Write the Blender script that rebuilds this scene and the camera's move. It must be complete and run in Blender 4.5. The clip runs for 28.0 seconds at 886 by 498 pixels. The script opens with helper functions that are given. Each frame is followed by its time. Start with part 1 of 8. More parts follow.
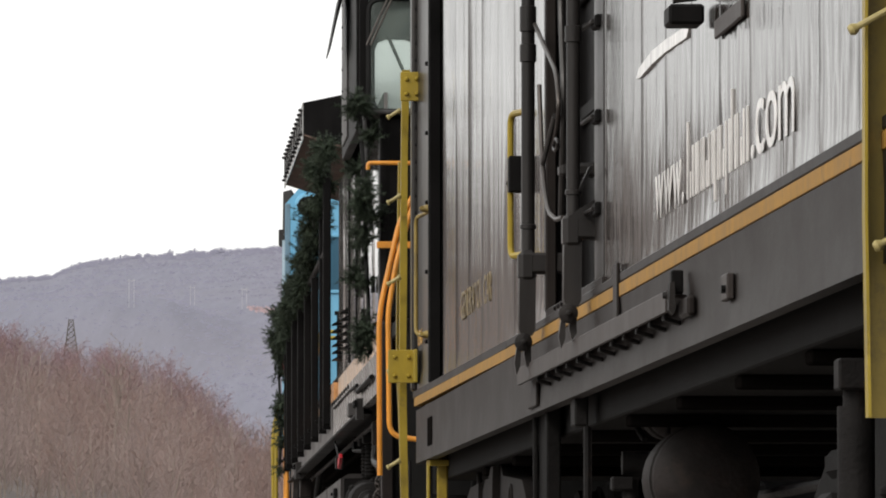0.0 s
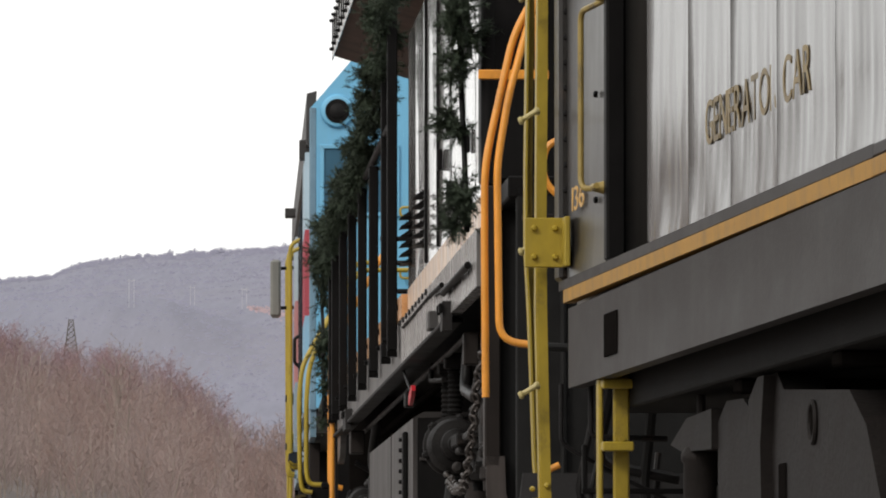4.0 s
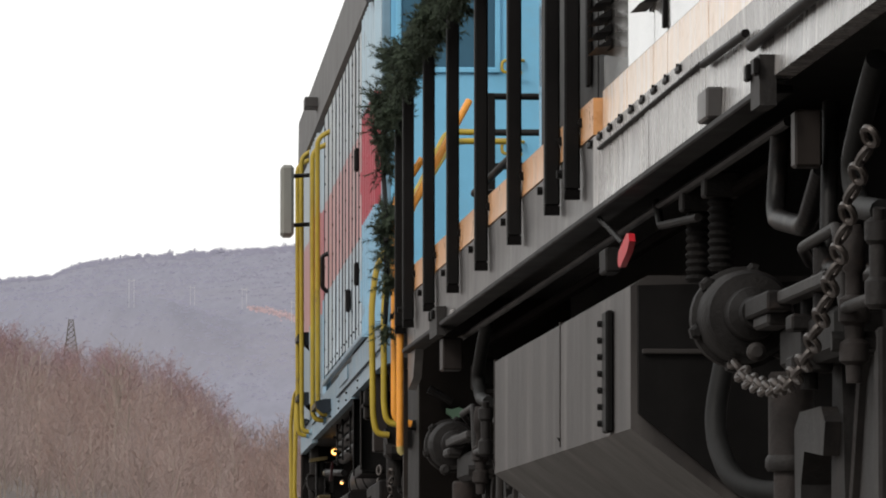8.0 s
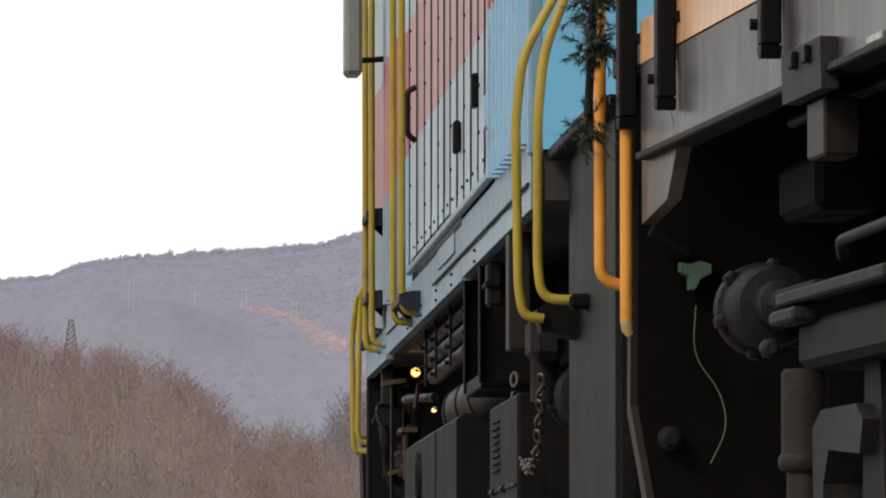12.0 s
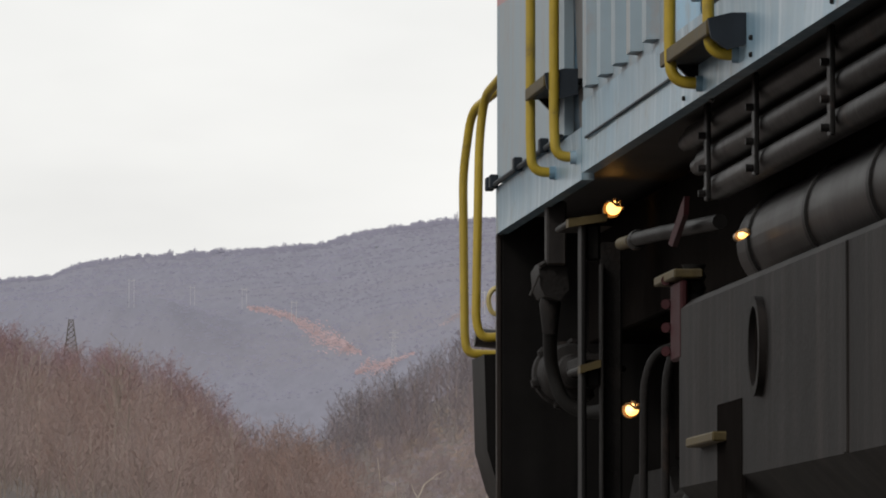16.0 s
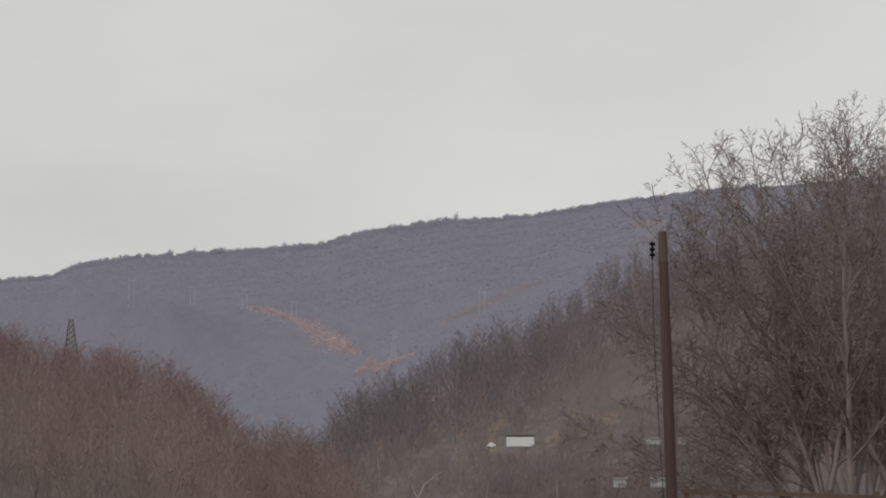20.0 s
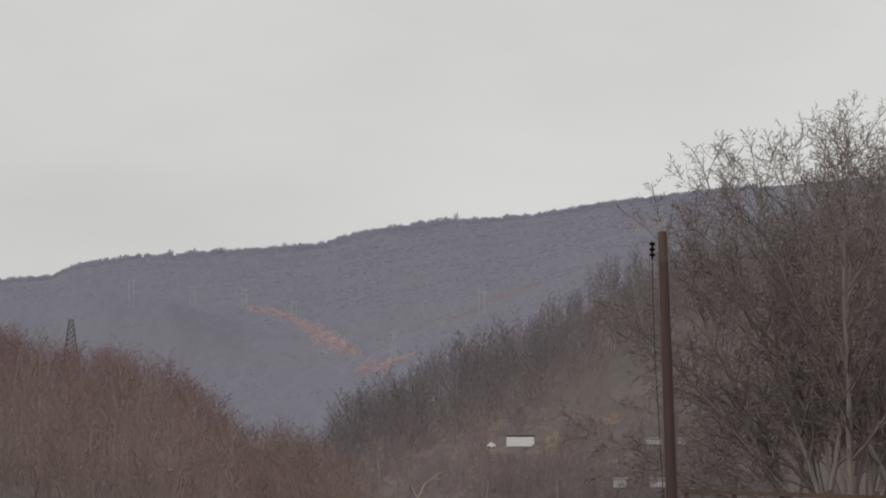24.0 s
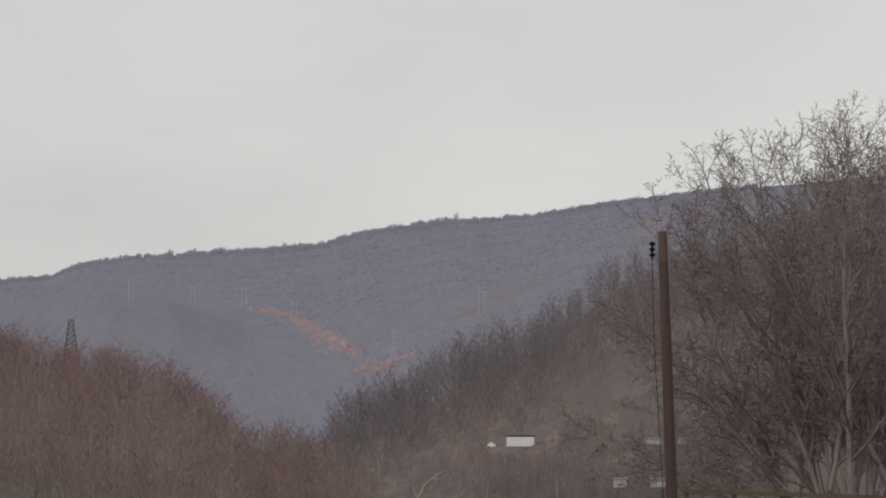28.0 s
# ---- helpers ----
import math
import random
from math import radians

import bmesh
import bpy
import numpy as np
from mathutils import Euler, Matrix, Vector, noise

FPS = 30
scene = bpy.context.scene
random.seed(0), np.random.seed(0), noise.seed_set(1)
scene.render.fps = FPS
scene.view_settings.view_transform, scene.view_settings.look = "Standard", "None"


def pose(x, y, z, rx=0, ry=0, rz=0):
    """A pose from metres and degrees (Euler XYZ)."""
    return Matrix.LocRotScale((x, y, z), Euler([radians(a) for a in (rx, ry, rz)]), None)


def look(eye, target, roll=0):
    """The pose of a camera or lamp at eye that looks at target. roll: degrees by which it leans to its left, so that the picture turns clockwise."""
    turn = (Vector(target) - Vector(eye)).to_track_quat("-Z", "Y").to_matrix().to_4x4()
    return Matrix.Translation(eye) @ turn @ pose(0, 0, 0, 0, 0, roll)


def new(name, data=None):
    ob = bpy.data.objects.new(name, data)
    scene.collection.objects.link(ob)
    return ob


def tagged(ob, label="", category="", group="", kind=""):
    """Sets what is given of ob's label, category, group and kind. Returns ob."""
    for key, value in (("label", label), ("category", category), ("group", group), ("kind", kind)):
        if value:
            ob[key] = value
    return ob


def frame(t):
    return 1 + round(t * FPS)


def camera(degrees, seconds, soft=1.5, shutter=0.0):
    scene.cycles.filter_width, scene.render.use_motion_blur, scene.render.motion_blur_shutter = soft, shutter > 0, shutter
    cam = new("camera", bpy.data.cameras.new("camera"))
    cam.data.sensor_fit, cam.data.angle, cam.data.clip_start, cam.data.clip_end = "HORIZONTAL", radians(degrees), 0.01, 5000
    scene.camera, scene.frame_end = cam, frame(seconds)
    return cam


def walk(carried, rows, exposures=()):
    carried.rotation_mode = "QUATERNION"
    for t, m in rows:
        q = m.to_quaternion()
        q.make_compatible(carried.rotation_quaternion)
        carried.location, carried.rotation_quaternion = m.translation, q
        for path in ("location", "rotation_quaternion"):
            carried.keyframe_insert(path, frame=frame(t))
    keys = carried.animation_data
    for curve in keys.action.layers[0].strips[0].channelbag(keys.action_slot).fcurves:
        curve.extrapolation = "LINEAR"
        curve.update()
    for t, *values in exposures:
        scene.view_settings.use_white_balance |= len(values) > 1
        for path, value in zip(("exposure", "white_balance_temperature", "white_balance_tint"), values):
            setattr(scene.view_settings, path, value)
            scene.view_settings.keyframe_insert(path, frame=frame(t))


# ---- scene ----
# ---------------------------------------------------------------- camera: fixed on a tripod beside the line
EYE_Z = 0.2
cam = camera(6.6487, 28.0, soft=1.9)
walk(cam, [(0, pose(0, 0, EYE_Z, 93.0589, 0, 0)), (28, pose(0, 0, EYE_Z, 93.0589, 0, 0))],
     exposures=[(0, 0.42), (9.0, 0.42), (11.0, 0.38), (12.5, 0.30), (14.5, 0.12), (16.0, 0.03), (17.0, -0.12), (18.0, -0.27), (19.0, -0.46), (20.5, -0.50), (28, -0.48)])

# ---------------------------------------------------------------- overcast daylight
world = bpy.data.worlds.new("overcast_sky")
scene.world = world
world.use_nodes = True
wn, wl = world.node_tree.nodes, world.node_tree.links
wn.clear()
w_out = wn.new("ShaderNodeOutputWorld")
w_bg = wn.new("ShaderNodeBackground")
w_sky = wn.new("ShaderNodeTexSky")
w_sky.sky_type = "NISHITA"
w_sky.sun_disc = False
w_sky.sun_elevation = radians(35.2)
w_sky.sun_rotation = radians(-138.8)
w_sky.dust_density = 4.0
w_scale = wn.new("ShaderNodeVectorMath")
w_scale.operation = "SCALE"
w_scale.inputs["Scale"].default_value = 0.09
w_mix = wn.new("ShaderNodeMix")
w_mix.data_type = "RGBA"
w_mix.inputs[0].default_value = 0.86
w_coord = wn.new("ShaderNodeTexCoord")
w_map = wn.new("ShaderNodeMapping")
w_map.inputs["Scale"].default_value = (9, 9, 26)
w_noise = wn.new("ShaderNodeTexNoise")
w_noise.inputs["Scale"].default_value = 1.4
w_noise.inputs["Detail"].default_value = 4
w_ramp = wn.new("ShaderNodeValToRGB")
w_ramp.color_ramp.elements[0].position = 0.3
w_ramp.color_ramp.elements[0].color = (0.91, 0.905, 0.89, 1)
w_ramp.color_ramp.elements[1].position = 0.72
w_ramp.color_ramp.elements[1].color = (1.09, 1.085, 1.06, 1)
wl.new(w_coord.outputs["Generated"], w_map.inputs["Vector"])
wl.new(w_map.outputs["Vector"], w_noise.inputs["Vector"])
wl.new(w_noise.outputs["Fac"], w_ramp.inputs["Fac"])
wl.new(w_sky.outputs["Color"], w_scale.inputs[0])
wl.new(w_scale.outputs["Vector"], w_mix.inputs[6])
wl.new(w_ramp.outputs["Color"], w_mix.inputs[7])
wl.new(w_mix.outputs[2], w_bg.inputs["Color"])
w_bg.inputs["Strength"].default_value = 1.0
wl.new(w_bg.outputs["Background"], w_out.inputs["Surface"])

sun = new("sun", bpy.data.lights.new("sun", "SUN"))
sun.data.energy = 1.0
sun.data.angle = radians(12)
sun.data.color = (1.0, 0.95, 0.88)
sun.matrix_world = look((-70, -60, 75), (0, 20, 0))


# ---------------------------------------------------------------- materials
def material(name, base, rough=0.6, metal=0.0, vary=0.25, grain=(8, 8, 8), streak=0.0, streak_tone=(0.02, 0.02, 0.02),
             streak_scale=(5, 5, 0.35), bump=0.15, bump_scale=60.0, rough_vary=0.12, stain=None, stain_amount=0.0, coat=0.0, spec=0.5):
    """Paint or metal with a coarse and a fine variation, vertical streaks, stains and a fine relief."""
    m = bpy.data.materials.new(name)
    m.use_nodes = True
    n, l = m.node_tree.nodes, m.node_tree.links
    b = n["Principled BSDF"]
    b.inputs["Metallic"].default_value = metal
    b.inputs["Coat Weight"].default_value = coat
    b.inputs["Specular IOR Level"].default_value = spec
    co = n.new("ShaderNodeTexCoord")
    mp = n.new("ShaderNodeMapping")
    mp.inputs["Scale"].default_value = grain
    l.new(co.outputs["Object"], mp.inputs["Vector"])
    n1 = n.new("ShaderNodeTexNoise")
    n1.inputs["Scale"].default_value = 1.0
    n1.inputs["Detail"].default_value = 7
    n1.inputs["Roughness"].default_value = 0.65
    l.new(mp.outputs["Vector"], n1.inputs["Vector"])
    ramp = n.new("ShaderNodeValToRGB")
    ramp.color_ramp.elements[0].position = 0.28
    ramp.color_ramp.elements[1].position = 0.74
    ramp.color_ramp.elements[0].color = (*[c * (1 - vary) for c in base], 1)
    ramp.color_ramp.elements[1].color = (*[min(1, c * (1 + vary)) for c in base], 1)
    l.new(n1.outputs["Fac"], ramp.inputs["Fac"])
    colour = ramp.outputs["Color"]
    if streak > 0:
        ms = n.new("ShaderNodeMapping")
        ms.inputs["Scale"].default_value = streak_scale
        l.new(co.outputs["Object"], ms.inputs["Vector"])
        n2 = n.new("ShaderNodeTexNoise")
        n2.inputs["Scale"].default_value = 2.2
        n2.inputs["Detail"].default_value = 5
        l.new(ms.outputs["Vector"], n2.inputs["Vector"])
        r2 = n.new("ShaderNodeMapRange")
        r2.inputs["From Min"].default_value = 0.48
        r2.inputs["From Max"].default_value = 0.72
        r2.inputs["To Max"].default_value = streak
        l.new(n2.outputs["Fac"], r2.inputs["Value"])
        mx = n.new("ShaderNodeMix")
        mx.data_type = "RGBA"
        l.new(r2.outputs["Result"], mx.inputs[0])
        l.new(colour, mx.inputs[6])
        mx.inputs[7].default_value = (*streak_tone, 1)
        colour = mx.outputs[2]
    if stain is not None:
        n3 = n.new("ShaderNodeTexNoise")
        n3.inputs["Scale"].default_value = 5.0
        n3.inputs["Detail"].default_value = 9
        n3.inputs["Roughness"].default_value = 0.75
        l.new(co.outputs["Object"], n3.inputs["Vector"])
        r3 = n.new("ShaderNodeMapRange")
        r3.inputs["From Min"].default_value = 0.55
        r3.inputs["From Max"].default_value = 0.68
        r3.inputs["To Max"].default_value = stain_amount
        l.new(n3.outputs["Fac"], r3.inputs["Value"])
        m3 = n.new("ShaderNodeMix")
        m3.data_type = "RGBA"
        l.new(r3.outputs["Result"], m3.inputs[0])
        l.new(colour, m3.inputs[6])
        m3.inputs[7].default_value = (*stain, 1)
        colour = m3.outputs[2]
    l.new(colour, b.inputs["Base Color"])
    rr = n.new("ShaderNodeMapRange")
    rr.inputs["To Min"].default_value = max(0.03, rough - rough_vary)
    rr.inputs["To Max"].default_value = min(1.0, rough + rough_vary)
    l.new(n1.outputs["Fac"], rr.inputs["Value"])
    l.new(rr.outputs["Result"], b.inputs["Roughness"])
    if bump > 0:
        nb = n.new("ShaderNodeTexNoise")
        nb.inputs["Scale"].default_value = bump_scale
        nb.inputs["Detail"].default_value = 4
        l.new(co.outputs["Object"], nb.inputs["Vector"])
        bp = n.new("ShaderNodeBump")
        bp.inputs["Strength"].default_value = bump
        bp.inputs["Distance"].default_value = 0.01
        l.new(nb.outputs["Fac"], bp.inputs["Height"])
        l.new(bp.outputs["Normal"], b.inputs["Normal"])
    return m


def glow(name, colour, strength):
    m = bpy.data.materials.new(name)
    m.use_nodes = True
    b = m.node_tree.nodes["Principled BSDF"]
    b.inputs["Emission Color"].default_value = (*colour, 1)
    b.inputs["Emission Strength"].default_value = strength
    return m


def banded(name, bands, streak, rough=0.45):
    """Livery: horizontal bands of paint by height on the car side, with weather streaks. bands: (z, colour) from below."""
    m = material(name, (0.5, 0.5, 0.5), rough, vary=0.16, grain=(3, 3, 3), streak=streak, streak_tone=(0.22, 0.21, 0.20),
                 streak_scale=(4, 4, 0.25), bump=0.06, stain=(0.20, 0.15, 0.13), stain_amount=0.45)
    n, l = m.node_tree.nodes, m.node_tree.links
    co = n.new("ShaderNodeTexCoord")
    sp = n.new("ShaderNodeSeparateXYZ")
    l.new(co.outputs["Object"], sp.inputs["Vector"])
    mr = n.new("ShaderNodeMapRange")
    mr.inputs["From Min"].default_value = 1.5
    mr.inputs["From Max"].default_value = 4.5
    l.new(sp.outputs["Z"], mr.inputs["Value"])
    ramp = n.new("ShaderNodeValToRGB")
    ramp.color_ramp.interpolation = "CONSTANT"
    e = ramp.color_ramp.elements
    while len(e) < len(bands):
        e.new(0.5)
    for k, (z, c) in enumerate(bands):
        e[k].position = (z - 1.5) / 3.0
        e[k].color = (*c, 1)
    l.new(mr.outputs["Result"], ramp.inputs["Fac"])
    old = [x for x in n if x.type == "VALTORGB" and x != ramp][0]
    mul = n.new("ShaderNodeMix")
    mul.data_type = "RGBA"
    mul.blend_type = "MULTIPLY"
    mul.inputs[0].default_value = 1.0
    old.color_ramp.elements[0].color = (0.78, 0.78, 0.78, 1)
    old.color_ramp.elements[1].color = (1.0, 1.0, 1.0, 1)
    targets = [k.to_socket for k in old.outputs["Color"].links]
    l.new(ramp.outputs["Color"], mul.inputs[6])
    l.new(old.outputs["Color"], mul.inputs[7])
    for s in targets:
        l.new(mul.outputs[2], s)
    return m


# Lighter streaks imitate wavy panel reflections; the stains are weathering.
M_CAR = material("weathered_sheen_car_paint", (0.026, 0.0195, 0.0167), 0.15, spec=0.27, vary=0.35, grain=(1.5, 1.5, 0.8), streak=0.55, streak_tone=(0.062, 0.050, 0.044), streak_scale=(2.2, 2.2, 0.4), bump=0.02, rough_vary=0.06, stain=(0.022, 0.018, 0.016), stain_amount=0.35)
M_CAR.node_tree.nodes["Principled BSDF"].inputs["Specular Tint"].default_value = (1.0, 0.91, 0.86, 1)
M_POST = material("dented_grey_post_paint", (0.019, 0.0170, 0.0155), 0.32, spec=0.36, vary=0.4, grain=(3, 3, 1.5), streak=0.5, streak_tone=(0.075, 0.068, 0.060), streak_scale=(6, 6, 0.4), bump=0.06, stain=(0.07, 0.045, 0.03), stain_amount=0.5)
M_ROD = material("satin_black_rod_paint", (0.021, 0.0192, 0.0185), 0.36, vary=0.4, grain=(5, 5, 2), streak=0.4, streak_tone=(0.045, 0.04, 0.037), bump=0.06, spec=0.3)
M_POSTGOLD = material("worn_ochre_paint", (0.28, 0.20, 0.05), 0.5, vary=0.3, grain=(9, 9, 6), bump=0.1, stain=(0.07, 0.06, 0.05), stain_amount=0.8)
M_GOLDNUM = material("gold_number_paint", (0.55, 0.30, 0.05), 0.4, vary=0.12, grain=(9, 9, 9), bump=0.02)
M_DOOR = material("grey_door_paint", (0.019, 0.017, 0.0165), 0.33, vary=0.35, grain=(3, 3, 2), streak=0.5, streak_tone=(0.065, 0.058, 0.054), bump=0.06, spec=0.35)
M_TREAD = material("worn_yellow_tread", (0.07, 0.053, 0.022), 0.6, vary=0.4, grain=(14, 14, 14), bump=0.2, stain=(0.04, 0.035, 0.03), stain_amount=0.8, spec=0.2)
# Glossless black that puts the shade of hollows and undersides into the colour.
M_VOID = material("unlit_black", (0.0085, 0.0074, 0.0069), 0.9, vary=0.2, bump=0.0, spec=0.0)
M_FADED = material("chalked_orange_stripe", (0.70, 0.52, 0.38), 0.22, vary=0.2, grain=(4, 4, 3), streak=0.8, streak_tone=(0.72, 0.68, 0.64), streak_scale=(6, 6, 0.4), bump=0.04, stain=(0.44, 0.20, 0.07), stain_amount=0.75)
M_SILL = material("grey_sill_paint", (0.0200, 0.0163, 0.0149), 0.46, vary=0.3, grain=(2, 1.5, 3), streak=0.5, streak_tone=(0.038, 0.032, 0.029), bump=0.08, spec=0.13)
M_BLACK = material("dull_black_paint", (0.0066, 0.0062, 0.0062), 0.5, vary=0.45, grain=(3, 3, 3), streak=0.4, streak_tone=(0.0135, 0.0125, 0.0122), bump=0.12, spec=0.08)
# Black paint's sky sheen is put into the pale base and streaks.
M_HOOD = material("sky_sheen_hood_paint", (0.16, 0.155, 0.15), 0.10, spec=1.0, coat=0.6, vary=0.4, grain=(3, 2, 1), streak=0.9, streak_tone=(0.42, 0.40, 0.38), streak_scale=(5, 5, 0.3), bump=0.04, rough_vary=0.13, stain=(0.2, 0.12, 0.07), stain_amount=0.3)
M_DECK = material("worn_grey_deck_paint", (0.041, 0.0378, 0.0372), 0.36, vary=0.3, grain=(2, 2, 2), streak=0.7, streak_tone=(0.15, 0.141, 0.137), streak_scale=(4, 4, 0.3), bump=0.06, rough_vary=0.15, stain=(0.03, 0.026, 0.024), stain_amount=0.5)
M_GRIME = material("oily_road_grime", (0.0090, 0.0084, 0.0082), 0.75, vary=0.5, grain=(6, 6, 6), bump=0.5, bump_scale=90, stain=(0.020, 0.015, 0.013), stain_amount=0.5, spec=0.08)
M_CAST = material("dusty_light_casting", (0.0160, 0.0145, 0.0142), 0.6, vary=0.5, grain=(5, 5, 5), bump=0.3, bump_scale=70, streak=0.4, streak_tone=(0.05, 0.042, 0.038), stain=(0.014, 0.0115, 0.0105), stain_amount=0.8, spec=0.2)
# Light bounced off the ground is put into this lifted brown.
M_BROWNPLATE = material("ground_bounce_brown", (0.20, 0.142, 0.120), 0.7, vary=0.3, grain=(3, 3, 3), bump=0.1, stain=(0.06, 0.045, 0.04), stain_amount=0.6, spec=0.2)
M_RUST = material("rust_stained_iron", (0.024, 0.0205, 0.0196), 0.65, vary=0.45, grain=(9, 9, 9), bump=0.3, stain=(0.045, 0.032, 0.026), stain_amount=0.6, spec=0.15)
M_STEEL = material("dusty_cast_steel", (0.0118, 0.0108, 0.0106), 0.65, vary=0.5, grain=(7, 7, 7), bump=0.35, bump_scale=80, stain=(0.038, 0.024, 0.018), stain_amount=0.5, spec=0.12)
M_BEAM = material("dusty_brown_cast_steel", (0.0135, 0.0112, 0.0104), 0.7, vary=0.4, grain=(6, 6, 6), bump=0.3, bump_scale=60, stain=(0.02, 0.016, 0.014), stain_amount=0.7, spec=0.15)
# Pale streaked grey for skirts; on the wing edge it paints reflected sky.
M_SKIRT = material("skirt_and_sheen_grey", (0.22, 0.211, 0.207), 0.26, vary=0.4, grain=(3, 2, 1), streak=0.85, streak_tone=(0.45, 0.44, 0.42), streak_scale=(6, 6, 0.35), bump=0.05, rough_vary=0.12, stain=(0.05, 0.045, 0.04), stain_amount=0.6)
M_TANK = material("dusty_tank_paint", (0.030, 0.0268, 0.0260), 0.45, vary=0.25, grain=(2, 2, 2), streak=0.6, streak_tone=(0.13, 0.120, 0.115), streak_scale=(2.2, 2.2, 0.3), bump=0.12, stain=(0.05, 0.042, 0.038), stain_amount=0.4, spec=0.3)
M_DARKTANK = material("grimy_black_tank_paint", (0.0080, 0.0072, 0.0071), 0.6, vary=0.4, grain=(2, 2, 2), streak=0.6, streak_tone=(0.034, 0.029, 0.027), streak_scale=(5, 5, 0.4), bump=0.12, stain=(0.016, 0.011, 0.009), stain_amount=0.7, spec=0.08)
M_PIPE = material("worn_grey_pipe", (0.0105, 0.0099, 0.0100), 0.45, vary=0.35, grain=(9, 9, 9), bump=0.2, stain=(0.08, 0.045, 0.03), stain_amount=0.3, spec=0.12)
M_GOLD = material("faded_gold_stripe", (0.36, 0.195, 0.042), 0.6, spec=0.15, vary=0.2, grain=(4, 4, 8), streak=0.5, streak_tone=(0.2, 0.13, 0.06), bump=0.05, stain=(0.12, 0.09, 0.06), stain_amount=0.7)
M_STRIPE = material("weathered_orange_stripe", (0.60, 0.30, 0.12), 0.30, vary=0.25, grain=(4, 4, 6), streak=0.7, streak_tone=(0.66, 0.52, 0.42), streak_scale=(9, 9, 0.5), bump=0.05, stain=(0.25, 0.12, 0.05), stain_amount=0.6)
M_YELLOW = material("dirty_yellow_paint", (0.34, 0.245, 0.02), 0.45, vary=0.22, grain=(9, 9, 5), streak=0.3, streak_tone=(0.2, 0.15, 0.04), bump=0.12, stain=(0.1, 0.07, 0.03), stain_amount=0.55)
M_ORANGE = material("orange_rail_paint", (0.74, 0.30, 0.035), 0.4, vary=0.16, grain=(9, 9, 6), streak=0.2, streak_tone=(0.3, 0.14, 0.04), bump=0.08, stain=(0.2, 0.1, 0.03), stain_amount=0.4)
M_PIN = material("pale_yellow_pin_paint", (0.40, 0.33, 0.13), 0.5, vary=0.2, grain=(12, 12, 12), bump=0.1, stain=(0.12, 0.09, 0.05), stain_amount=0.5)
# Shaded copy of the gate yellow, for webs turned from the light.
M_YELLOWSHADE = material("shaded_yellow_paint", (0.27, 0.195, 0.03), 0.5, vary=0.25, grain=(9, 9, 5), streak=0.4, streak_tone=(0.14, 0.10, 0.035), bump=0.12, stain=(0.08, 0.05, 0.025), stain_amount=0.6)
M_BLUE = material("sky_blue_paint", (0.15, 0.42, 0.63), 0.42, vary=0.1, grain=(2, 2, 2), streak=0.3, streak_tone=(0.17, 0.36, 0.48), bump=0.06, stain=(0.2, 0.3, 0.36), stain_amount=0.25)
M_SEAM = material("dark_blue_grimy_seam", (0.016, 0.022, 0.030), 0.6, vary=0.4, grain=(6, 6, 3), bump=0.1, spec=0.2)
M_PALE = material("chalky_pale_blue_paint", (0.130, 0.225, 0.300), 0.34, vary=0.3, grain=(3, 2, 2), streak=0.75, streak_tone=(0.36, 0.43, 0.48), streak_scale=(6, 6, 0.3), bump=0.06, stain=(0.075, 0.055, 0.045), stain_amount=0.8)
M_SIDE = banded("red_white_blue_livery", [(1.5, (0.42, 0.51, 0.58)), (2.56, (0.50, 0.25, 0.25)), (3.16, (0.44, 0.50, 0.54))], 0.6)
M_NOSE = banded("pale_and_red_nose_livery", [(1.5, (0.20, 0.27, 0.32)), (2.48, (0.40, 0.17, 0.17)), (3.16, (0.36, 0.43, 0.48))], 0.7)
M_RES = material("glossy_black_reservoir_paint", (0.0065, 0.0054, 0.0050), 0.45, vary=0.3, grain=(3, 3, 3), streak=0.4, streak_tone=(0.010, 0.0085, 0.0078), bump=0.08, spec=0.10)
M_RIBS = banded("deep_red_and_blue_livery", [(1.5, (0.22, 0.42, 0.58)), (2.56, (0.36, 0.035, 0.06)), (3.16, (0.40, 0.53, 0.62))], 0.2)
M_ROOF = material("sooty_roof_paint", (0.034, 0.031, 0.030), 0.5, vary=0.3, grain=(2, 2, 2), streak=0.4, streak_tone=(0.05, 0.045, 0.04), bump=0.1)
M_RUBBERGREY = material("dusty_grey_rubber", (0.034, 0.033, 0.034), 0.7, vary=0.3, grain=(4, 4, 4), bump=0.1, spec=0.2)
M_RUBBER = material("black_rubber", (0.012, 0.012, 0.012), 0.6, vary=0.3, bump=0.1, spec=0.15)
M_CREAM = material("pale_gold_lettering", (0.19, 0.138, 0.058), 0.5, vary=0.5, grain=(6, 6, 6), bump=0.02)
M_RED = material("red_enamel", (0.45, 0.018, 0.028), 0.45, vary=0.2, bump=0.05, spec=0.25)
M_MAROON = material("maroon_hose_coupling", (0.032, 0.008, 0.010), 0.7, vary=0.3, bump=0.2, spec=0.15)
M_GREENTAPE = material("pale_green_plastic", (0.10, 0.18, 0.125), 0.5, vary=0.15, bump=0.05)
M_NEEDLE = material("dark_green_needles", (0.038, 0.052, 0.034), 0.7, vary=0.65, grain=(7, 7, 7), bump=0.0, spec=0.2)
M_GREYBOX = material("grey_green_box_paint", (0.19, 0.19, 0.17), 0.4, vary=0.15, grain=(3, 3, 3), streak=0.3, streak_tone=(0.12, 0.11, 0.1), bump=0.05)
M_CHAIN = material("worn_iron_chain", (0.075, 0.065, 0.06), 0.45, metal=0.6, vary=0.35, grain=(20, 20, 20), bump=0.2)
M_LAMP = glow("warm_step_lamp", (1.0, 0.50, 0.12), 3.2)
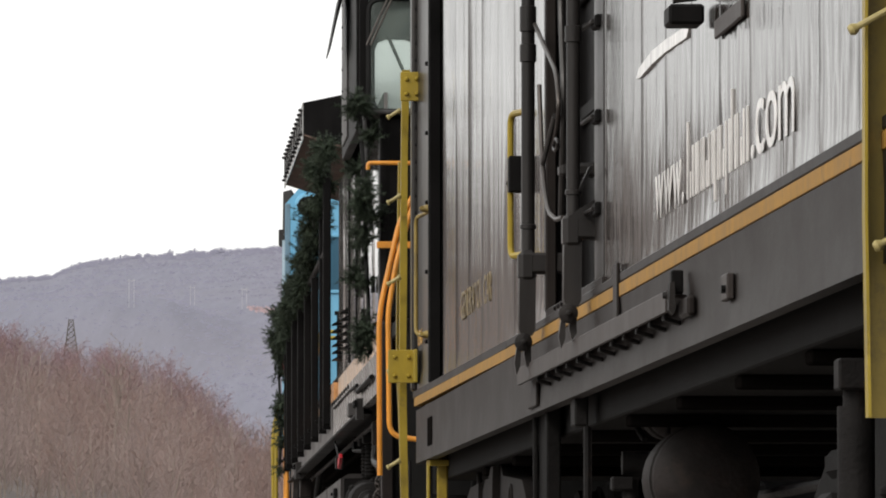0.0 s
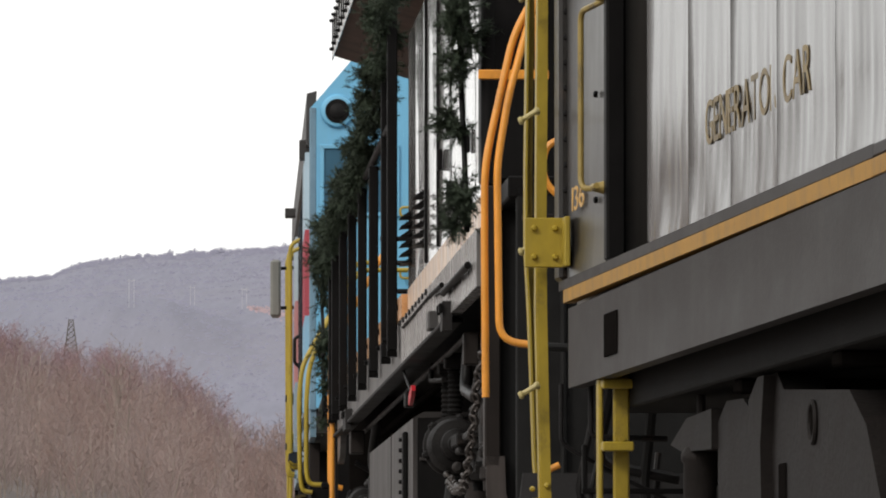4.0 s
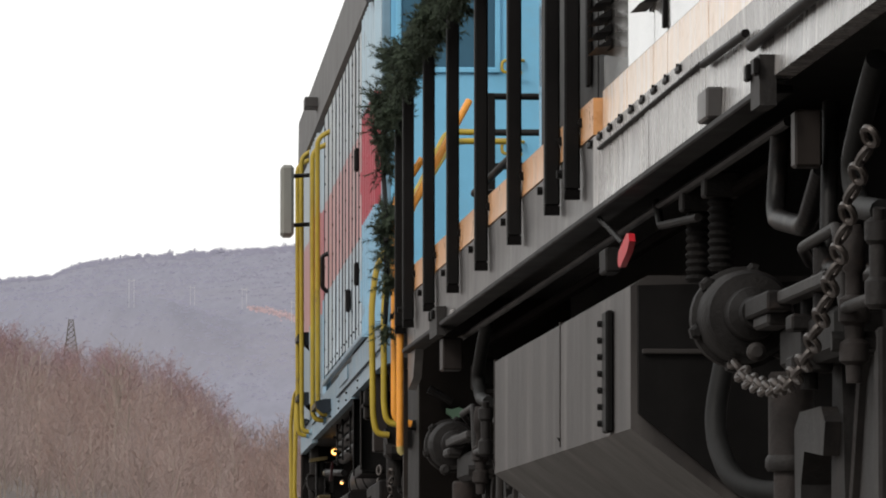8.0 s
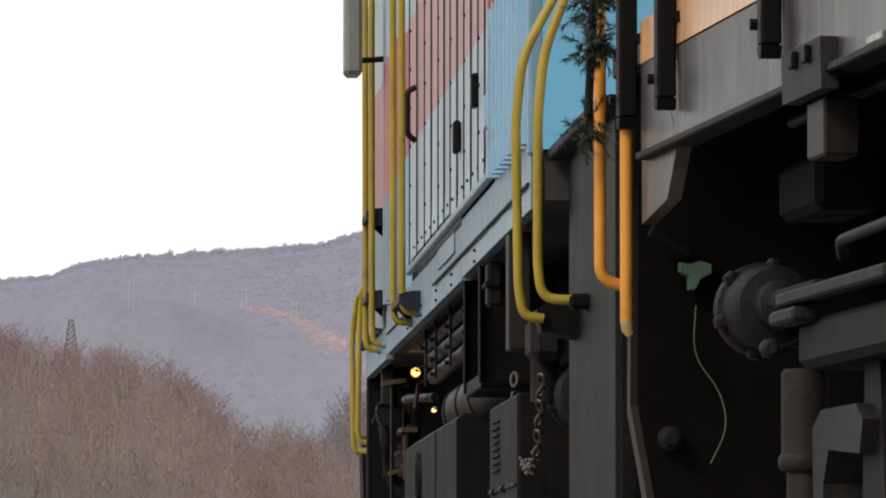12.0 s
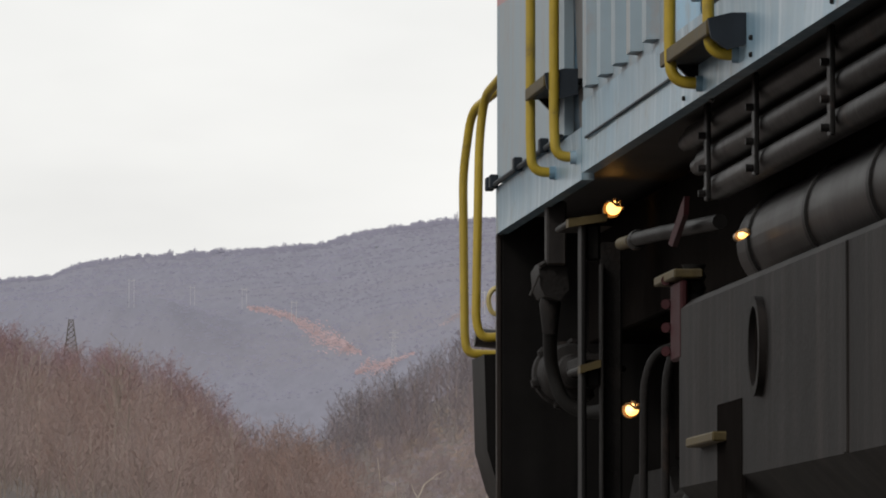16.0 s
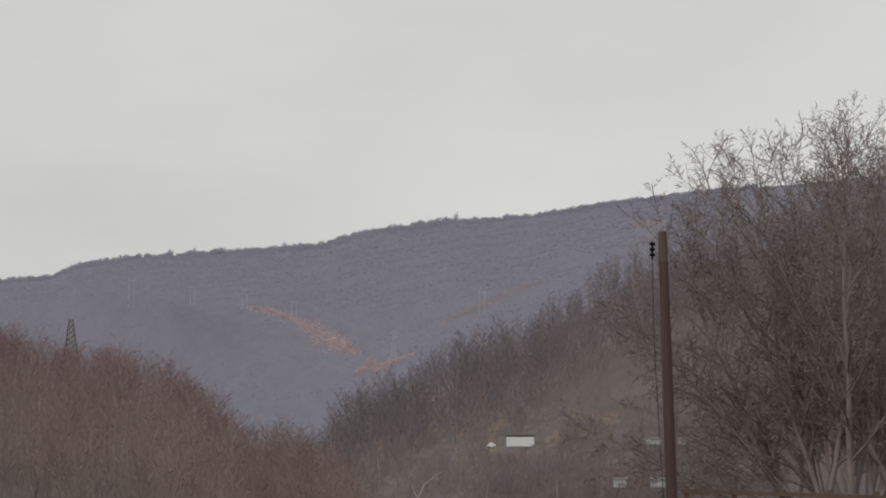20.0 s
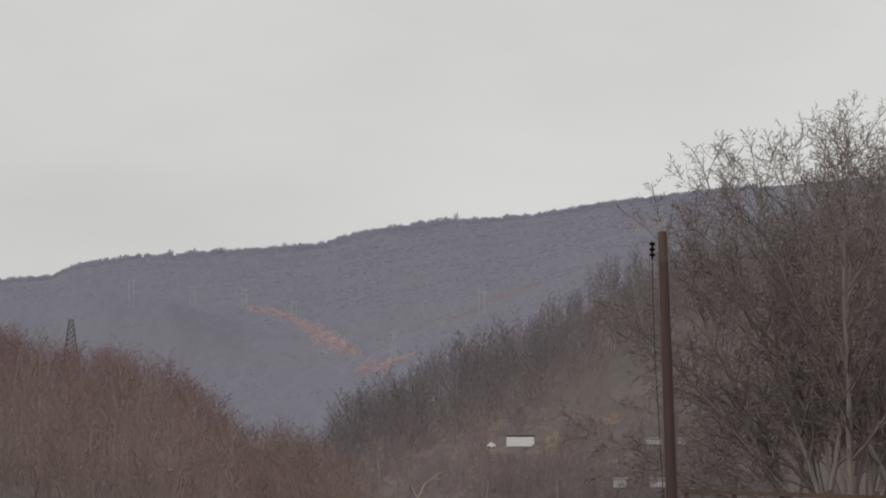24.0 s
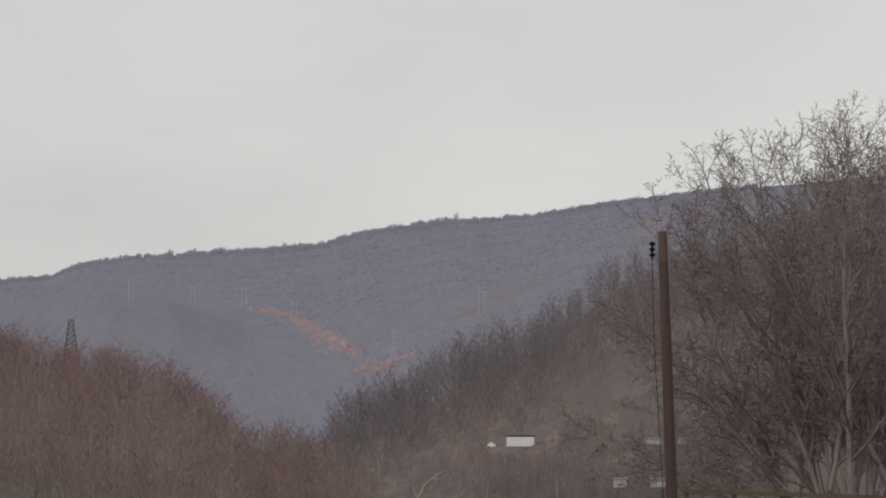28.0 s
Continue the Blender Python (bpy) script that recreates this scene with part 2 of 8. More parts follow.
M_BRASSGUARD = material("lamp_guard", (0.35, 0.22, 0.1), 0.4, metal=0.5, vary=0.2)
M_CABGLASS = material("pale_green_cab_glass", (0.30, 0.36, 0.33), 0.05, vary=0.12, grain=(3, 3, 2), bump=0.0, rough_vary=0.03)
M_CABGLASS.node_tree.nodes["Principled BSDF"].inputs["Alpha"].default_value = 0.3
M_RAILGREY = material("worn_grey_handrail_paint", (0.085, 0.085, 0.088), 0.4, vary=0.25, grain=(9, 9, 9), bump=0.08)
M_REARGLASS = material("pale_green_rear_glass", (0.80, 0.90, 0.84), 0.42, vary=0.12, grain=(3, 3, 2), bump=0.0, rough_vary=0.03)
M_REARGLASS.node_tree.nodes["Principled BSDF"].inputs["Transmission Weight"].default_value = 1.0
M_REARGLASS.node_tree.nodes["Principled BSDF"].inputs["IOR"].default_value = 1.08
M_RAILPLATE = material("dusty_grey_rail_plate", (0.050, 0.042, 0.039), 0.5, vary=0.3, grain=(3, 3, 4), streak=0.6, streak_tone=(0.085, 0.073, 0.068), streak_scale=(6, 6, 0.5), bump=0.06, spec=0.25)
M_SIGNWHITE = material("worn_white_paint", (0.80, 0.78, 0.76), 0.22, vary=0.25, grain=(6, 6, 3), streak=0.5, streak_tone=(0.28, 0.26, 0.25), streak_scale=(9, 9, 0.6), bump=0.02)
M_NAVY = material("dark_blue_recess_paint", (0.035, 0.10, 0.155), 0.5, vary=0.15, grain=(3, 3, 3), bump=0.05, spec=0.2)
M_GROUND = material("dead_grass_and_soil", (0.108, 0.086, 0.078), 0.95, vary=0.4, grain=(0.02, 0.02, 0.05), bump=0.4, bump_scale=0.6, stain=(0.15, 0.122, 0.09), stain_amount=0.7)
# Distance haze is put into this base colour, paler and bluer than bare woods.
M_HILL = material("hazed_leafless_hill", (0.203, 0.203, 0.247), 0.95, vary=0.10, grain=(0.22, 0.012, 0.05), streak=0.4, streak_tone=(0.225, 0.205, 0.215), streak_scale=(0.0012, 0.0006, 0.0035), bump=0.0, spec=0.05)
M_WOOD_RED = material("reddish_bare_twigs", (0.254, 0.160, 0.162), 0.9, vary=0.3, grain=(0.05, 0.05, 0.08), bump=0.0)
M_WOOD_MAROON = material("maroon_bare_twigs", (0.222, 0.139, 0.145), 0.9, vary=0.3, grain=(0.05, 0.05, 0.08), bump=0.0)
M_WOOD_UMBER = material("umber_bare_twigs", (0.244, 0.189, 0.178), 0.9, vary=0.3, grain=(0.05, 0.05, 0.08), bump=0.0)
M_WOOD_ASH = material("ash_grey_bare_twigs", (0.172, 0.156, 0.172), 0.9, vary=0.3, grain=(0.03, 0.03, 0.06), bump=0.0)
M_WOOD_RUST = material("rusty_bare_twigs", (0.279, 0.199, 0.176), 0.9, vary=0.3, grain=(0.05, 0.05, 0.08), bump=0.0, spec=0.1)
M_WOOD_STEM = material("pale_young_bark", (0.27, 0.225, 0.195), 0.9, vary=0.3, grain=(0.2, 0.2, 0.2), bump=0.0, spec=0.1)
M_WOOD_TAN = material("tan_bare_twigs", (0.286, 0.220, 0.204), 0.9, vary=0.3, grain=(0.05, 0.05, 0.08), bump=0.0)
M_WOOD_DUN = material("dun_bare_twigs", (0.246, 0.202, 0.212), 0.9, vary=0.35, grain=(0.03, 0.03, 0.06), bump=0.0, spec=0.1)
M_WOOD_GREY = material("grey_bare_twigs", (0.205, 0.178, 0.194), 0.9, vary=0.3, grain=(0.03, 0.03, 0.06), bump=0.0)
M_BIRCH = material("pale_bark", (0.40, 0.35, 0.30), 0.85, vary=0.25, grain=(1, 1, 0.3), bump=0.0)
M_BARK = material("dark_grey_bark", (0.25, 0.213, 0.200), 0.9, vary=0.3, grain=(3, 3, 0.6), bump=0.3, bump_scale=20)
M_TWIG = material("brown_grey_twigs", (0.205, 0.165, 0.155), 0.9, vary=0.3, grain=(1, 1, 1), bump=0.0)
# Land out of view, added as something dark for the car panels to reflect.
M_BANK = material("unseen_brown_bank", (0.17, 0.138, 0.125), 0.95, vary=0.4, grain=(0.05, 0.05, 0.05), bump=0.0)
M_CLEAR = material("rusty_cut_clearing", (0.375, 0.275, 0.285), 0.95, vary=0.3, grain=(0.04, 0.02, 0.04), bump=0.0, spec=0.05)
M_CLEARFAINT = material("thin_regrown_clearing", (0.275, 0.228, 0.240), 0.95, vary=0.2, grain=(0.04, 0.02, 0.04), bump=0.0, spec=0.05)
# Haze in all three tones; light on the spur and shade behind added.
M_HILLTREE = material("hazed_far_twigs", (0.240, 0.237, 0.297), 0.95, vary=0.07, grain=(0.3, 0.05, 0.3), bump=0.0, spec=0.05)
M_HILLDARK = material("hazed_shaded_far_twigs", (0.226, 0.222, 0.277), 0.95, vary=0.07, grain=(0.3, 0.05, 0.3), bump=0.0, spec=0.05)
M_HILLPALE = material("hazed_lit_far_twigs", (0.252, 0.249, 0.312), 0.95, vary=0.06, grain=(0.3, 0.05, 0.3), bump=0.0, spec=0.05)
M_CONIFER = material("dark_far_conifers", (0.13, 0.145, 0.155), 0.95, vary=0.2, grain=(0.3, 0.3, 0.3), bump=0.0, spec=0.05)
M_STRAW = material("straw_coloured_dry_grass", (0.262, 0.208, 0.175), 0.95, vary=0.3, grain=(0.15, 0.15, 0.3), bump=0.0, spec=0.05)
M_DRYBROWN = material("brown_dry_scrub", (0.228, 0.184, 0.172), 0.95, vary=0.3, grain=(0.15, 0.15, 0.3), bump=0.0, spec=0.05)
M_WOOD_ORANGE = material("orange_brown_bare_twigs", (0.262, 0.188, 0.168), 0.9, vary=0.3, grain=(0.05, 0.05, 0.08), bump=0.0, spec=0.1)
M_POLE = material("creosoted_pole_wood", (0.078, 0.046, 0.040), 0.8, vary=0.3, grain=(8, 8, 0.8), streak=0.4, streak_tone=(0.08, 0.05, 0.04), bump=0.3, bump_scale=30)
M_POLETOP = material("weathered_pole_wood", (0.115, 0.078, 0.058), 0.85, vary=0.3, grain=(8, 8, 0.8), bump=0.3, bump_scale=30)
M_TRAILER = material("white_sheet_metal", (0.78, 0.78, 0.78), 0.5, vary=0.08, grain=(0.5, 0.5, 0.5), bump=0.02)
M_LATTICE = material("galvanised_lattice", (0.40, 0.40, 0.41), 0.6, vary=0.12)
M_RUSTLATTICE = material("rusty_lattice", (0.10, 0.085, 0.075), 0.7, vary=0.2)
M_BALLAST = material("crushed_ballast", (0.17, 0.155, 0.142), 0.95, vary=0.4, grain=(6, 6, 6), bump=1.0, bump_scale=14)
M_RAIL = material("rail_steel", (0.16, 0.11, 0.085), 0.5, metal=0.6, vary=0.3)
from mathutils.bvhtree import BVHTree



# ---------------------------------------------------------------- mesh helpers
class Geo:
    """Collects the faces of one part."""

    def __init__(self):
        self.v, self.f = [], []

    def add(self, verts, faces):
        o = len(self.v)
        self.v += [tuple(p) for p in verts]
        self.f += [tuple(i + o for i in q) for q in faces]
        return self

    def box(self, x0, x1, y0, y1, z0, z1, b=0.006):
        b = min(b, (x1 - x0) * 0.3, (y1 - y0) * 0.3, (z1 - z0) * 0.3)
        lo, hi = (x0, y0, z0), (x1, y1, z1)
        vs, idx = [], {}
        for sx in (0, 1):
            for sy in (0, 1):
                for sz in (0, 1):
                    s = (sx, sy, sz)
                    for a in range(3):
                        p = [(lo[k] if s[k] == 0 else hi[k]) if k == a else (lo[k] + b if s[k] == 0 else hi[k] - b) for k in range(3)]
                        idx[s, a] = len(vs)
                        vs.append(p)
        fs = []
        for a in range(3):
            u, w = (a + 1) % 3, (a + 2) % 3
            for s in (0, 1):
                q = []
                for du, dw in ((0, 0), (1, 0), (1, 1), (0, 1)):
                    k = [0, 0, 0]
                    k[a], k[u], k[w] = s, du, dw
                    q.append(idx[tuple(k), a])
                fs.append(q if s else q[::-1])
        for a in range(3):
            u, w = (a + 1) % 3, (a + 2) % 3
            for su in (0, 1):
                for sw in (0, 1):
                    k0, k1 = [0, 0, 0], [0, 0, 0]
                    k0[u] = k1[u] = su
                    k0[w] = k1[w] = sw
                    k1[a] = 1
                    q = [idx[tuple(k0), u], idx[tuple(k1), u], idx[tuple(k1), w], idx[tuple(k0), w]]
                    fs.append(q if su == sw else q[::-1])
        for s in [(i, j, k) for i in (0, 1) for j in (0, 1) for k in (0, 1)]:
            q = [idx[s, 0], idx[s, 1], idx[s, 2]]
            fs.append(q if sum(s) % 2 else q[::-1])
        return self.add(vs, fs)

    def tube(self, pts, r, n=8, caps=True):
        pts = [Vector(p) for p in pts]
        d = [(pts[min(i + 1, len(pts) - 1)] - pts[max(i - 1, 0)]).normalized() for i in range(len(pts))]
        a = d[0].orthogonal().normalized()
        vs, fs = [], []
        rs = r if isinstance(r, (list, tuple)) else [r] * len(pts)
        for i, p in enumerate(pts):
            a = (a - d[i] * a.dot(d[i])).normalized()
            c = d[i].cross(a)
            for k in range(n):
                t = 2 * math.pi * k / n
                vs.append(p + (a * math.cos(t) + c * math.sin(t)) * rs[i])
        for i in range(len(pts) - 1):
            for k in range(n):
                fs.append((i * n + k, i * n + (k + 1) % n, (i + 1) * n + (k + 1) % n, (i + 1) * n + k))
        if caps:
            fs.append(tuple(range(n))[::-1])
            fs.append(tuple((len(pts) - 1) * n + k for k in range(n)))
        return self.add(vs, fs)

    def cyl(self, p0, p1, r, n=18, r1=None):
        return self.tube([p0, p1], [r, r if r1 is None else r1], n)

    def lathe(self, p, axis, profile, n=24):
        """profile: (distance along the axis, radius)."""
        p, axis = Vector(p), Vector(axis).normalized()
        pts = [p + axis * d for d, _ in profile]
        a = axis.orthogonal().normalized()
        c = axis.cross(a)
        vs, fs = [], []
        for q, (_, r) in zip(pts, profile):
            for k in range(n):
                t = 2 * math.pi * k / n
                vs.append(q + (a * math.cos(t) + c * math.sin(t)) * max(r, 1e-4))
        for i in range(len(pts) - 1):
            for k in range(n):
                fs.append((i * n + k, i * n + (k + 1) % n, (i + 1) * n + (k + 1) % n, (i + 1) * n + k))
        fs.append(tuple(range(n))[::-1])
        fs.append(tuple((len(pts) - 1) * n + k for k in range(n)))
        return self.add(vs, fs)

    def prism(self, outline, axis, d0, d1):
        """outline: points in the two other axes (in x, y, z order), extruded along axis."""
        k = "xyz".index(axis)
        vs = []
        for d in (d0, d1):
            for p in outline:
                q = list(p)
                q.insert(k, d)
                vs.append(q)
        n = len(outline)
        fs = [tuple(range(n))[::-1], tuple(range(n, 2 * n))]
        fs += [(i, (i + 1) % n, n + (i + 1) % n, n + i) for i in range(n)]
        return self.add(vs, fs)

    def sheet(self, x, y0, y1, z0, z1, ny=4, nz=10, wave=0.003, seed=0.0, depth=0.02, crease=0.0, ripple=0.0):
        """A sheet-metal skin that faces -x and bulges a little."""
        vs, fs = [], []
        for j in range(nz + 1):
            for i in range(ny + 1):
                y, z = y0 + (y1 - y0) * i / ny, z0 + (z1 - z0) * j / nz
                d = wave * noise.noise((y * 1.3 + seed, z * 0.9, seed)) + 0.75 * wave * noise.noise((y * 3.4 + seed, z * 0.8, 3 + seed)) + 0.3 * wave * noise.noise((y * 8 + seed, z * 1.0, 7 + seed))
                if ripple:
                    low = min(1.0, max(0.15, (2.15 - z) / 0.45))
                    d += ripple * low * (noise.noise((y * 13 + seed, z * 4.2, 1.7)) + 0.6 * noise.noise((y * 27, z * 7.5 + seed, 4.1)))
                if i in (0, ny) or j in (0, nz):
                    d = crease
                vs.append((x + d + wave * (0 if i in (0, ny) or j in (0, nz) else 0.9), y, z))
        m = ny + 1
        for j in range(nz):
            for i in range(ny):
                fs.append((j * m + i, (j + 1) * m + i, (j + 1) * m + i + 1, j * m + i + 1))
        o = len(vs)
        vs += [(x + depth, y0, z0), (x + depth, y1, z0), (x + depth, y1, z1), (x + depth, y0, z1)]
        fs += [tuple(range(m)) + (o + 1, o), tuple(nz * m + i for i in range(m))[::-1] + (o + 3, o + 2),
               tuple(j * m for j in range(nz + 1))[::-1] + (o, o + 3), tuple(j * m + ny for j in range(nz + 1)) + (o + 2, o + 1)]
        return self.add(vs, fs)


def steel_bar(pts, wx, wy):
    """A flat bar of section wx by wy that follows upright points."""
    g = Geo()
    for i, (x, y, z) in enumerate(pts):
        g.v += [(x - wx / 2, y - wy / 2, z), (x + wx / 2, y - wy / 2, z), (x + wx / 2, y + wy / 2, z), (x - wx / 2, y + wy / 2, z)]
        if i:
            g.f += [(4 * i - 4 + k, 4 * i + k, 4 * i + (k + 1) % 4, 4 * i - 4 + (k + 1) % 4) for k in range(4)]
    g.f += [(0, 1, 2, 3), tuple(len(g.v) - 4 + k for k in (3, 2, 1, 0))]
    return g


def rounded(pts, radius=0.06, steps=5):
    """A polyline with its corners rounded."""
    pts = [Vector(p) for p in pts]
    out = [pts[0]]
    for a, b, c in zip(pts, pts[1:], pts[2:]):
        r = min(radius, (a - b).length * 0.49, (c - b).length * 0.49)
        p, q = b + (a - b).normalized() * r, b + (c - b).normalized() * r
        for k in range(steps + 1):
            t = k / steps
            out.append(p * (1 - t) ** 2 + b * 2 * t * (1 - t) + q * t * t)
    return out + [pts[-1]]


def mesh_from(name, g, mat, smooth=True):
    me = bpy.data.meshes.new(name)
    me.from_pydata([tuple(p) for p in g.v], [], g.f)
    me.materials.append(mat)
    if smooth:
        me.polygons.foreach_set("use_smooth", [True] * len(me.polygons))
        me.set_sharp_from_angle(angle=radians(38))
    me.update()
    return me


def part(name, g, mat, parent, label="", smooth=True):
    ob = new(name, mesh_from(name, g, mat, smooth))
    ob.parent = parent
    return tagged(ob, label)


def piece(name, me, parent, x, y, z):
    """One more object on a shared mesh."""
    ob = new(name, me)
    ob.parent = parent
    ob.location = (x, y, z)
    return ob


def bolt_mesh(name, axis, r, h, mat):
    g = Geo()
    g.lathe((0, 0, 0), axis, [(-0.004, r), (h * 0.6, r), (h, r * 0.55)], 6)
    return mesh_from(name, g, mat, False)


def lettering(text, mat, parent, y, z, length, height, x, label=""):
    """Raised letters on a side that faces -x, one part each; they run towards -y."""
    shapes, cursor = [], 0.0
    for ch in text:
        if ch == " ":
            cursor += 0.35
            continue
        cu = bpy.data.curves.new("letter", "FONT")
        cu.body = ch
        cu.extrude = 0.0012
        tmp = bpy.data.objects.new("letter", cu)
        scene.collection.objects.link(tmp)
        bpy.context.view_layer.update()
        me = bpy.data.meshes.new_from_object(tmp.evaluated_get(bpy.context.evaluated_depsgraph_get()))
        bpy.data.objects.remove(tmp)
        co = np.empty(len(me.vertices) * 3)
        me.vertices.foreach_get("co", co)
        co = co.reshape(-1, 3)
        co[:, 0] += cursor - co[:, 0].min()
        cursor = co[:, 0].max() + 0.09
        shapes.append((me, co))
    for me, co in shapes:
        q = np.empty_like(co)
        q[:, 1] = y - co[:, 0] / (cursor - 0.09) * length
        q[:, 2] = z + co[:, 1] / 0.69 * height
        q[:, 0] = x - co[:, 2]
        me.vertices.foreach_set("co", q.ravel())
        me.materials.clear()
        me.materials.append(mat)
        me.update()
        ob = new("letter", me)
        ob.parent = parent
        tagged(ob, label)


def vehicle(name, label, category):
    ob = new(name)
    return tagged(ob, label, category, "coupled train")


# ---------------------------------------------------------------- the track's line and the train's run
TRACK_S = np.array([-15, 0, 12, 24, 38, 54, 72.0])
TRACK_HEAD = np.array([-0.1834, -0.10055, -0.05413, -0.03949, -0.05578, 0.00492, 0.07321])
RUN = np.array([-13.156, -10.568, -7.875, -4.924, -1.733, 1.515, 4.743, 7.936, 11.108, 14.346, 17.783, 21.367, 25.076,
                28.715, 32.322, 36.024, 39.997, 44.078, 48.204, 52.34])
GRID = np.linspace(-80, 130, 841)
_k = np.interp(GRID, (TRACK_S[1:] + TRACK_S[:-1]) / 2, np.diff(TRACK_HEAD) / np.diff(TRACK_S))
_k[GRID < -25] = 0
_h = GRID[1] - GRID[0]
_zero = int(np.argmin(abs(GRID)))
_head = np.concatenate([[0], np.cumsum((_k[1:] + _k[:-1]) / 2 * _h)])
_head += TRACK_HEAD[1] - _head[_zero]
_x = np.concatenate([[0], np.cumsum((np.sin(_head)[1:] + np.sin(_head)[:-1]) / 2 * _h)])
_y = np.concatenate([[0], np.cumsum((np.cos(_head)[1:] + np.cos(_head)[:-1]) / 2 * _h)])
TRACK_X, TRACK_Y = 2.6709 + _x - _x[_zero], 15.0 + _y - _y[_zero]


def on_track(s):
    return Vector((np.interp(s, GRID, TRACK_X), np.interp(s, GRID, TRACK_Y), 0))


def run(t):
    """How far the train has come at t seconds."""
    if t >= 19:
        return RUN[-1] + 4.14 * (t - 19)
    i = int(t)
    a = t - i
    p0 = 2 * RUN[0] - RUN[1] if i == 0 else RUN[i - 1]
    p1, p2 = RUN[i], RUN[i + 1]
    p3 = 2 * RUN[-1] - RUN[-2] if i + 2 >= len(RUN) else RUN[i + 2]
    return p1 + 0.5 * a * (p2 - p0 + a * (2 * p0 - 5 * p1 + 4 * p2 - p3 + a * (3 * (p1 - p2) + p3 - p0)))


def on_line(offset, wheelbase, sway, t):
    """Pose of a vehicle; sway rows: t, sideways, lift, turn and nod in radians, slack along the line."""
    s = offset - run(t)
    a, b = on_track(s - wheelbase / 2), on_track(s + wheelbase / 2)
    c, d = (a + b) / 2, (b - a).normalized()
    side, lift, turn, nod, slack = [float(np.interp(t, [r[0] for r in sway], [r[k] for r in sway])) for k in range(1, 6)]
    c = c + Vector((d.y, -d.x, 0)) * side + d * slack
    return pose(c.x, c.y, lift, math.degrees(nod), 0, -math.degrees(math.atan2(d.x, d.y) + turn))


CAR = (0.0, 16.0, [(0, .0741, .0489, -.0021, .0021, 1.0532), (1.5, .0234, .004, -.0021, .0016, .1737), (3, -.012, -.0152, -.0003, .0002, -.1449),
                   (4.5, -.054, .0091, .004, -.0014, -.3096), (6, -.0695, -.0041, 0, -.0018, -.6391), (8, -.0425, -.0087, -.002, -.0011, -.4843)])
LOCO = (23.03, 11.0, [(0, .0041, -.0045, .0005, -.0002, .4016), (1.5, .0048, .0131, .0006, -.0015, .4113), (3, .0179, .018, .0001, -.001, .3572),
                      (5.5, .0017, .005, .0002, .0032, .1811), (7.5, -.0045, .006, .0022, .0039, -.1177), (9.5, -.0556, -.0538, .0013, .002, -.7393),
                      (11.5, -.0553, -.0402, -.0025, -.0003, -.7525), (13, -.0646, -.0537, -.0059, .0014, -.7375)])
COWL = (43.7536, 10.0, [(0, .0055, .0015, -.0001, .0004, -.0158), (3, .0172, .0009, -.0006, .001, .1264), (5.5, .0233, -.0011, -.001, .001, .2843),
                        (7.5, .0011, -.0071, -.0006, -.0008, .3474), (9.5, .0152, .0229, -.001, -.0028, .0904), (11.5, .0044, .0018, 0, .0021, .0661),
                        (13, -.0077, .017, .0013, .0047, -.1119), (15, -.0265, -.0173, .002, .0003, -.2203), (17, -.062, .0005, .0036, -.0032, -.303),
                        (19, -.0718, .0137, .0014, -.0041, -.2829)])

# ---------------------------------------------------------------- ground, hills and track bed
LENS = 13500.0


def ground_z(px, r):
    """Height of the land, by bearing (px along the view's width) and distance."""
    # left of px -130 the knoll is unseen, raised to shape the panel reflections
    knoll = np.interp(px, [-9000, -2500, -900, -320, -130, 0, 100, 180, 260, 330, 380, 430, 520, 620, 760, 2400, 9000], [44, 46, 42, 31, 21.5, 18.8, 17.2, 17.2, 16.2, 15.0, 12.6, 10.3, 8, 6, 5, 5, 60])
    mid = np.interp(px, [-900, 380, 430, 520, 600, 640, 760, 850, 920, 1000, 1100, 1250, 1568, 2400],
                    [38, 40, 41, 42, 44, 47, 54, 60, 62, 70, 78, 84, 92, 100])
    ridge = np.interp(px, [-9000, -2500, -200, 0, 90, 130, 200, 300, 430, 560, 640, 700, 800, 900, 1000, 1100, 1250, 1568, 3500, 9000],
                      [260, 190, 204.5, 206.8, 208.8, 215, 218, 220.5, 223.5, 226.5, 233.5, 236, 239.5, 242, 245.5, 250, 256, 265, 240, 260])
    knots = [0, 60, 120, 350, 650, 800, 1000, 1300, 1600, 1800, 2400, 4200, 4800]
    z = [-0.45, -0.45, 0.3, knoll * 0.35, knoll, max(knoll * 0.55, 6), max(mid * 0.42, knoll * 0.4), mid * 0.72, mid, mid * 0.97, mid + (ridge - mid) * 0.2, ridge, ridge - 30]
    crest = np.interp(px, [-9000, -400, -200, 0, 200, 300, 450, 520, 600, 640, 9000], [60, 120, 137, 139.5, 142.5, 140, 125, 110, 100, 100, 60])
    # unseen ragged crest, added to break up those reflections
    ragged = 9 * noise.noise((px * 0.013, 3, 5)) + 6 * noise.noise((px * 0.04, 8, 5)) if px < -500 and 400 < r < 760 else 0
    height = float(np.interp(r, knots, z))
    if 2500 < r < 3500:
        height += max(0.0, crest - (mid + (ridge - mid) * 0.467)) * math.exp(-((r - 3000) / 190) ** 2)
    if 130 < r < 300:
        bank = 3.0 * float(np.interp(px, [1080, 1190, 2600, 3600], [0, 1, 1, 0])) * float(np.interp(r, [135, 152, 215, 300], [0, 1, 1, 0]))
        height = max(height, bank)
    return height + ragged + (0.012 * r ** 0.6 * noise.noise((px * 0.006, r * 0.02, 1)) if r > 100 else 0)


def bearing(px):
    return math.atan((px - 784) / LENS)


def land(px, r):
    a = bearing(px)
    return Vector((r * math.sin(a), r * math.cos(a), ground_z(px, r)))


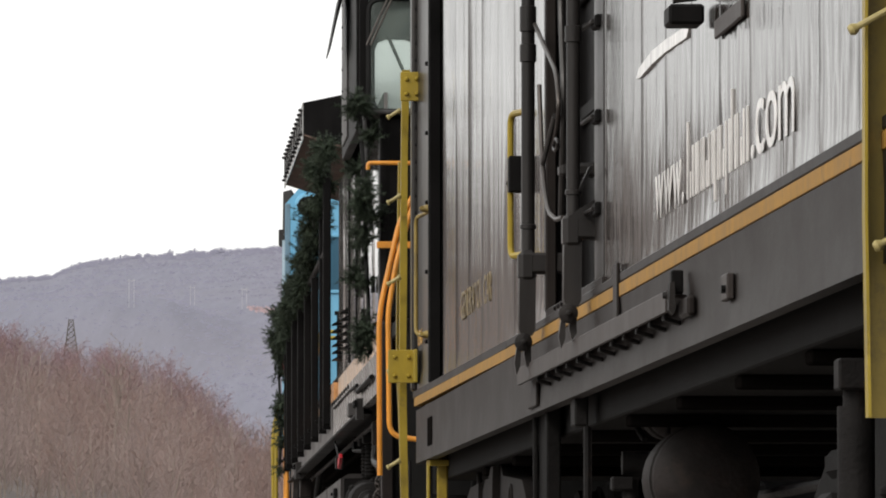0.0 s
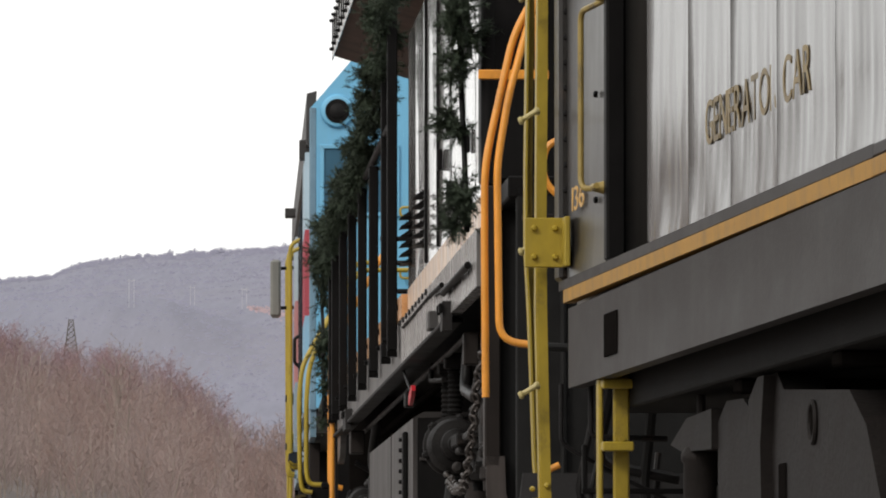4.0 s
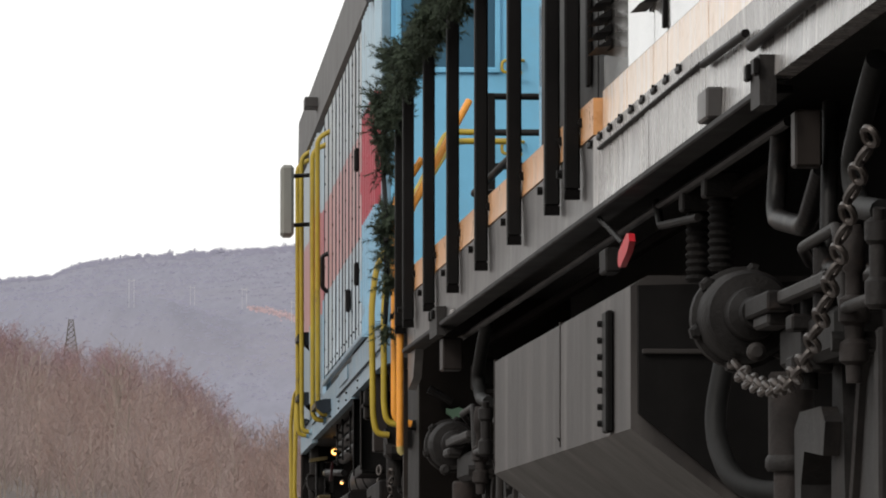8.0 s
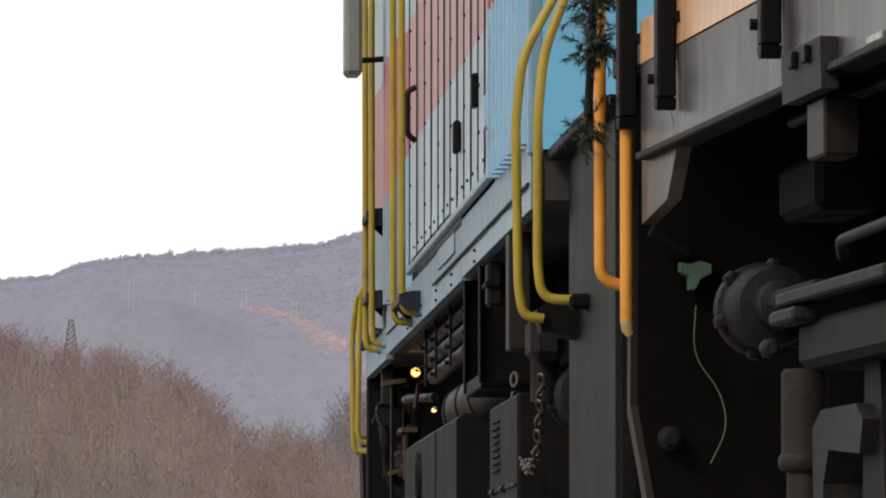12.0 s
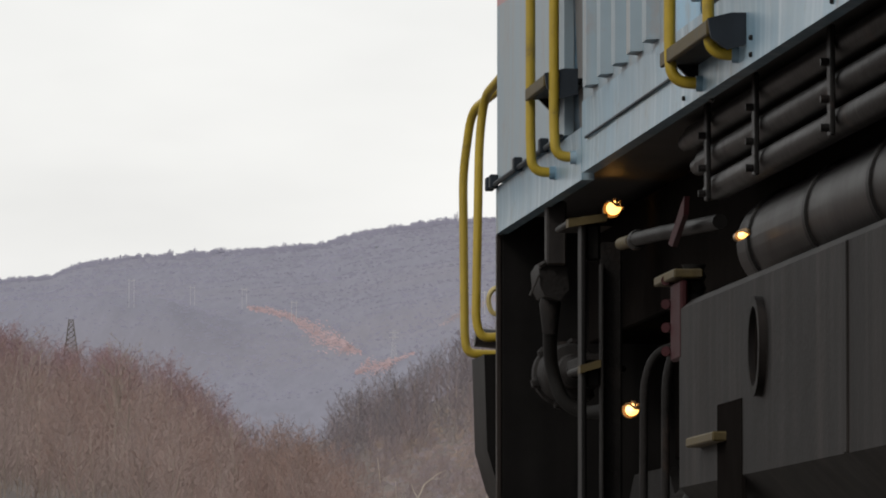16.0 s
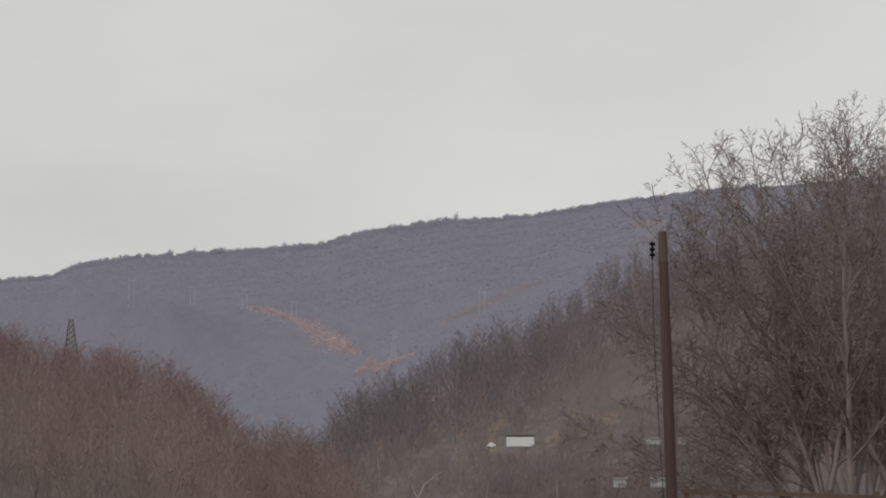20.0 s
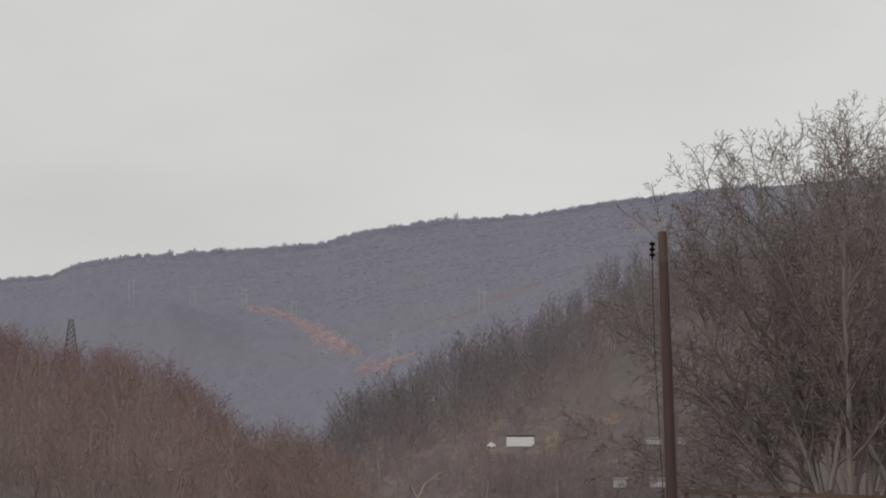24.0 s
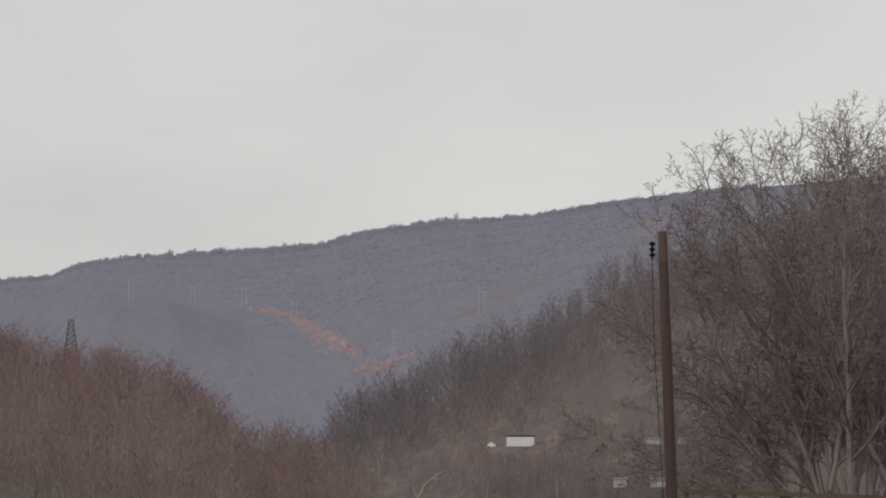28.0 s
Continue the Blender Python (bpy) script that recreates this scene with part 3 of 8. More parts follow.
def seen_at(px, y, r0=900.0, r1=4200.0):
    """Where a line at that bearing and rise from the eye, begun at distance r0, meets the land."""
    a, rise = bearing(px), (1162.4 - y) / LENS
    if EYE_Z + rise * r0 < ground_z(px, r0):
        return land(px, r0), r0
    d = Vector((math.sin(a), math.cos(a), rise))
    hit = LAND_TREE[0].ray_cast(Vector((0, 0, EYE_Z)) + d * r0, d.normalized(), 6000)[0]
    if hit is None:
        return land(px, r1), r1
    return hit, math.hypot(hit.x, hit.y)


LAND_TREE = []


def make_ground():
    fine = [bearing(-420) - radians(0.22) * k for k in range(130, 0, -1)] + [bearing(p) for p in range(-420, 2010, 18)]
    rest = [fine[-1] + (2 * math.pi - (fine[-1] - fine[0])) * k / 72 for k in range(1, 72)]
    angles = fine + rest
    radii = [3, 10, 20, 40, 60, 85, 120, 136, 152, 180, 215, 260, 350, 450, 550, 650, 720, 800, 900, 1000] + list(range(1080, 2400, 80)) + list(range(2400, 4300, 100)) + [4400, 4800]
    vs, fs = [(0, 0, -0.45)], []
    for r in radii:
        for a in angles:
            b = (a + math.pi) % (2 * math.pi) - math.pi
            px = 784 + LENS * b if abs(b) < 0.6 else (-9000 if b < 0 else 9000)
            vs.append((r * math.sin(a), r * math.cos(a), ground_z(px, r)))
    n = len(angles)
    for k in range(n):
        fs.append((0, 1 + (k + 1) % n, 1 + k))
    for j in range(len(radii) - 1):
        for k in range(n):
            fs.append((1 + j * n + k, 1 + j * n + (k + 1) % n, 1 + (j + 1) * n + (k + 1) % n, 1 + (j + 1) * n + k))
    g = Geo().add(vs, fs)
    LAND_TREE.append(BVHTree.FromPolygons(vs, fs))
    me = mesh_from("ground", g, M_GROUND)
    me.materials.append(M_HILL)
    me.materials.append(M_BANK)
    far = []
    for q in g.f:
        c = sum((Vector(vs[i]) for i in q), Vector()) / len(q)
        # material 2 goes on the added land outside the view
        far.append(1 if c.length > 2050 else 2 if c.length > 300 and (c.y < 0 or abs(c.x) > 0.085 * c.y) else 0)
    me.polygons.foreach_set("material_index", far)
    tagged(new("ground", me), "valley floor of dead grass rising to leafless wooded hills", "ground", kind="structure")


make_ground()


def make_track():
    bed, rails = Geo(), (Geo(), Geo())
    ss = np.arange(-70, 121, 2.0)
    for k, s in enumerate(ss):
        p = on_track(s)
        q = on_track(s + 0.5) - on_track(s - 0.5)
        n = Vector((q.y, -q.x, 0)).normalized()
        for w, z in ((-3.0, -0.44), (-1.75, -0.19), (1.75, -0.19), (3.0, -0.44)):
            bed.v.append(tuple(p + n * w + Vector((0, 0, z))))
        for rail, w in zip(rails, (-0.75, 0.75)):
            for dw, z in ((-0.035, 0), (0.035, 0), (0.035, -0.17), (-0.035, -0.17)):
                rail.v.append(tuple(p + n * (w + dw) + Vector((0, 0, z))))
        if k:
            for i in range(3):
                bed.f.append((4 * k - 4 + i, 4 * k - 3 + i, 4 * k + 1 + i, 4 * k + i))
            for rail in rails:
                for i in range(4):
                    rail.f.append((4 * k - 4 + i, 4 * k - 4 + (i + 1) % 4, 4 * k + (i + 1) % 4, 4 * k + i))
    tagged(new("ballast_bed", mesh_from("ballast_bed", bed, M_BALLAST)), "grey crushed stone track bed", "track bed", kind="structure")
    for rail in rails:
        tagged(new("rail", mesh_from("rail", rail, M_RAIL)), "worn steel rail on the track bed", "rail", kind="structure")


make_track()

# ---------------------------------------------------------------- generator car
def make_generator_car():
    car = vehicle("generator_car", "weathered dark grey generator car with a gold stripe", "rail car")
    side, far, near, gap0, gap1 = -1.40, 9.15, -11.75, 6.75, 7.76
    roof = [(1.38, 1.1), (1.42, 3.75), (1.2, 4.1), (0.6, 4.3), (-0.6, 4.3), (-1.2, 4.1), (-1.365, 3.75)]
    low = [(-1.365, 1.15)]
    door0, door1 = -2.95, -0.22
    part("body_shell", Geo().prism(low + roof, "y", near, door0), M_BLACK, car)
    part("body_shell", Geo().prism([(-1.25, 1.15)] + roof[:-1] + [(-1.25, 3.9)], "y", door0, door1), M_BLACK, car)
    part("body_shell", Geo().prism(low + roof, "y", door1, gap0 - 0.01), M_BLACK, car)
    part("body_shell", Geo().prism([(-0.9, 1.15)] + roof[:-1] + [(-0.9, 3.9)], "y", gap0 - 0.01, gap1), M_BLACK, car, "dark doorway recess")
    part("end_post", Geo().prism([(-1.35, 1.15), (1.38, 1.1), (1.42, 3.75), (1.2, 4.1), (0.6, 4.3), (-0.6, 4.3), (-1.2, 4.1), (-1.35, 3.75)], "y", gap1, far - 0.02), M_POST, car)
    part("end_post_skin", Geo().sheet(side, gap1, 8.98, 1.455, 3.78, 10, 22, 0.012, 5.2, 0.04), M_POST, car, "dented grey end post skin with rust stains")
    part("door_jamb", Geo().box(side - 0.012, side + 0.05, gap1 - 0.05, gap1 + 0.03, 1.455, 3.78, 0.008), M_BLACK, car)
    part("door_jamb", Geo().box(side + 0.005, side + 0.05, gap0 - 0.06, gap0 + 0.02, 1.455, 3.78, 0.008), M_SILL, car)
    seams = [gap0 - 0.06, 5.71, 4.76, 3.81, 2.72, 1.72, 0.74, -0.22]
    for a, b in zip(seams[1:], seams):
        part("side_panel", Geo().sheet(side, a + 0.004, b - 0.004, 1.44, 3.78, 40, 24, 0.0055, a, ripple=0.003), M_CAR, car)
    more = [door0, -3.70, -4.45, -5.35, -6.25, -7.15, -8.05, -8.95, -9.85, -10.75, near]
    for a, b in zip(more[1:], more):
        part("side_panel", Geo().sheet(side, a + 0.004, b - 0.004, 1.44, 3.78, 56, 34, 0.0026, a, ripple=0.0036), M_CAR, car)
    part("side_sill", Geo().sheet(side - 0.012, near, far - 0.32, 1.09, 1.353, 44, 3, 0.004, 2.2, 0.05), M_SILL, car, "grey side sill")
    part("gold_stripe", Geo().box(side - 0.016, side + 0.02, near, 2.0, 1.355, 1.40, 0.002), M_GOLD, car, "faded and chipped gold stripe")
    part("gold_stripe", Geo().prism([(2.0, 1.355), (far - 0.2, 1.377), (far - 0.2, 1.420), (2.0, 1.40)], "x", side - 0.016, side + 0.02), M_GOLD, car, "faded and chipped gold stripe")
    part("belt_rail", Geo().box(side - 0.014, side + 0.02, near, 2.0, 1.403, 1.436, 0.004), M_SILL, car)
    part("belt_rail", Geo().prism([(2.0, 1.403), (far - 0.04, 1.423), (far - 0.04, 1.455), (2.0, 1.436)], "x", side - 0.014, side + 0.02), M_SILL, car)
    part("underframe", Geo().box(-1.30, 1.30, near + 0.3, far - 0.6, 1.0, 1.13), M_GRIME, car)
    # the slot's inner shade is a black plate on the sill face
    part("sill_slot", Geo().box(side - 0.0165, side, 7.42, 7.76, 1.15, 1.285, 0.001), M_VOID, car, "slot in the sill, drawn as a flat unlit black plate")
    # riveted corner strip with its black studs
    part("corner_strip", Geo().box(-1.425, -1.33, 8.99, far, 1.455, 3.8, 0.012), M_POST, car, "grey corner strip with black studs")
    stud = bolt_mesh("stud", (-0.4, -1, 0), 0.011, 0.012, M_BLACK)
    stud_side = bolt_mesh("stud", (-1, 0, 0), 0.011, 0.010, M_BLACK)
    for k in range(27):
        piece("stud", stud, car, -1.40, 8.99, 1.50 + 0.085 * k)
        piece("stud", stud_side, car, side + 0.002, 8.12, 1.50 + 0.17 * k) if k % 2 and 1.5 + 0.17 * k < 3.7 else None
    # swung gate bar of two flanges, hinge plates and pins
    gate = part("gate_bar", steel_bar([(-1.436, 9.28, 3.085), (-1.447, 9.28, 2.7), (-1.450, 9.28, 2.1), (-1.454, 9.28, 1.69), (-1.452, 9.28, 1.37), (-1.447, 9.28, 1.1), (-1.438, 9.28, 0.722)], 0.033, 0.012), M_YELLOW, car, "bent yellow steel gate bar")
    part("gate_edge", steel_bar([(-1.455, 9.31, 3.085), (-1.466, 9.31, 2.1), (-1.470, 9.31, 1.37), (-1.456, 9.31, 0.722)], 0.007, 0.06), M_YELLOW, gate)
    rear = part("gate_flange", steel_bar([(-1.436, 9.78, 2.649), (-1.446, 9.78, 1.874), (-1.446, 9.78, 1.588), (-1.435, 9.77, 1.384), (-1.429, 9.76, 1.160), (-1.420, 9.75, 0.874), (-1.411, 9.74, 0.735)], 0.026, 0.008), M_YELLOWSHADE, gate, "inner web of the gate bar, its shade put into the yellow")
    part("flange_edge", steel_bar([(-1.451, 9.74, 2.649), (-1.461, 9.74, 1.874), (-1.461, 9.74, 1.588), (-1.451, 9.73, 1.384), (-1.444, 9.72, 1.160), (-1.435, 9.71, 0.874), (-1.426, 9.70, 0.735)], 0.007, 0.07), M_YELLOW, gate)
    part("gate_foot", Geo().prism([(-1.484, 0.726), (-1.44, 0.733), (-1.44, 0.743), (-1.484, 0.736)], "y", 9.26, 9.36), M_YELLOW, gate)
    for x, z in ((-1.477, 0.77), (-1.437, 0.78)):
        part("bolt", Geo().lathe((x, 9.27 if x > -1.45 else 9.36, z), (0, -1, 0), [(0, 0.010), (0.008, 0.010), (0.014, 0.005)], 8), M_YELLOW, gate)
    for z0, z1, x0, x1 in ((2.905, 3.05, -1.485, -1.37), (1.495, 1.66, -1.545, -1.41)):
        plate = part("hinge_plate", Geo().box(x0, x1, 8.94, 8.96, z0, z1, 0.003), M_YELLOW, car, "yellow bolted hinge plate")
        part("plate_lip", Geo().box(x1 - 0.012, x1 + 0.006, 8.84, 8.94, z0, z1, 0.003), M_YELLOW, plate)
        for dx in (x0 + 0.03, x1 - 0.035):
            for z in (z0 + 0.035, z1 - 0.035):
                part("bolt", Geo().lathe((dx, 8.945, z), (0, -1, 0), [(0, 0.011), (0.016, 0.011), (0.022, 0.006)], 6), M_YELLOW, plate)
    for z in (2.86, 2.43, 2.02, 1.58, 1.10):
        pin = part("hinge_pin", Geo().tube([(-1.530, 9.20, z - 0.018), (-1.478, 9.18, z + 0.014)], 0.009, 8), M_PIN, car, "pale yellow hinge pin")
        for x, dz in ((-1.532, -0.02), (-1.478, 0.012)):
            part("pin_eye", Geo().lathe((x, 9.19, z + dz), (-1, 0, -0.4), [(-0.008, 0.011), (0, 0.015), (0.008, 0.011)], 10), M_PIN, pin)
    ladder = part("step_hanger", Geo().box(-1.40, -1.385, 8.05, 8.12, 0.3, 1.14), M_YELLOW, car, "yellow step hanger under the car end")
    part("hanger_leg", Geo().box(-1.352, -1.30, 8.05, 8.07, 0.3, 1.14), M_YELLOW, ladder)
    for z in (0.45, 0.66, 0.86, 1.06):
        part("rung", Geo().box(-1.395, -1.295, 7.97, 8.04, z, z + 0.03, 0.004), M_YELLOW, ladder)
    for z in (0.5, 0.7, 0.9, 1.11):
        part("bolt", Geo().lathe((-1.326, 8.05, z), (0, -1, 0), [(0, 0.010), (0.014, 0.010)], 6), M_YELLOW, ladder)
    part("end_ladder_rail", Geo().tube(rounded([(-1.25, 9.6, 1.0), (-1.30, 9.6, 0.75), (-1.22, 9.6, 0.62), (-1.05, 9.6, 0.62), (-1.02, 9.6, 0.9)], 0.06), 0.012, 8), M_PIPE, car)
    # grab irons
    part("grab_iron", Geo().tube(rounded([(-1.39, 7.95, 1.70), (-1.455, 8.06, 1.70), (-1.455, 8.06, 2.27), (-1.40, 7.80, 2.29)], 0.04), 0.010, 8), M_POSTGOLD, car, "thin worn yellow grab iron")
    for z in (2.30, 1.69):
        part("grab_boss", Geo().lathe((-1.39, 7.80, z), (-1, 0, 0), [(0, 0.022), (0.02, 0.022), (0.05, 0.014), (0.06, 0.011)], 12).cyl((-1.445, 7.8, z), (-1.445, 7.70, z), 0.010, 8), M_POSTGOLD, car)
    part("grab_iron", Geo().tube(rounded([(-1.40, 0.95, 1.735), (-1.452, 1.15, 1.735), (-1.452, 1.15, 2.30), (-1.40, 0.95, 2.30)], 0.05), 0.0135, 8), M_YELLOW, car, "yellow grab iron")
    part("marker_box", Geo().box(-1.466, -1.40, 1.05, 1.13, 1.985, 2.13, 0.006), M_BLACK, car, "small black marker box on the grab iron")
    part("marker_bracket", Geo().box(-1.465, -1.40, 1.20, 1.24, 2.02, 2.04), M_STEEL, car)
    # recessed baggage door with its lock rods and rail
    # black holds both the dark door paint and the recess's shade
    door = part("baggage_door", Geo().sheet(-1.28, door0, door1, 1.455, 3.7, 16, 14, 0.005, 7.7), M_BLACK, car, "recessed dark baggage door")
    for z in (1.75, 2.15, 2.6, 3.1):
        part("door_rib", Geo().box(-1.305, -1.28, door0 + 0.1, door1 - 0.1, z, z + 0.06, 0.01), M_BLACK, door)
    rivet_side = bolt_mesh("rivet", (-1, 0, 0), 0.009, 0.009, M_STEEL)
    post = part("door_post", Geo().box(side - 0.004, -1.30, door0, door0 + 0.42, 1.455, 3.7, 0.012), M_DOOR, car, "grey door post")
    for z in (1.68, 2.0, 2.33):
        part("post_clip", Geo().box(-1.425, side, door0 + 0.12, door0 + 0.3, z, z + 0.045, 0.006), M_BLACK, post)
        part("clip_rod", Geo().tube([(-1.43, door0 + 0.14, z + 0.02), (-1.44, door0 + 0.5, z + 0.02)], 0.008, 6), M_ROD, post)
    part("door_frame", Geo().box(side - 0.012, side + 0.03, door1 - 0.04, door1 + 0.04, 1.455, 3.7, 0.006), M_SILL, car)
    part("door_sill", Geo().box(side - 0.010, -1.26, door0, door1, 1.425, 1.465, 0.006), M_SILL, car)
    for k in range(7):
        piece("rivet", rivet_side, car, side - 0.010, -0.75 - 0.17 * k, 1.447)
    for yy, r, foot, cuffs in ((-0.2, 0.026, 1.59, ((2.405, 2.475), (2.52, 2.62), (1.77, 1.79))), (-2.5, 0.024, 1.60, ((1.765, 1.785), (2.30, 2.36)))):
        rod = part("lock_rod", Geo().tube([(-1.475, yy, foot), (-1.475, yy, 2.5), (-1.475, yy, 3.6)], [r, r, r], 16), M_ROD, car, "round black door lock rod")
        for z0, z1 in cuffs:
            part("rod_cuff", Geo().lathe((-1.475, yy, z0), (0, 0, 1), [(0, r), (0.003, r + 0.006), (z1 - z0 - 0.003, r + 0.006), (z1 - z0, r)], 16), M_ROD, rod)
        part("guide_strap", Geo().box(-1.47, -1.30, yy - 0.05, yy + 0.05, foot + 0.01, foot + 0.09, 0.010), M_ROD, rod)
        # flat foot plate, pinned cam and forked claw
        part("rod_socket", Geo().box(-1.515, -1.445, yy - 0.05, yy + 0.05, foot - 0.02, foot + 0.10, 0.018), M_ROD, rod)
        part("foot_plate", Geo().prism([(-1.510, foot), (-1.448, foot), (-1.450, foot - 0.205), (-1.462, foot - 0.225), (-1.503, foot - 0.225), (-1.512, foot - 0.20)], "y", yy - 0.04, yy + 0.04), M_ROD, rod)
        cam = part("rod_cam", Geo().lathe((-1.497, yy - 0.02, foot - 0.25), (0, -1, 0), [(0, 0.026), (0.008, 0.034), (0.05, 0.034), (0.058, 0.018)], 16), M_CAST, rod)
        part("cam_pin", Geo().lathe((-1.497, yy - 0.07, foot - 0.25), (0, -1, 0), [(0, 0.011), (0.02, 0.011), (0.024, 0.006)], 8), M_CAST, cam)
        part("claw", Geo().prism([(-1.490, foot - 0.23), (-1.466, foot - 0.25), (-1.466, foot - 0.32), (-1.482, foot - 0.345), (-1.492, foot - 0.30)], "y", yy - 0.035, yy + 0.02), M_ROD, rod)
        part("claw", Geo().prism([(-1.520, foot - 0.26), (-1.505, foot - 0.28), (-1.508, foot - 0.34), (-1.522, foot - 0.375), (-1.530, foot - 0.33)], "y", yy - 0.05, yy + 0.0), M_ROD, rod)
    part("rod_bracket", Geo().prism([(-1.50, 1.685), (-1.44, 1.675), (-1.30, 1.71), (-1.30, 1.78), (-1.40, 1.75), (-1.46, 1.715)], "y", -2.55, -2.42), M_ROD, car)
    part("swing_arm", steel_bar([(-1.445, -2.9, 1.84), (-1.45, -2.6, 1.80), (-1.455, -2.3, 1.73)], 0.012, 0.06), M_ROD, car)
    for name, pts, r, mat in (("door_cable", [(-1.45, -0.17, 2.56), (-1.45, -0.75, 2.42), (-1.45, -1.35, 2.28), (-1.45, -1.49, 2.14), (-1.45, -1.26, 2.036)], 0.009, M_CHAIN),
                              ("door_cable", [(-1.45, -0.45, 2.30), (-1.45, -0.55, 2.10), (-1.45, -0.62, 1.994), (-1.45, -0.75, 1.88), (-1.45, -0.95, 1.79), (-1.45, -1.35, 1.742), (-1.46, -1.77, 1.729)], 0.009, M_CHAIN),
                              ("lever_arm", [(-1.45, -0.62, 1.99), (-1.45, -1.25, 2.13)], 0.010, M_ROD),
                              ("inner_rod", [(-1.43, -1.2, 3.3), (-1.43, -1.3, 2.5), (-1.43, -1.45, 2.2), (-1.43, -1.3, 1.76)], 0.012, M_ROD)):
        part(name, Geo().tube(rounded(pts, 0.1), r, 8), mat, car)
    part("cable_eye", Geo().tube([(-1.45, -1.3 + 0.10 * math.cos(k * math.pi / 6), 2.02 + 0.02 * math.sin(k * math.pi / 6)) for k in range(13)], 0.007, 6), M_ROD, car)
    part("inner_lug", Geo().box(-1.44, -1.30, -1.38, -1.25, 1.90, 1.95, 0.012), M_ROD, car)
    part("belt_strap", Geo().box(side - 0.024, side - 0.012, -3.75, -3.58, 1.25, 1.47, 0.004), M_SILL, car)
    rail = part("door_rail", Geo().prism([(-1.41, 1.250), (-1.470, 1.264), (-1.475, 1.260), (-1.475, 1.199), (-1.463, 1.199), (-1.463, 1.245), (-1.41, 1.235)], "y", -6.2, 0.42), M_RAILPLATE, car, "folded steel door rail below the stripe")
    for k in range(12):
        part("rail_hook", Geo().prism([(-1.462, 1.215), (-1.462, 1.182), (-1.41, 1.168), (-1.41, 1.18), (-1.452, 1.192), (-1.452, 1.215)], "y", -6.0 + 0.5 * k, -5.93 + 0.5 * k), M_STEEL, rail)
    part("rail_stop", Geo().box(-1.462, -1.425, -6.26, -6.2, 1.25, 1.322, 0.004), M_BLACK, car, "black stop block at the rail end")
    part("stop_foot", Geo().box(-1.438, -1.41, -6.52, -6.24, 1.175, 1.235, 0.012), M_SILL, car)
    part("stop_claw", Geo().prism([(-1.472, 1.28), (-1.458, 1.285), (-1.455, 1.20), (-1.463, 1.185), (-1.475, 1.20)], "y", -6.33, -6.26).lathe((-1.478, -6.28, 1.245), (-1, 0, 0), [(0, 0.012), (0.012, 0.010)], 10), M_CAST, car)
    part("rail_plate", Geo().box(-1.425, -1.41, 0.1, 0.55, 1.11, 1.24, 0.004), M_SILL, car)
    part("switch_box", Geo().box(-1.432, -1.41, -7.70, -7.52, 1.170, 1.245, 0.004), M_RAILPLATE, car, "small grey switch box")
    part("switch_knob", Geo().lathe((-1.432, -7.66, 1.20), (-1, 0, 0), [(0, 0.012), (0.012, 0.012)], 8), M_BLACK, car)
    latch = part("roof_latch", Geo().box(-1.515, -1.41, -6.80, -6.62, 2.018, 2.078, 0.008), M_BLACK, car, "black door latch bracket")
    part("latch_plate", Geo().box(-1.415, -1.402, -7.95, -7.15, 1.945, 2.0, 0.004), M_RAILPLATE, latch)
    part("latch_bar", Geo().tube([(-1.50, -6.75, 2.092), (-1.43, -6.75, 2.100)], 0.010, 8), M_CHAIN, latch)
    # lettering: what can be read, and bars for the rest
    lettering("GENERATOR CAR", M_CREAM, car, 5.33, 1.655, 2.14, 0.125, side + 0.002, "worn gold painted letters reading GENERATOR CAR")
    lettering("www.", M_SIGNWHITE, car, -5.0, 1.54, 1.0, 0.21, side - 0.0015, "white painted web address letters")
    for k in range(11):
        yy, h = -6.12 - 0.175 * k, 0.155 if k not in (0, 8) else 0.235
        zz = 1.54 if k not in (5, 7) else 1.485
        part("lettering_bar", Geo().box(side - 0.003, side + 0.004, yy - 0.125, yy - 0.105, 1.54, 1.54 + (0.155 if k % 3 else 0.08), 0.001), M_SIGNWHITE, car)
        part("lettering_bar", Geo().box(side - 0.003, side + 0.004, yy - 0.020, yy, zz, 1.54 + h, 0.001), M_SIGNWHITE, car)
    lettering(".com", M_SIGNWHITE, car, -8.1, 1.54, 1.15, 0.225, side - 0.0015, "white painted letters")
    part("painted_stroke", Geo().prism([(-4.30, 2.040), (-4.42, 2.068), (-4.9, 2.085), (-5.4, 2.082), (-6.05, 2.068), (-6.22, 2.055), (-6.15, 2.030), (-5.4, 2.043), (-4.9, 2.043), (-4.45, 2.033)], "x", side - 0.005, side + 0.004), M_SIGNWHITE, car, "white painted stroke")
    lettering("136", M_GOLDNUM, car, 8.80, 1.672, 0.36, 0.078, side - 0.003, "small gold painted car number")
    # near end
    # web in the shaded yellow, edge in the lit one
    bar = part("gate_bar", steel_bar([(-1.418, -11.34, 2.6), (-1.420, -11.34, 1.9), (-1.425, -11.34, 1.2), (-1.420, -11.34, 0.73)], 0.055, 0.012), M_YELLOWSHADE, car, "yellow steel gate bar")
    part("gate_edge", steel_bar([(-1.455, -11.37, 2.6), (-1.455, -11.37, 1.9), (-1.457, -11.37, 1.2), (-1.450, -11.37, 0.73)], 0.007, 0.06), M_YELLOW, bar)
    for x, z in ((-1.49, 1.632), (-1.433, 1.128)):
        part("hinge_pin", Geo().tube([(x, -11.42, z), (x + 0.09, -11.42, z + 0.05)], 0.008, 8).lathe((x, -11.42, z), (-1, 0, -0.5), [(-0.012, 0.010), (0, 0.015), (0.010, 0.010)], 10), M_PIN, bar)
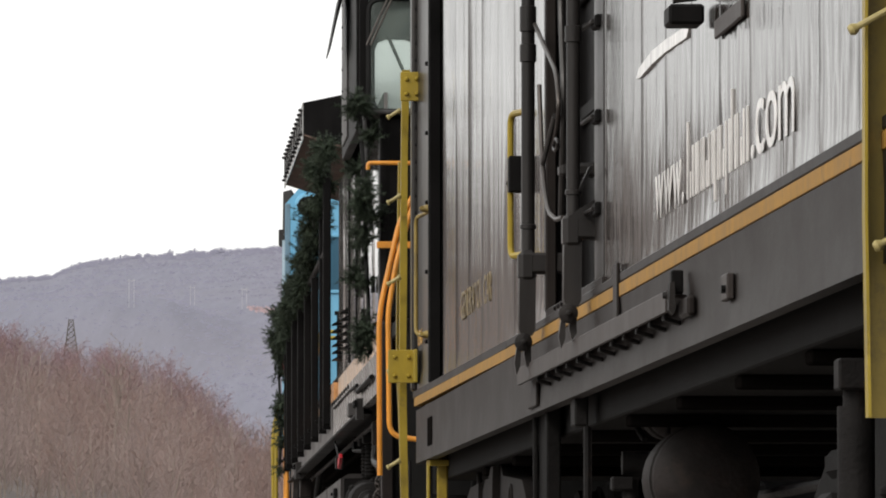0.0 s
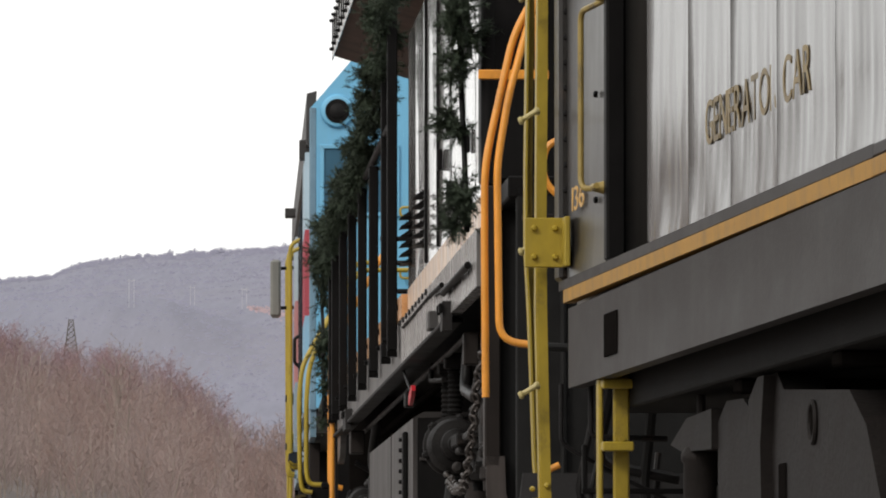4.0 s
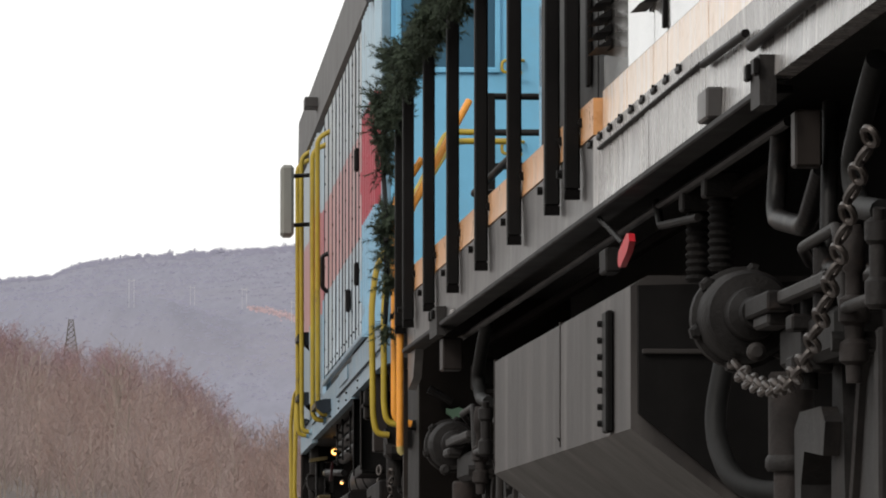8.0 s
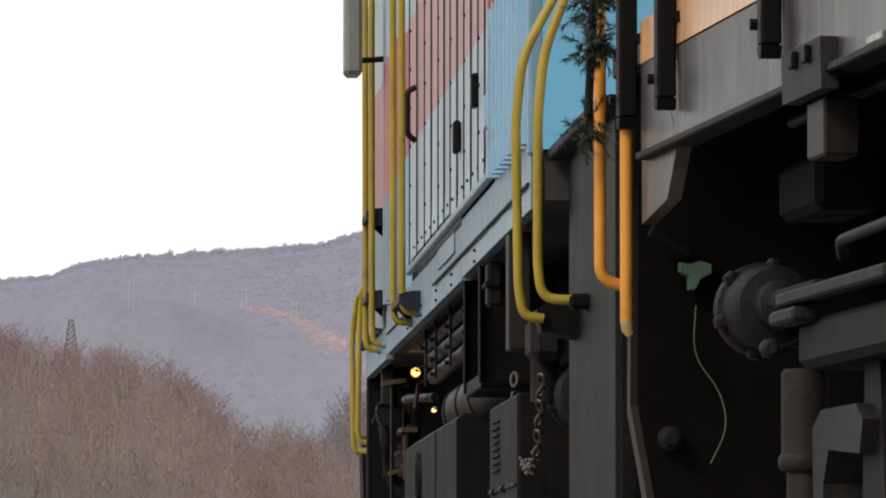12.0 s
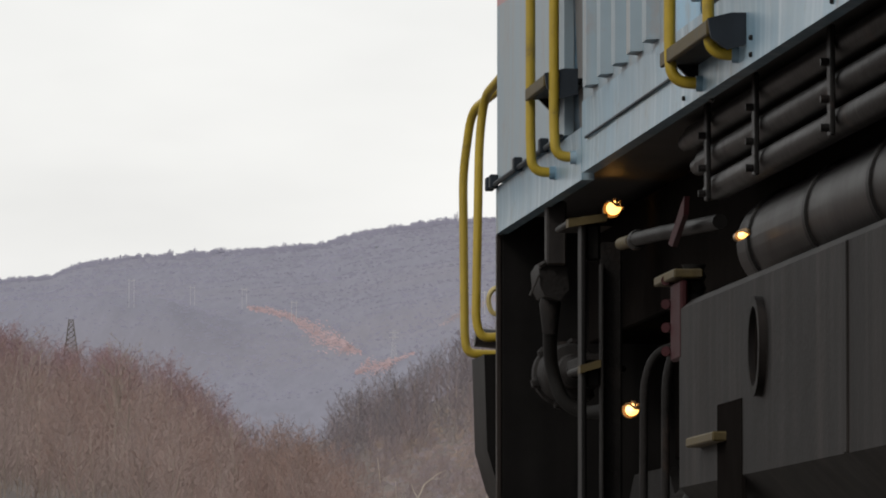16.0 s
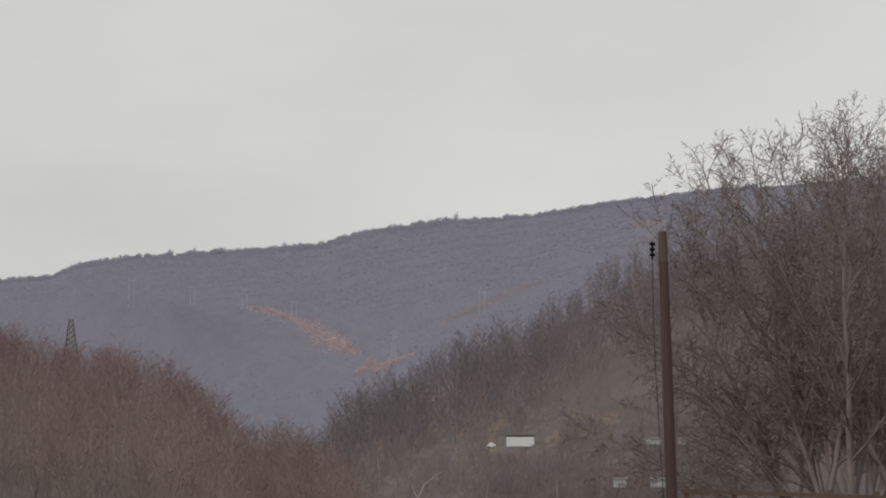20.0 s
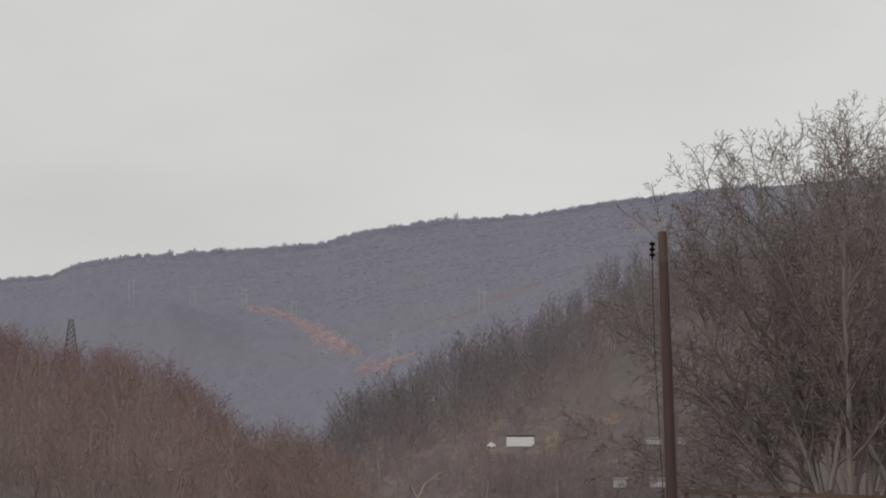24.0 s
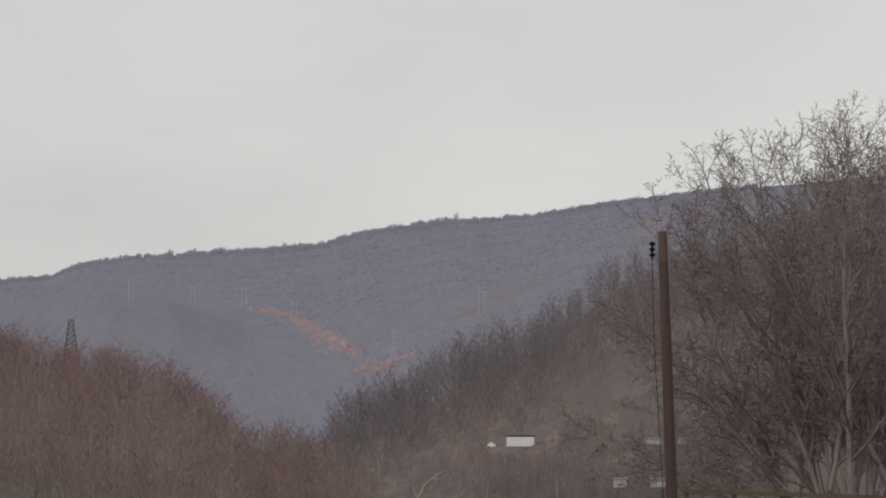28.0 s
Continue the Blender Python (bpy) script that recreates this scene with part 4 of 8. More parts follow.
    # underneath
    for yy, r, zz, xx, back in ((-2.6, 0.187, 0.775, -1.02, 0.5), (-1.6, 0.105, 1.045, -1.04, 0.35)):
        tank = part("air_tank", Geo().lathe((xx, yy, zz), (0, -1, 0), [(-back, 0.03), (-back + 0.05, r), (0, r), (0.005, r * 0.985), (0.03, r * 0.9), (0.055, r * 0.7), (0.07, r * 0.4), (0.075, 0.01)], 32), M_RUST, car, "dusty dark round-ended air tank")
        part("tank_band", Geo().lathe((xx, yy + 0.10, zz), (0, -1, 0), [(0, r), (0.01, r + 0.008), (0.05, r + 0.008), (0.06, r)], 32), M_BEAM, tank)
    part("tank_strap", Geo().tube([(-1.089, -2.0, 1.164), (-1.096, -2.0, 1.05), (-1.105, -2.05, 0.942)], 0.010, 8), M_BEAM, car)
    part("brace_bar", Geo().tube([(-1.25, -1.2, 1.13), (-1.08, -1.7, 1.08)], 0.018, 6), M_BEAM, car)
    part("tank_pipe", Geo().tube(rounded([(-1.1, -1.0, 0.95), (-1.14, -0.8, 1.05), (-1.14, -0.7, 1.2)], 0.05), 0.012, 8), M_PIPE, car)
    valve = part("tank_valve", Geo().cyl((-1.2, -1.2, 0.86), (-1.08, -1.2, 0.86), 0.045, 14), M_STEEL, car)
    part("valve_cap", Geo().cyl((-1.17, -1.2, 0.70), (-1.17, -1.2, 0.80), 0.03, 10), M_STEEL, valve)
    part("valve_arm", Geo().box(-1.24, -1.16, -1.25, -1.15, 0.76, 0.81), M_STEEL, valve)
    for yy, w, z0 in ((0.22, 0.78, 0.66),):
        post = part("frame_post", Geo().box(-1.375, -1.32, yy, yy + 0.10, z0, 1.12), M_GRIME, car)
        part("post_flange", Geo().box(-1.375, -1.355, yy + w - 0.06, yy + w, z0, 1.12), M_GRIME, post)
        part("post_web", Geo().box(-1.35, -1.335, yy + 0.05, yy + w, z0 + 0.01, 1.12), M_GRIME, post)
    part("post_clamp", Geo().box(-1.39, -1.34, -1.42, -1.22, 0.99, 1.10), M_STEEL, car)
    part("pipe_post", Geo().cyl((-1.3, -0.86, 0.3), (-1.3, -0.86, 1.08), 0.016, 8), M_PIPE, car)
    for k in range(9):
        # bearers coloured unlit black for the shade under the floor
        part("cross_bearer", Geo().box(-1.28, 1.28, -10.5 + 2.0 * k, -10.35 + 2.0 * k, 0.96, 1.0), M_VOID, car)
    part("brake_rod", Geo().cyl((-0.8, -9, 0.72), (-0.7, 6, 0.74), 0.02, 8), M_PIPE, car)
    make_truck(car, 5.6, 0.82)
    make_cast_frame(car)
    make_truck(car, -9.2, 0.80)
    shock = part("shock_absorber", Geo().cyl((-1.32, -9.95, 0.2), (-1.32, -9.95, 0.80), 0.048, 16), M_STEEL, car, "rusty shock absorber")
    part("shock_rod", Geo().cyl((-1.32, -9.95, 0.80), (-1.32, -9.95, 0.90), 0.033, 12), M_STEEL, shock)
    part("shock_mount", Geo().box(-1.37, -1.27, -10.01, -9.89, 0.84, 0.92), M_STEEL, shock)
    for pts, r in (([(-1.45, 8.7, 1.10), (-1.45, 8.7, 0.91), (-1.42, 8.7, 0.885), (-1.246, 8.7, 0.79), (-1.1, 8.7, 0.72)], 0.008),
                   ([(-1.352, 8.7, 1.12), (-1.352, 8.7, 0.935), (-1.32, 8.7, 0.925), (-1.1, 8.7, 0.92)], 0.010),
                   ([(-1.33, 8.66, 0.86), (-1.345, 8.66, 0.80), (-1.362, 8.66, 0.71), (-1.315, 8.66, 0.645), (-1.26, 8.66, 0.68), (-1.235, 8.66, 0.75)], 0.009)):
        part("train_line", Geo().tube(rounded(pts, 0.05, 6), r, 8), M_PIPE, car)
    part("line_bracket", Geo().box(-1.387, -1.0, 8.64, 8.67, 0.738, 0.756, 0.004).box(-1.387, -1.37, 8.64, 8.67, 0.74, 0.90, 0.004), M_BLACK, car)
    part("end_apron", Geo().prism([(-1.484, 0.83), (-1.535, 0.45), (-0.9, 0.45), (-0.9, 0.83)], "y", 9.60, 9.61), M_RUBBERGREY, car, "grey rubber apron at the car end")
    part("coupler", Geo().box(-0.15, 0.15, far - 0.2, far + 0.45, 0.75, 1.0, 0.03), M_GRIME, car)
    part("diaphragm", Geo().box(-0.55, 0.55, far - 0.02, far + 0.3, 1.2, 3.6, 0.05), M_RUBBER, car)
    part("steam_pipe", Geo().tube(rounded([(-1.25, 9.0, 1.1), (-1.28, 9.2, 0.85), (-1.0, 9.2, 0.8)], 0.08), 0.02, 8), M_PIPE, car)
    part("hose", Geo().tube(rounded([(-1.1, 9.05, 1.1), (-1.12, 9.25, 0.7), (-0.9, 9.25, 0.55), (-0.75, 9.2, 0.8)], 0.12), 0.018, 8), M_RUBBER, car)
    return car


def make_truck(owner, y, top):
    """A two-axle truck: cast side frames, wheels, axle boxes, coil springs, brake cylinder and rigging."""
    def side_frame(x):
        g = Geo()
        out = [(y - 1.75, 0.42), (y - 1.55, 0.36), (y - 0.95, 0.40), (y - 0.55, 0.30), (y + 0.55, 0.30), (y + 0.95, 0.40), (y + 1.55, 0.36), (y + 1.75, 0.42),
               (y + 1.75, 0.62), (y + 1.30, 0.74), (y + 0.75, 0.70), (y + 0.5, top), (y - 0.5, top), (y - 0.75, 0.70), (y - 1.30, 0.74), (y - 1.75, 0.62)]
        return g.prism([(a, b) for a, b in out], "x", x, x + 0.13)
    for x in (-1.16, 1.03):
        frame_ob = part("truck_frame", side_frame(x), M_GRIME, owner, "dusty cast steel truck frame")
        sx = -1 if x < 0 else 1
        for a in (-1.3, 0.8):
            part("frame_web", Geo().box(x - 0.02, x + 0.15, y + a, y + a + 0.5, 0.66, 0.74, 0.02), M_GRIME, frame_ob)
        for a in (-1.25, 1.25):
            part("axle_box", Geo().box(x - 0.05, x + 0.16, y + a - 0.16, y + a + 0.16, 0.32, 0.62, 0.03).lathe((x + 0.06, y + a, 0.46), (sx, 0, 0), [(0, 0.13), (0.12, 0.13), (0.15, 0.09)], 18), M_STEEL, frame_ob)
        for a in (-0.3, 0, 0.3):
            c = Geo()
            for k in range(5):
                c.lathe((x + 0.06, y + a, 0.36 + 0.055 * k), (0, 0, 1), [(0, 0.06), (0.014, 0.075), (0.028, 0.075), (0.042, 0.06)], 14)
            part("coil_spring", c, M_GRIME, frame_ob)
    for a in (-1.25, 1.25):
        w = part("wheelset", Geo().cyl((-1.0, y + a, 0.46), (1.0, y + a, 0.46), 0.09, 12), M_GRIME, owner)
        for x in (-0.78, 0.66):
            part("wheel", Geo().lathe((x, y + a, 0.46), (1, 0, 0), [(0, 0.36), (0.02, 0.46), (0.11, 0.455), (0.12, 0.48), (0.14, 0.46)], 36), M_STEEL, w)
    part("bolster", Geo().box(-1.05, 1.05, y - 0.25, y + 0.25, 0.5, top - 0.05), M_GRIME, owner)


def make_cast_frame(car):
    """Cast outer beam of the far truck: shouldered top, oval opening, spring pot and bosses."""
    beam = part("truck_beam", Geo().prism([(6.30, 0.45), (6.30, 0.90), (6.10, 0.955), (5.72, 0.95), (5.60, 0.92), (5.40, 0.93), (5.22, 0.99), (5.0, 1.0), (4.86, 0.945), (3.60, 0.90), (3.30, 0.80), (3.05, 0.60), (3.05, 0.45)], "x", -1.24, -1.12), M_BEAM, car, "dusty brown cast steel truck beam")
    # opening and slot are unlit black shapes on a solid beam
    part("beam_opening", Geo().lathe((-1.235, 4.25, 0.835), (-1, 0, 0), [(0, 0.052), (0.008, 0.050)], 24), M_VOID, beam)
    part("opening_rim", Geo().tube([(-1.245, 4.25 + 0.06 * math.cos(k * math.pi / 10), 0.835 + 0.055 * math.sin(k * math.pi / 10)) for k in range(21)], 0.008, 6), M_BEAM, beam)
    part("beam_rib", Geo().prism([(5.35, 0.93), (5.15, 0.99), (5.02, 0.99), (5.1, 0.80), (5.05, 0.45), (5.25, 0.45)], "x", -1.275, -1.24), M_BEAM, beam)
    part("beam_slot", Geo().box(-1.248, -1.238, 4.80, 4.92, 0.45, 0.74, 0.004), M_VOID, beam)
    pot = part("spring_pot", Geo().lathe((-1.22, 6.85, 0.35), (0, 0, 1), [(0, 0.055), (0.44, 0.055), (0.45, 0.062), (0.47, 0.062), (0.49, 0.05)], 20), M_BEAM, car, "dusty round spring pot")
    part("pot_arm", Geo().prism([(7.3, 0.86), (6.9, 0.93), (6.3, 0.94), (6.3, 0.82), (7.0, 0.83)], "x", -1.26, -1.16), M_BEAM, pot)
    part("pot_bolt", Geo().cyl((-1.22, 6.85, 0.84), (-1.22, 6.85, 1.0), 0.014, 8), M_BEAM, pot)


# ---------------------------------------------------------------- dark hood locomotive
def brake_cylinder(owner, x, y, z, r):
    c = part("brake_cylinder", Geo().lathe((x, y + 0.28, z), (0, -1, 0), [(0, r * 0.85), (0.02, r * 1.06), (0.09, r * 1.06), (0.10, r * 0.96), (0.26, r * 0.93), (0.30, r * 0.84), (0.31, r * 0.56), (0.40, r * 0.52), (0.42, r * 0.34), (0.46, r * 0.3)], 26), M_STEEL, owner, "dusty round brake cylinder")
    for k in range(6):
        t = k * math.pi / 3 + 0.3
        part("bolt", Geo().lathe((x + math.cos(t) * r * 0.98, y + 0.22, z + math.sin(t) * r * 0.98), (0, -1, 0), [(0, 0.022), (0.05, 0.022), (0.06, 0.012)], 6), M_STEEL, c)
    part("push_rod", Geo().box(x - 0.03, x + 0.03, y - 0.75, y - 0.15, z - 0.02, z + 0.03), M_STEEL, c)
    return c


def make_chain(owner, pts, links=22, size=0.042, name="safety_chain"):
    """A hanging chain: links threaded along a polyline, turned in turn by 90 degrees."""
    root = new(name)
    root.parent = owner
    pts = [Vector(p) for p in pts]
    seg = [(b - a).length for a, b in zip(pts, pts[1:])]
    total = sum(seg)
    g = Geo()
    ring = []
    for k in range(16):
        t = 2 * math.pi * k / 16
        ring.append(Vector((math.cos(t) * size * 0.55, 0, math.sin(t) * size * (0.95))))
    g.tube(ring + [ring[0]], size * 0.24, 6, False)
    me = mesh_from("link", g, M_CHAIN)
    for k in range(links):
        d = total * (k + 0.5) / links
        i = 0
        while i < len(seg) - 1 and d > seg[i]:
            d -= seg[i]
            i += 1
        p = pts[i].lerp(pts[i + 1], d / seg[i])
        q = (pts[i + 1] - pts[i]).to_track_quat("Z", "Y")
        ob = new("link", me)
        ob.parent = root
        ob.matrix_basis = Matrix.Translation(p) @ q.to_matrix().to_4x4() @ pose(0, 0, 0, 0, 0, 45 + 90 * (k % 2))
    return root


def truck_gear(owner, dy):
    """Cast side frame with its springs, brake cylinder lever, slack adjuster, pipes and hose beside a truck."""
    def at(pts):
        return [(x, y + dy, z) for x, y, z in pts]
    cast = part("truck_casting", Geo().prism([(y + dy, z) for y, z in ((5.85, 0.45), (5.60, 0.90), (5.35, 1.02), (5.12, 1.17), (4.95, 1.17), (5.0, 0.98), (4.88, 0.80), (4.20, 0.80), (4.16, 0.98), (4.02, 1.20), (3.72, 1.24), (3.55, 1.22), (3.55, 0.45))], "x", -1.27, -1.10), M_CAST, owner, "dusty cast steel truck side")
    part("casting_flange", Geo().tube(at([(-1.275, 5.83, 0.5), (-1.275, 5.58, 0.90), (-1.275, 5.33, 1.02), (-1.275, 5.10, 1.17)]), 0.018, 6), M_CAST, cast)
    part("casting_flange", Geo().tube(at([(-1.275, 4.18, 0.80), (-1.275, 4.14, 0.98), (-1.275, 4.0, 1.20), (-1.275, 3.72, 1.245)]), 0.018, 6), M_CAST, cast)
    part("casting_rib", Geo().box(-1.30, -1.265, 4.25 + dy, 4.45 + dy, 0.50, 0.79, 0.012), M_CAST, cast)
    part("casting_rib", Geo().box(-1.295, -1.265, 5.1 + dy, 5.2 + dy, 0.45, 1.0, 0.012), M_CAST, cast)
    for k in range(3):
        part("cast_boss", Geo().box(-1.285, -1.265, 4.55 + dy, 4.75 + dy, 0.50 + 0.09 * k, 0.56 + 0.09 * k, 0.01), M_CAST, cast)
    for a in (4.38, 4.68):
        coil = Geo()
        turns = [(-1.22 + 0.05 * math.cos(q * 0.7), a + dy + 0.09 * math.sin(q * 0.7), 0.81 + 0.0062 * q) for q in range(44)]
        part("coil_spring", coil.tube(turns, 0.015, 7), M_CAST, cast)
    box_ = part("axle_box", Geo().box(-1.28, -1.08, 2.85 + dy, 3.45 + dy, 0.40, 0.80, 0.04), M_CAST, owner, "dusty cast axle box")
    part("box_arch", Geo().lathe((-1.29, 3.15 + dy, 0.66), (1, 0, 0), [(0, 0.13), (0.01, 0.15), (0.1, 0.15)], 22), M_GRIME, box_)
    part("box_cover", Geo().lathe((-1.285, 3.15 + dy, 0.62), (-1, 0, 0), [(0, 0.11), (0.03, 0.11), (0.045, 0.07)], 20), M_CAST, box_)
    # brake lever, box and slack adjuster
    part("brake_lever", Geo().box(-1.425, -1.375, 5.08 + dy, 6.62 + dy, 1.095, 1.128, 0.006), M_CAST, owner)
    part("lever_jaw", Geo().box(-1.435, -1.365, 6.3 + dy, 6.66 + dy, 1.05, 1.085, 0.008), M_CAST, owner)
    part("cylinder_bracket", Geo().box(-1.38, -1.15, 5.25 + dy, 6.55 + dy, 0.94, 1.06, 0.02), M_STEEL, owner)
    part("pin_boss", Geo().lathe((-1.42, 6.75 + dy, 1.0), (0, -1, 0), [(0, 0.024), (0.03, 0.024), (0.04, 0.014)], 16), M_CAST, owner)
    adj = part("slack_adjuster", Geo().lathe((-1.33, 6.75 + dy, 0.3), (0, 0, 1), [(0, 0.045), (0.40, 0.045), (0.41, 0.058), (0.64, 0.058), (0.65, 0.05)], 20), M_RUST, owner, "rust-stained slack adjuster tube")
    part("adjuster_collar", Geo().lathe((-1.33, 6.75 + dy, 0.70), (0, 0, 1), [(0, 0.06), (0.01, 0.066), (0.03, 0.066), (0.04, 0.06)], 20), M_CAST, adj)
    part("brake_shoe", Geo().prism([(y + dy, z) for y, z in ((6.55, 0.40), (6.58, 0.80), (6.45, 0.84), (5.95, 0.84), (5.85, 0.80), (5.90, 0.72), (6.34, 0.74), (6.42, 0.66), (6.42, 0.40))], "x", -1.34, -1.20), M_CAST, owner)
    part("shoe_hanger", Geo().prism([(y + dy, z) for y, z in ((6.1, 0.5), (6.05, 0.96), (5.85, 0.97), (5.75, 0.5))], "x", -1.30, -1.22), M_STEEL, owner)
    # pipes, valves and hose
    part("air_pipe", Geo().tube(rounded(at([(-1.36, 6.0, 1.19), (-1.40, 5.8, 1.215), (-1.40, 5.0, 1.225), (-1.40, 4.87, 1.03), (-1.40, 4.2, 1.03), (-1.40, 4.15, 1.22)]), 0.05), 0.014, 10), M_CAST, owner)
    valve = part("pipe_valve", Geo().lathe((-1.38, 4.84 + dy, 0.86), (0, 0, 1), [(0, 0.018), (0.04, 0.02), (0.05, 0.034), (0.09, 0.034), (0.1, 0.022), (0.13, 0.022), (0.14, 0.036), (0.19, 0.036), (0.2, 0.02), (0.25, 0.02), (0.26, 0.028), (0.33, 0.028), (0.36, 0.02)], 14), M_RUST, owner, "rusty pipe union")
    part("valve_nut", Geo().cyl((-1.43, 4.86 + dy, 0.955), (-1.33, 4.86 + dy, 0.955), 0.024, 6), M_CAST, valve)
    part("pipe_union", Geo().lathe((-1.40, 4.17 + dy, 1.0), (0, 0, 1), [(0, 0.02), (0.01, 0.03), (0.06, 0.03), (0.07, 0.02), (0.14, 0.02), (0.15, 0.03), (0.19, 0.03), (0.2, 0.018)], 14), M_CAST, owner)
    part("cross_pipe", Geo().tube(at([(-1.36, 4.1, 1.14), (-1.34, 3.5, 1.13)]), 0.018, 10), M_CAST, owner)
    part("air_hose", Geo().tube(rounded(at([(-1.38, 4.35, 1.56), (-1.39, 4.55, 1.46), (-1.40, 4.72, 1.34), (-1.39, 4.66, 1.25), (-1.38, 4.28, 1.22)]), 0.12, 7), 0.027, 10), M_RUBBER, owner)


def make_hood_loco():
    loco = vehicle("hood_locomotive", "glossy dark grey hood locomotive with an orange stripe", "locomotive")
    far, near, wide = 8.42, -11.4, -3.0
    # frame
    part("frame_sill", Geo().sheet(-1.5, wide, far, 1.58, 1.825, 46, 3, 0.003, 4.4, 0.06), M_DECK, loco, "streaked grey frame sill")
    part("sill_stripe", Geo().sheet(-1.503, wide, far, 1.83, 1.945, 46, 2, 0.002, 4.9, 0.05), M_STRIPE, loco, "rust-streaked orange stripe")
    part("sill_lip", Geo().box(-1.53, -1.45, -8.6, far - 0.1, 1.565, 1.585, 0.004), M_BLACK, loco)
    part("sill_end", Geo().prism([(8.42, 1.40), (8.42, 1.945), (8.36, 1.945), (7.75, 1.58), (7.95, 1.44)], "x", -1.498, -1.46), M_DECK, loco)
    part("deck", Geo().box(-1.45, 1.5, near, far, 1.86, 1.94), M_BLACK, loco)
    part("centre_frame", Geo().box(-0.75, 0.75, near, far, 1.2, 1.86), M_GRIME, loco)
    # pipes blackened to give the shade below the sill
    part("underdeck_pipe", Geo().tube([(-1.4, -8.0, 1.54), (-1.4, 6.5, 1.54)], 0.014, 8), M_BLACK, loco)
    part("underdeck_pipe", Geo().tube([(-1.32, -8.0, 1.50), (-1.32, 5.5, 1.50)], 0.02, 8), M_VOID, loco)
    # lower end sheets at the wide part
    for a, b, z0 in ((-5.1, wide - 0.02, 1.58), (-6.9, -5.12, 1.60), (-11.0, -6.92, 1.60)):
        part("skirt_panel", Geo().sheet(-1.505, a, b, z0, 1.82, 8, 3, 0.004, a, 0.05), M_SKIRT, loco)
    # wide body towards the cab
    seams = [wide, -3.95, -4.9, -5.38, -6.65, -8.0, -9.29, -10.2, -11.0]
    for k, (b, a) in enumerate(zip(seams, seams[1:])):
        part("body_panel", Geo().sheet(-1.47, a + 0.008, b - 0.008, 1.97, 3.2, 5, 12, 0.006, a), M_HOOD, loco)
        part("stripe_panel", Geo().sheet(-1.474, a + 0.008, b - 0.008, 1.845, 1.965, 3, 2, 0.002, a), M_FADED, loco)
    part("body_core", Geo().box(-1.44, 1.44, -11.0, wide - 0.02, 1.83, 3.0), M_BLACK, loco)
    for yy, z0 in ((-3.05, 2.08), (-4.7, 2.08)):
        for k in range(6):
            part("louver", Geo().prism([(-1.468, z0 + 0.045 * k + 0.03), (-1.515, z0 + 0.045 * k), (-1.468, z0 + 0.045 * k + 0.004)], "y", yy - 0.24, yy + 0.12), M_BLACK, loco)
    for k in range(9):
        part("latch", Geo().box(-1.512, -1.498, -2.98 - 0.40 * k, -2.84 - 0.40 * k, 1.796, 1.814, 0.005).cyl((-1.47, -2.88 - 0.40 * k, 1.812), (-1.51, -2.88 - 0.40 * k, 1.808), 0.014, 8), M_BLACK, loco)
    part("latch_bar", Geo().box(-1.515, -1.49, -6.8, -3.3, 1.764, 1.774, 0.003), M_BLACK, loco)
    part("kick_pipe", Geo().tube([(-1.52, -8.3, 1.70), (-1.52, -10.6, 1.70)], 0.015, 10), M_BLACK, loco)
    part("kick_pipe", Geo().tube([(-1.52, -7.0, 1.752), (-1.52, -8.15, 1.742)], 0.011, 10), M_BLACK, loco)
    for yy in (-5.30, -6.65):
        part("door_strap", Geo().box(-1.482, -1.468, yy - 0.02, yy + 0.02, 1.98, 3.2, 0.003), M_BLACK, loco)
    for yy, z in ((-6.9, 2.05), (-6.9, 2.3), (-7.9, 2.1), (-7.9, 2.4), (-9.6, 2.2)):
        part("hinge", Geo().box(-1.49, -1.468, yy - 0.05, yy + 0.05, z, z + 0.09, 0.004), M_BLACK, loco)
    # narrow hood towards the far end, with flared radiators
    hood = [(-0.95, 1.9), (-0.95, 3.35), (-0.75, 3.68), (0.75, 3.68), (0.95, 3.35), (0.95, 1.9)]
    part("hood", Geo().prism(hood, "y", wide, 7.6), M_HOOD, loco, "narrow dark engine hood")
    for k in range(9):
        part("hood_door", Geo().sheet(-0.965, -2.8 + 1.12 * k, -1.74 + 1.12 * k, 2.0, 3.3, 3, 6, 0.003, k), M_BLACK, loco)
        part("vent_slot", Geo().box(-0.985, -0.965, -2.5 + 1.12 * k, -2.4 + 1.12 * k, 2.5, 3.1, 0.004), M_GRIME, loco)
    wing = part("radiator_wing", Geo().prism([(-0.95, 3.38), (-1.67, 3.60), (-1.67, 3.80), (-0.95, 3.95)], "y", -2.0, 3.2), M_BLACK, loco, "flared dark radiator wing with bolted edges")
    # thin plate whose brown stands for ground light on the wing's underside
    part("wing_underside", Geo().prism([(-0.96, 3.37), (-1.674, 3.588), (-1.672, 3.598), (-0.96, 3.379)], "y", -1.99, 3.19), M_BROWNPLATE, wing, "underside with the ground's bounce light put into its brown")
    # pale grey here stands for sky mirrored in the outer face
    part("wing_edge", Geo().sheet(-1.676, -2.0, 3.2, 3.56, 3.80, 20, 3, 0.003, 3.3, 0.006), M_SKIRT, wing, "bolted edge plate, sky reflection put into its pale grey")
    for k in range(12):
        yy = -1.85 + 0.43 * k
        part("seam_strap", Geo().box(-1.684, -1.676, yy - 0.006, yy + 0.006, 3.60, 3.76, 0.002), M_BLACK, wing)
        for z in (3.76, 3.60):
            part("bolt", Geo().lathe((-1.672, yy, z), (-1, 0, 0), [(-0.005, 0.010), (0.022, 0.010), (0.028, 0.005)], 6), M_BLACK, wing)
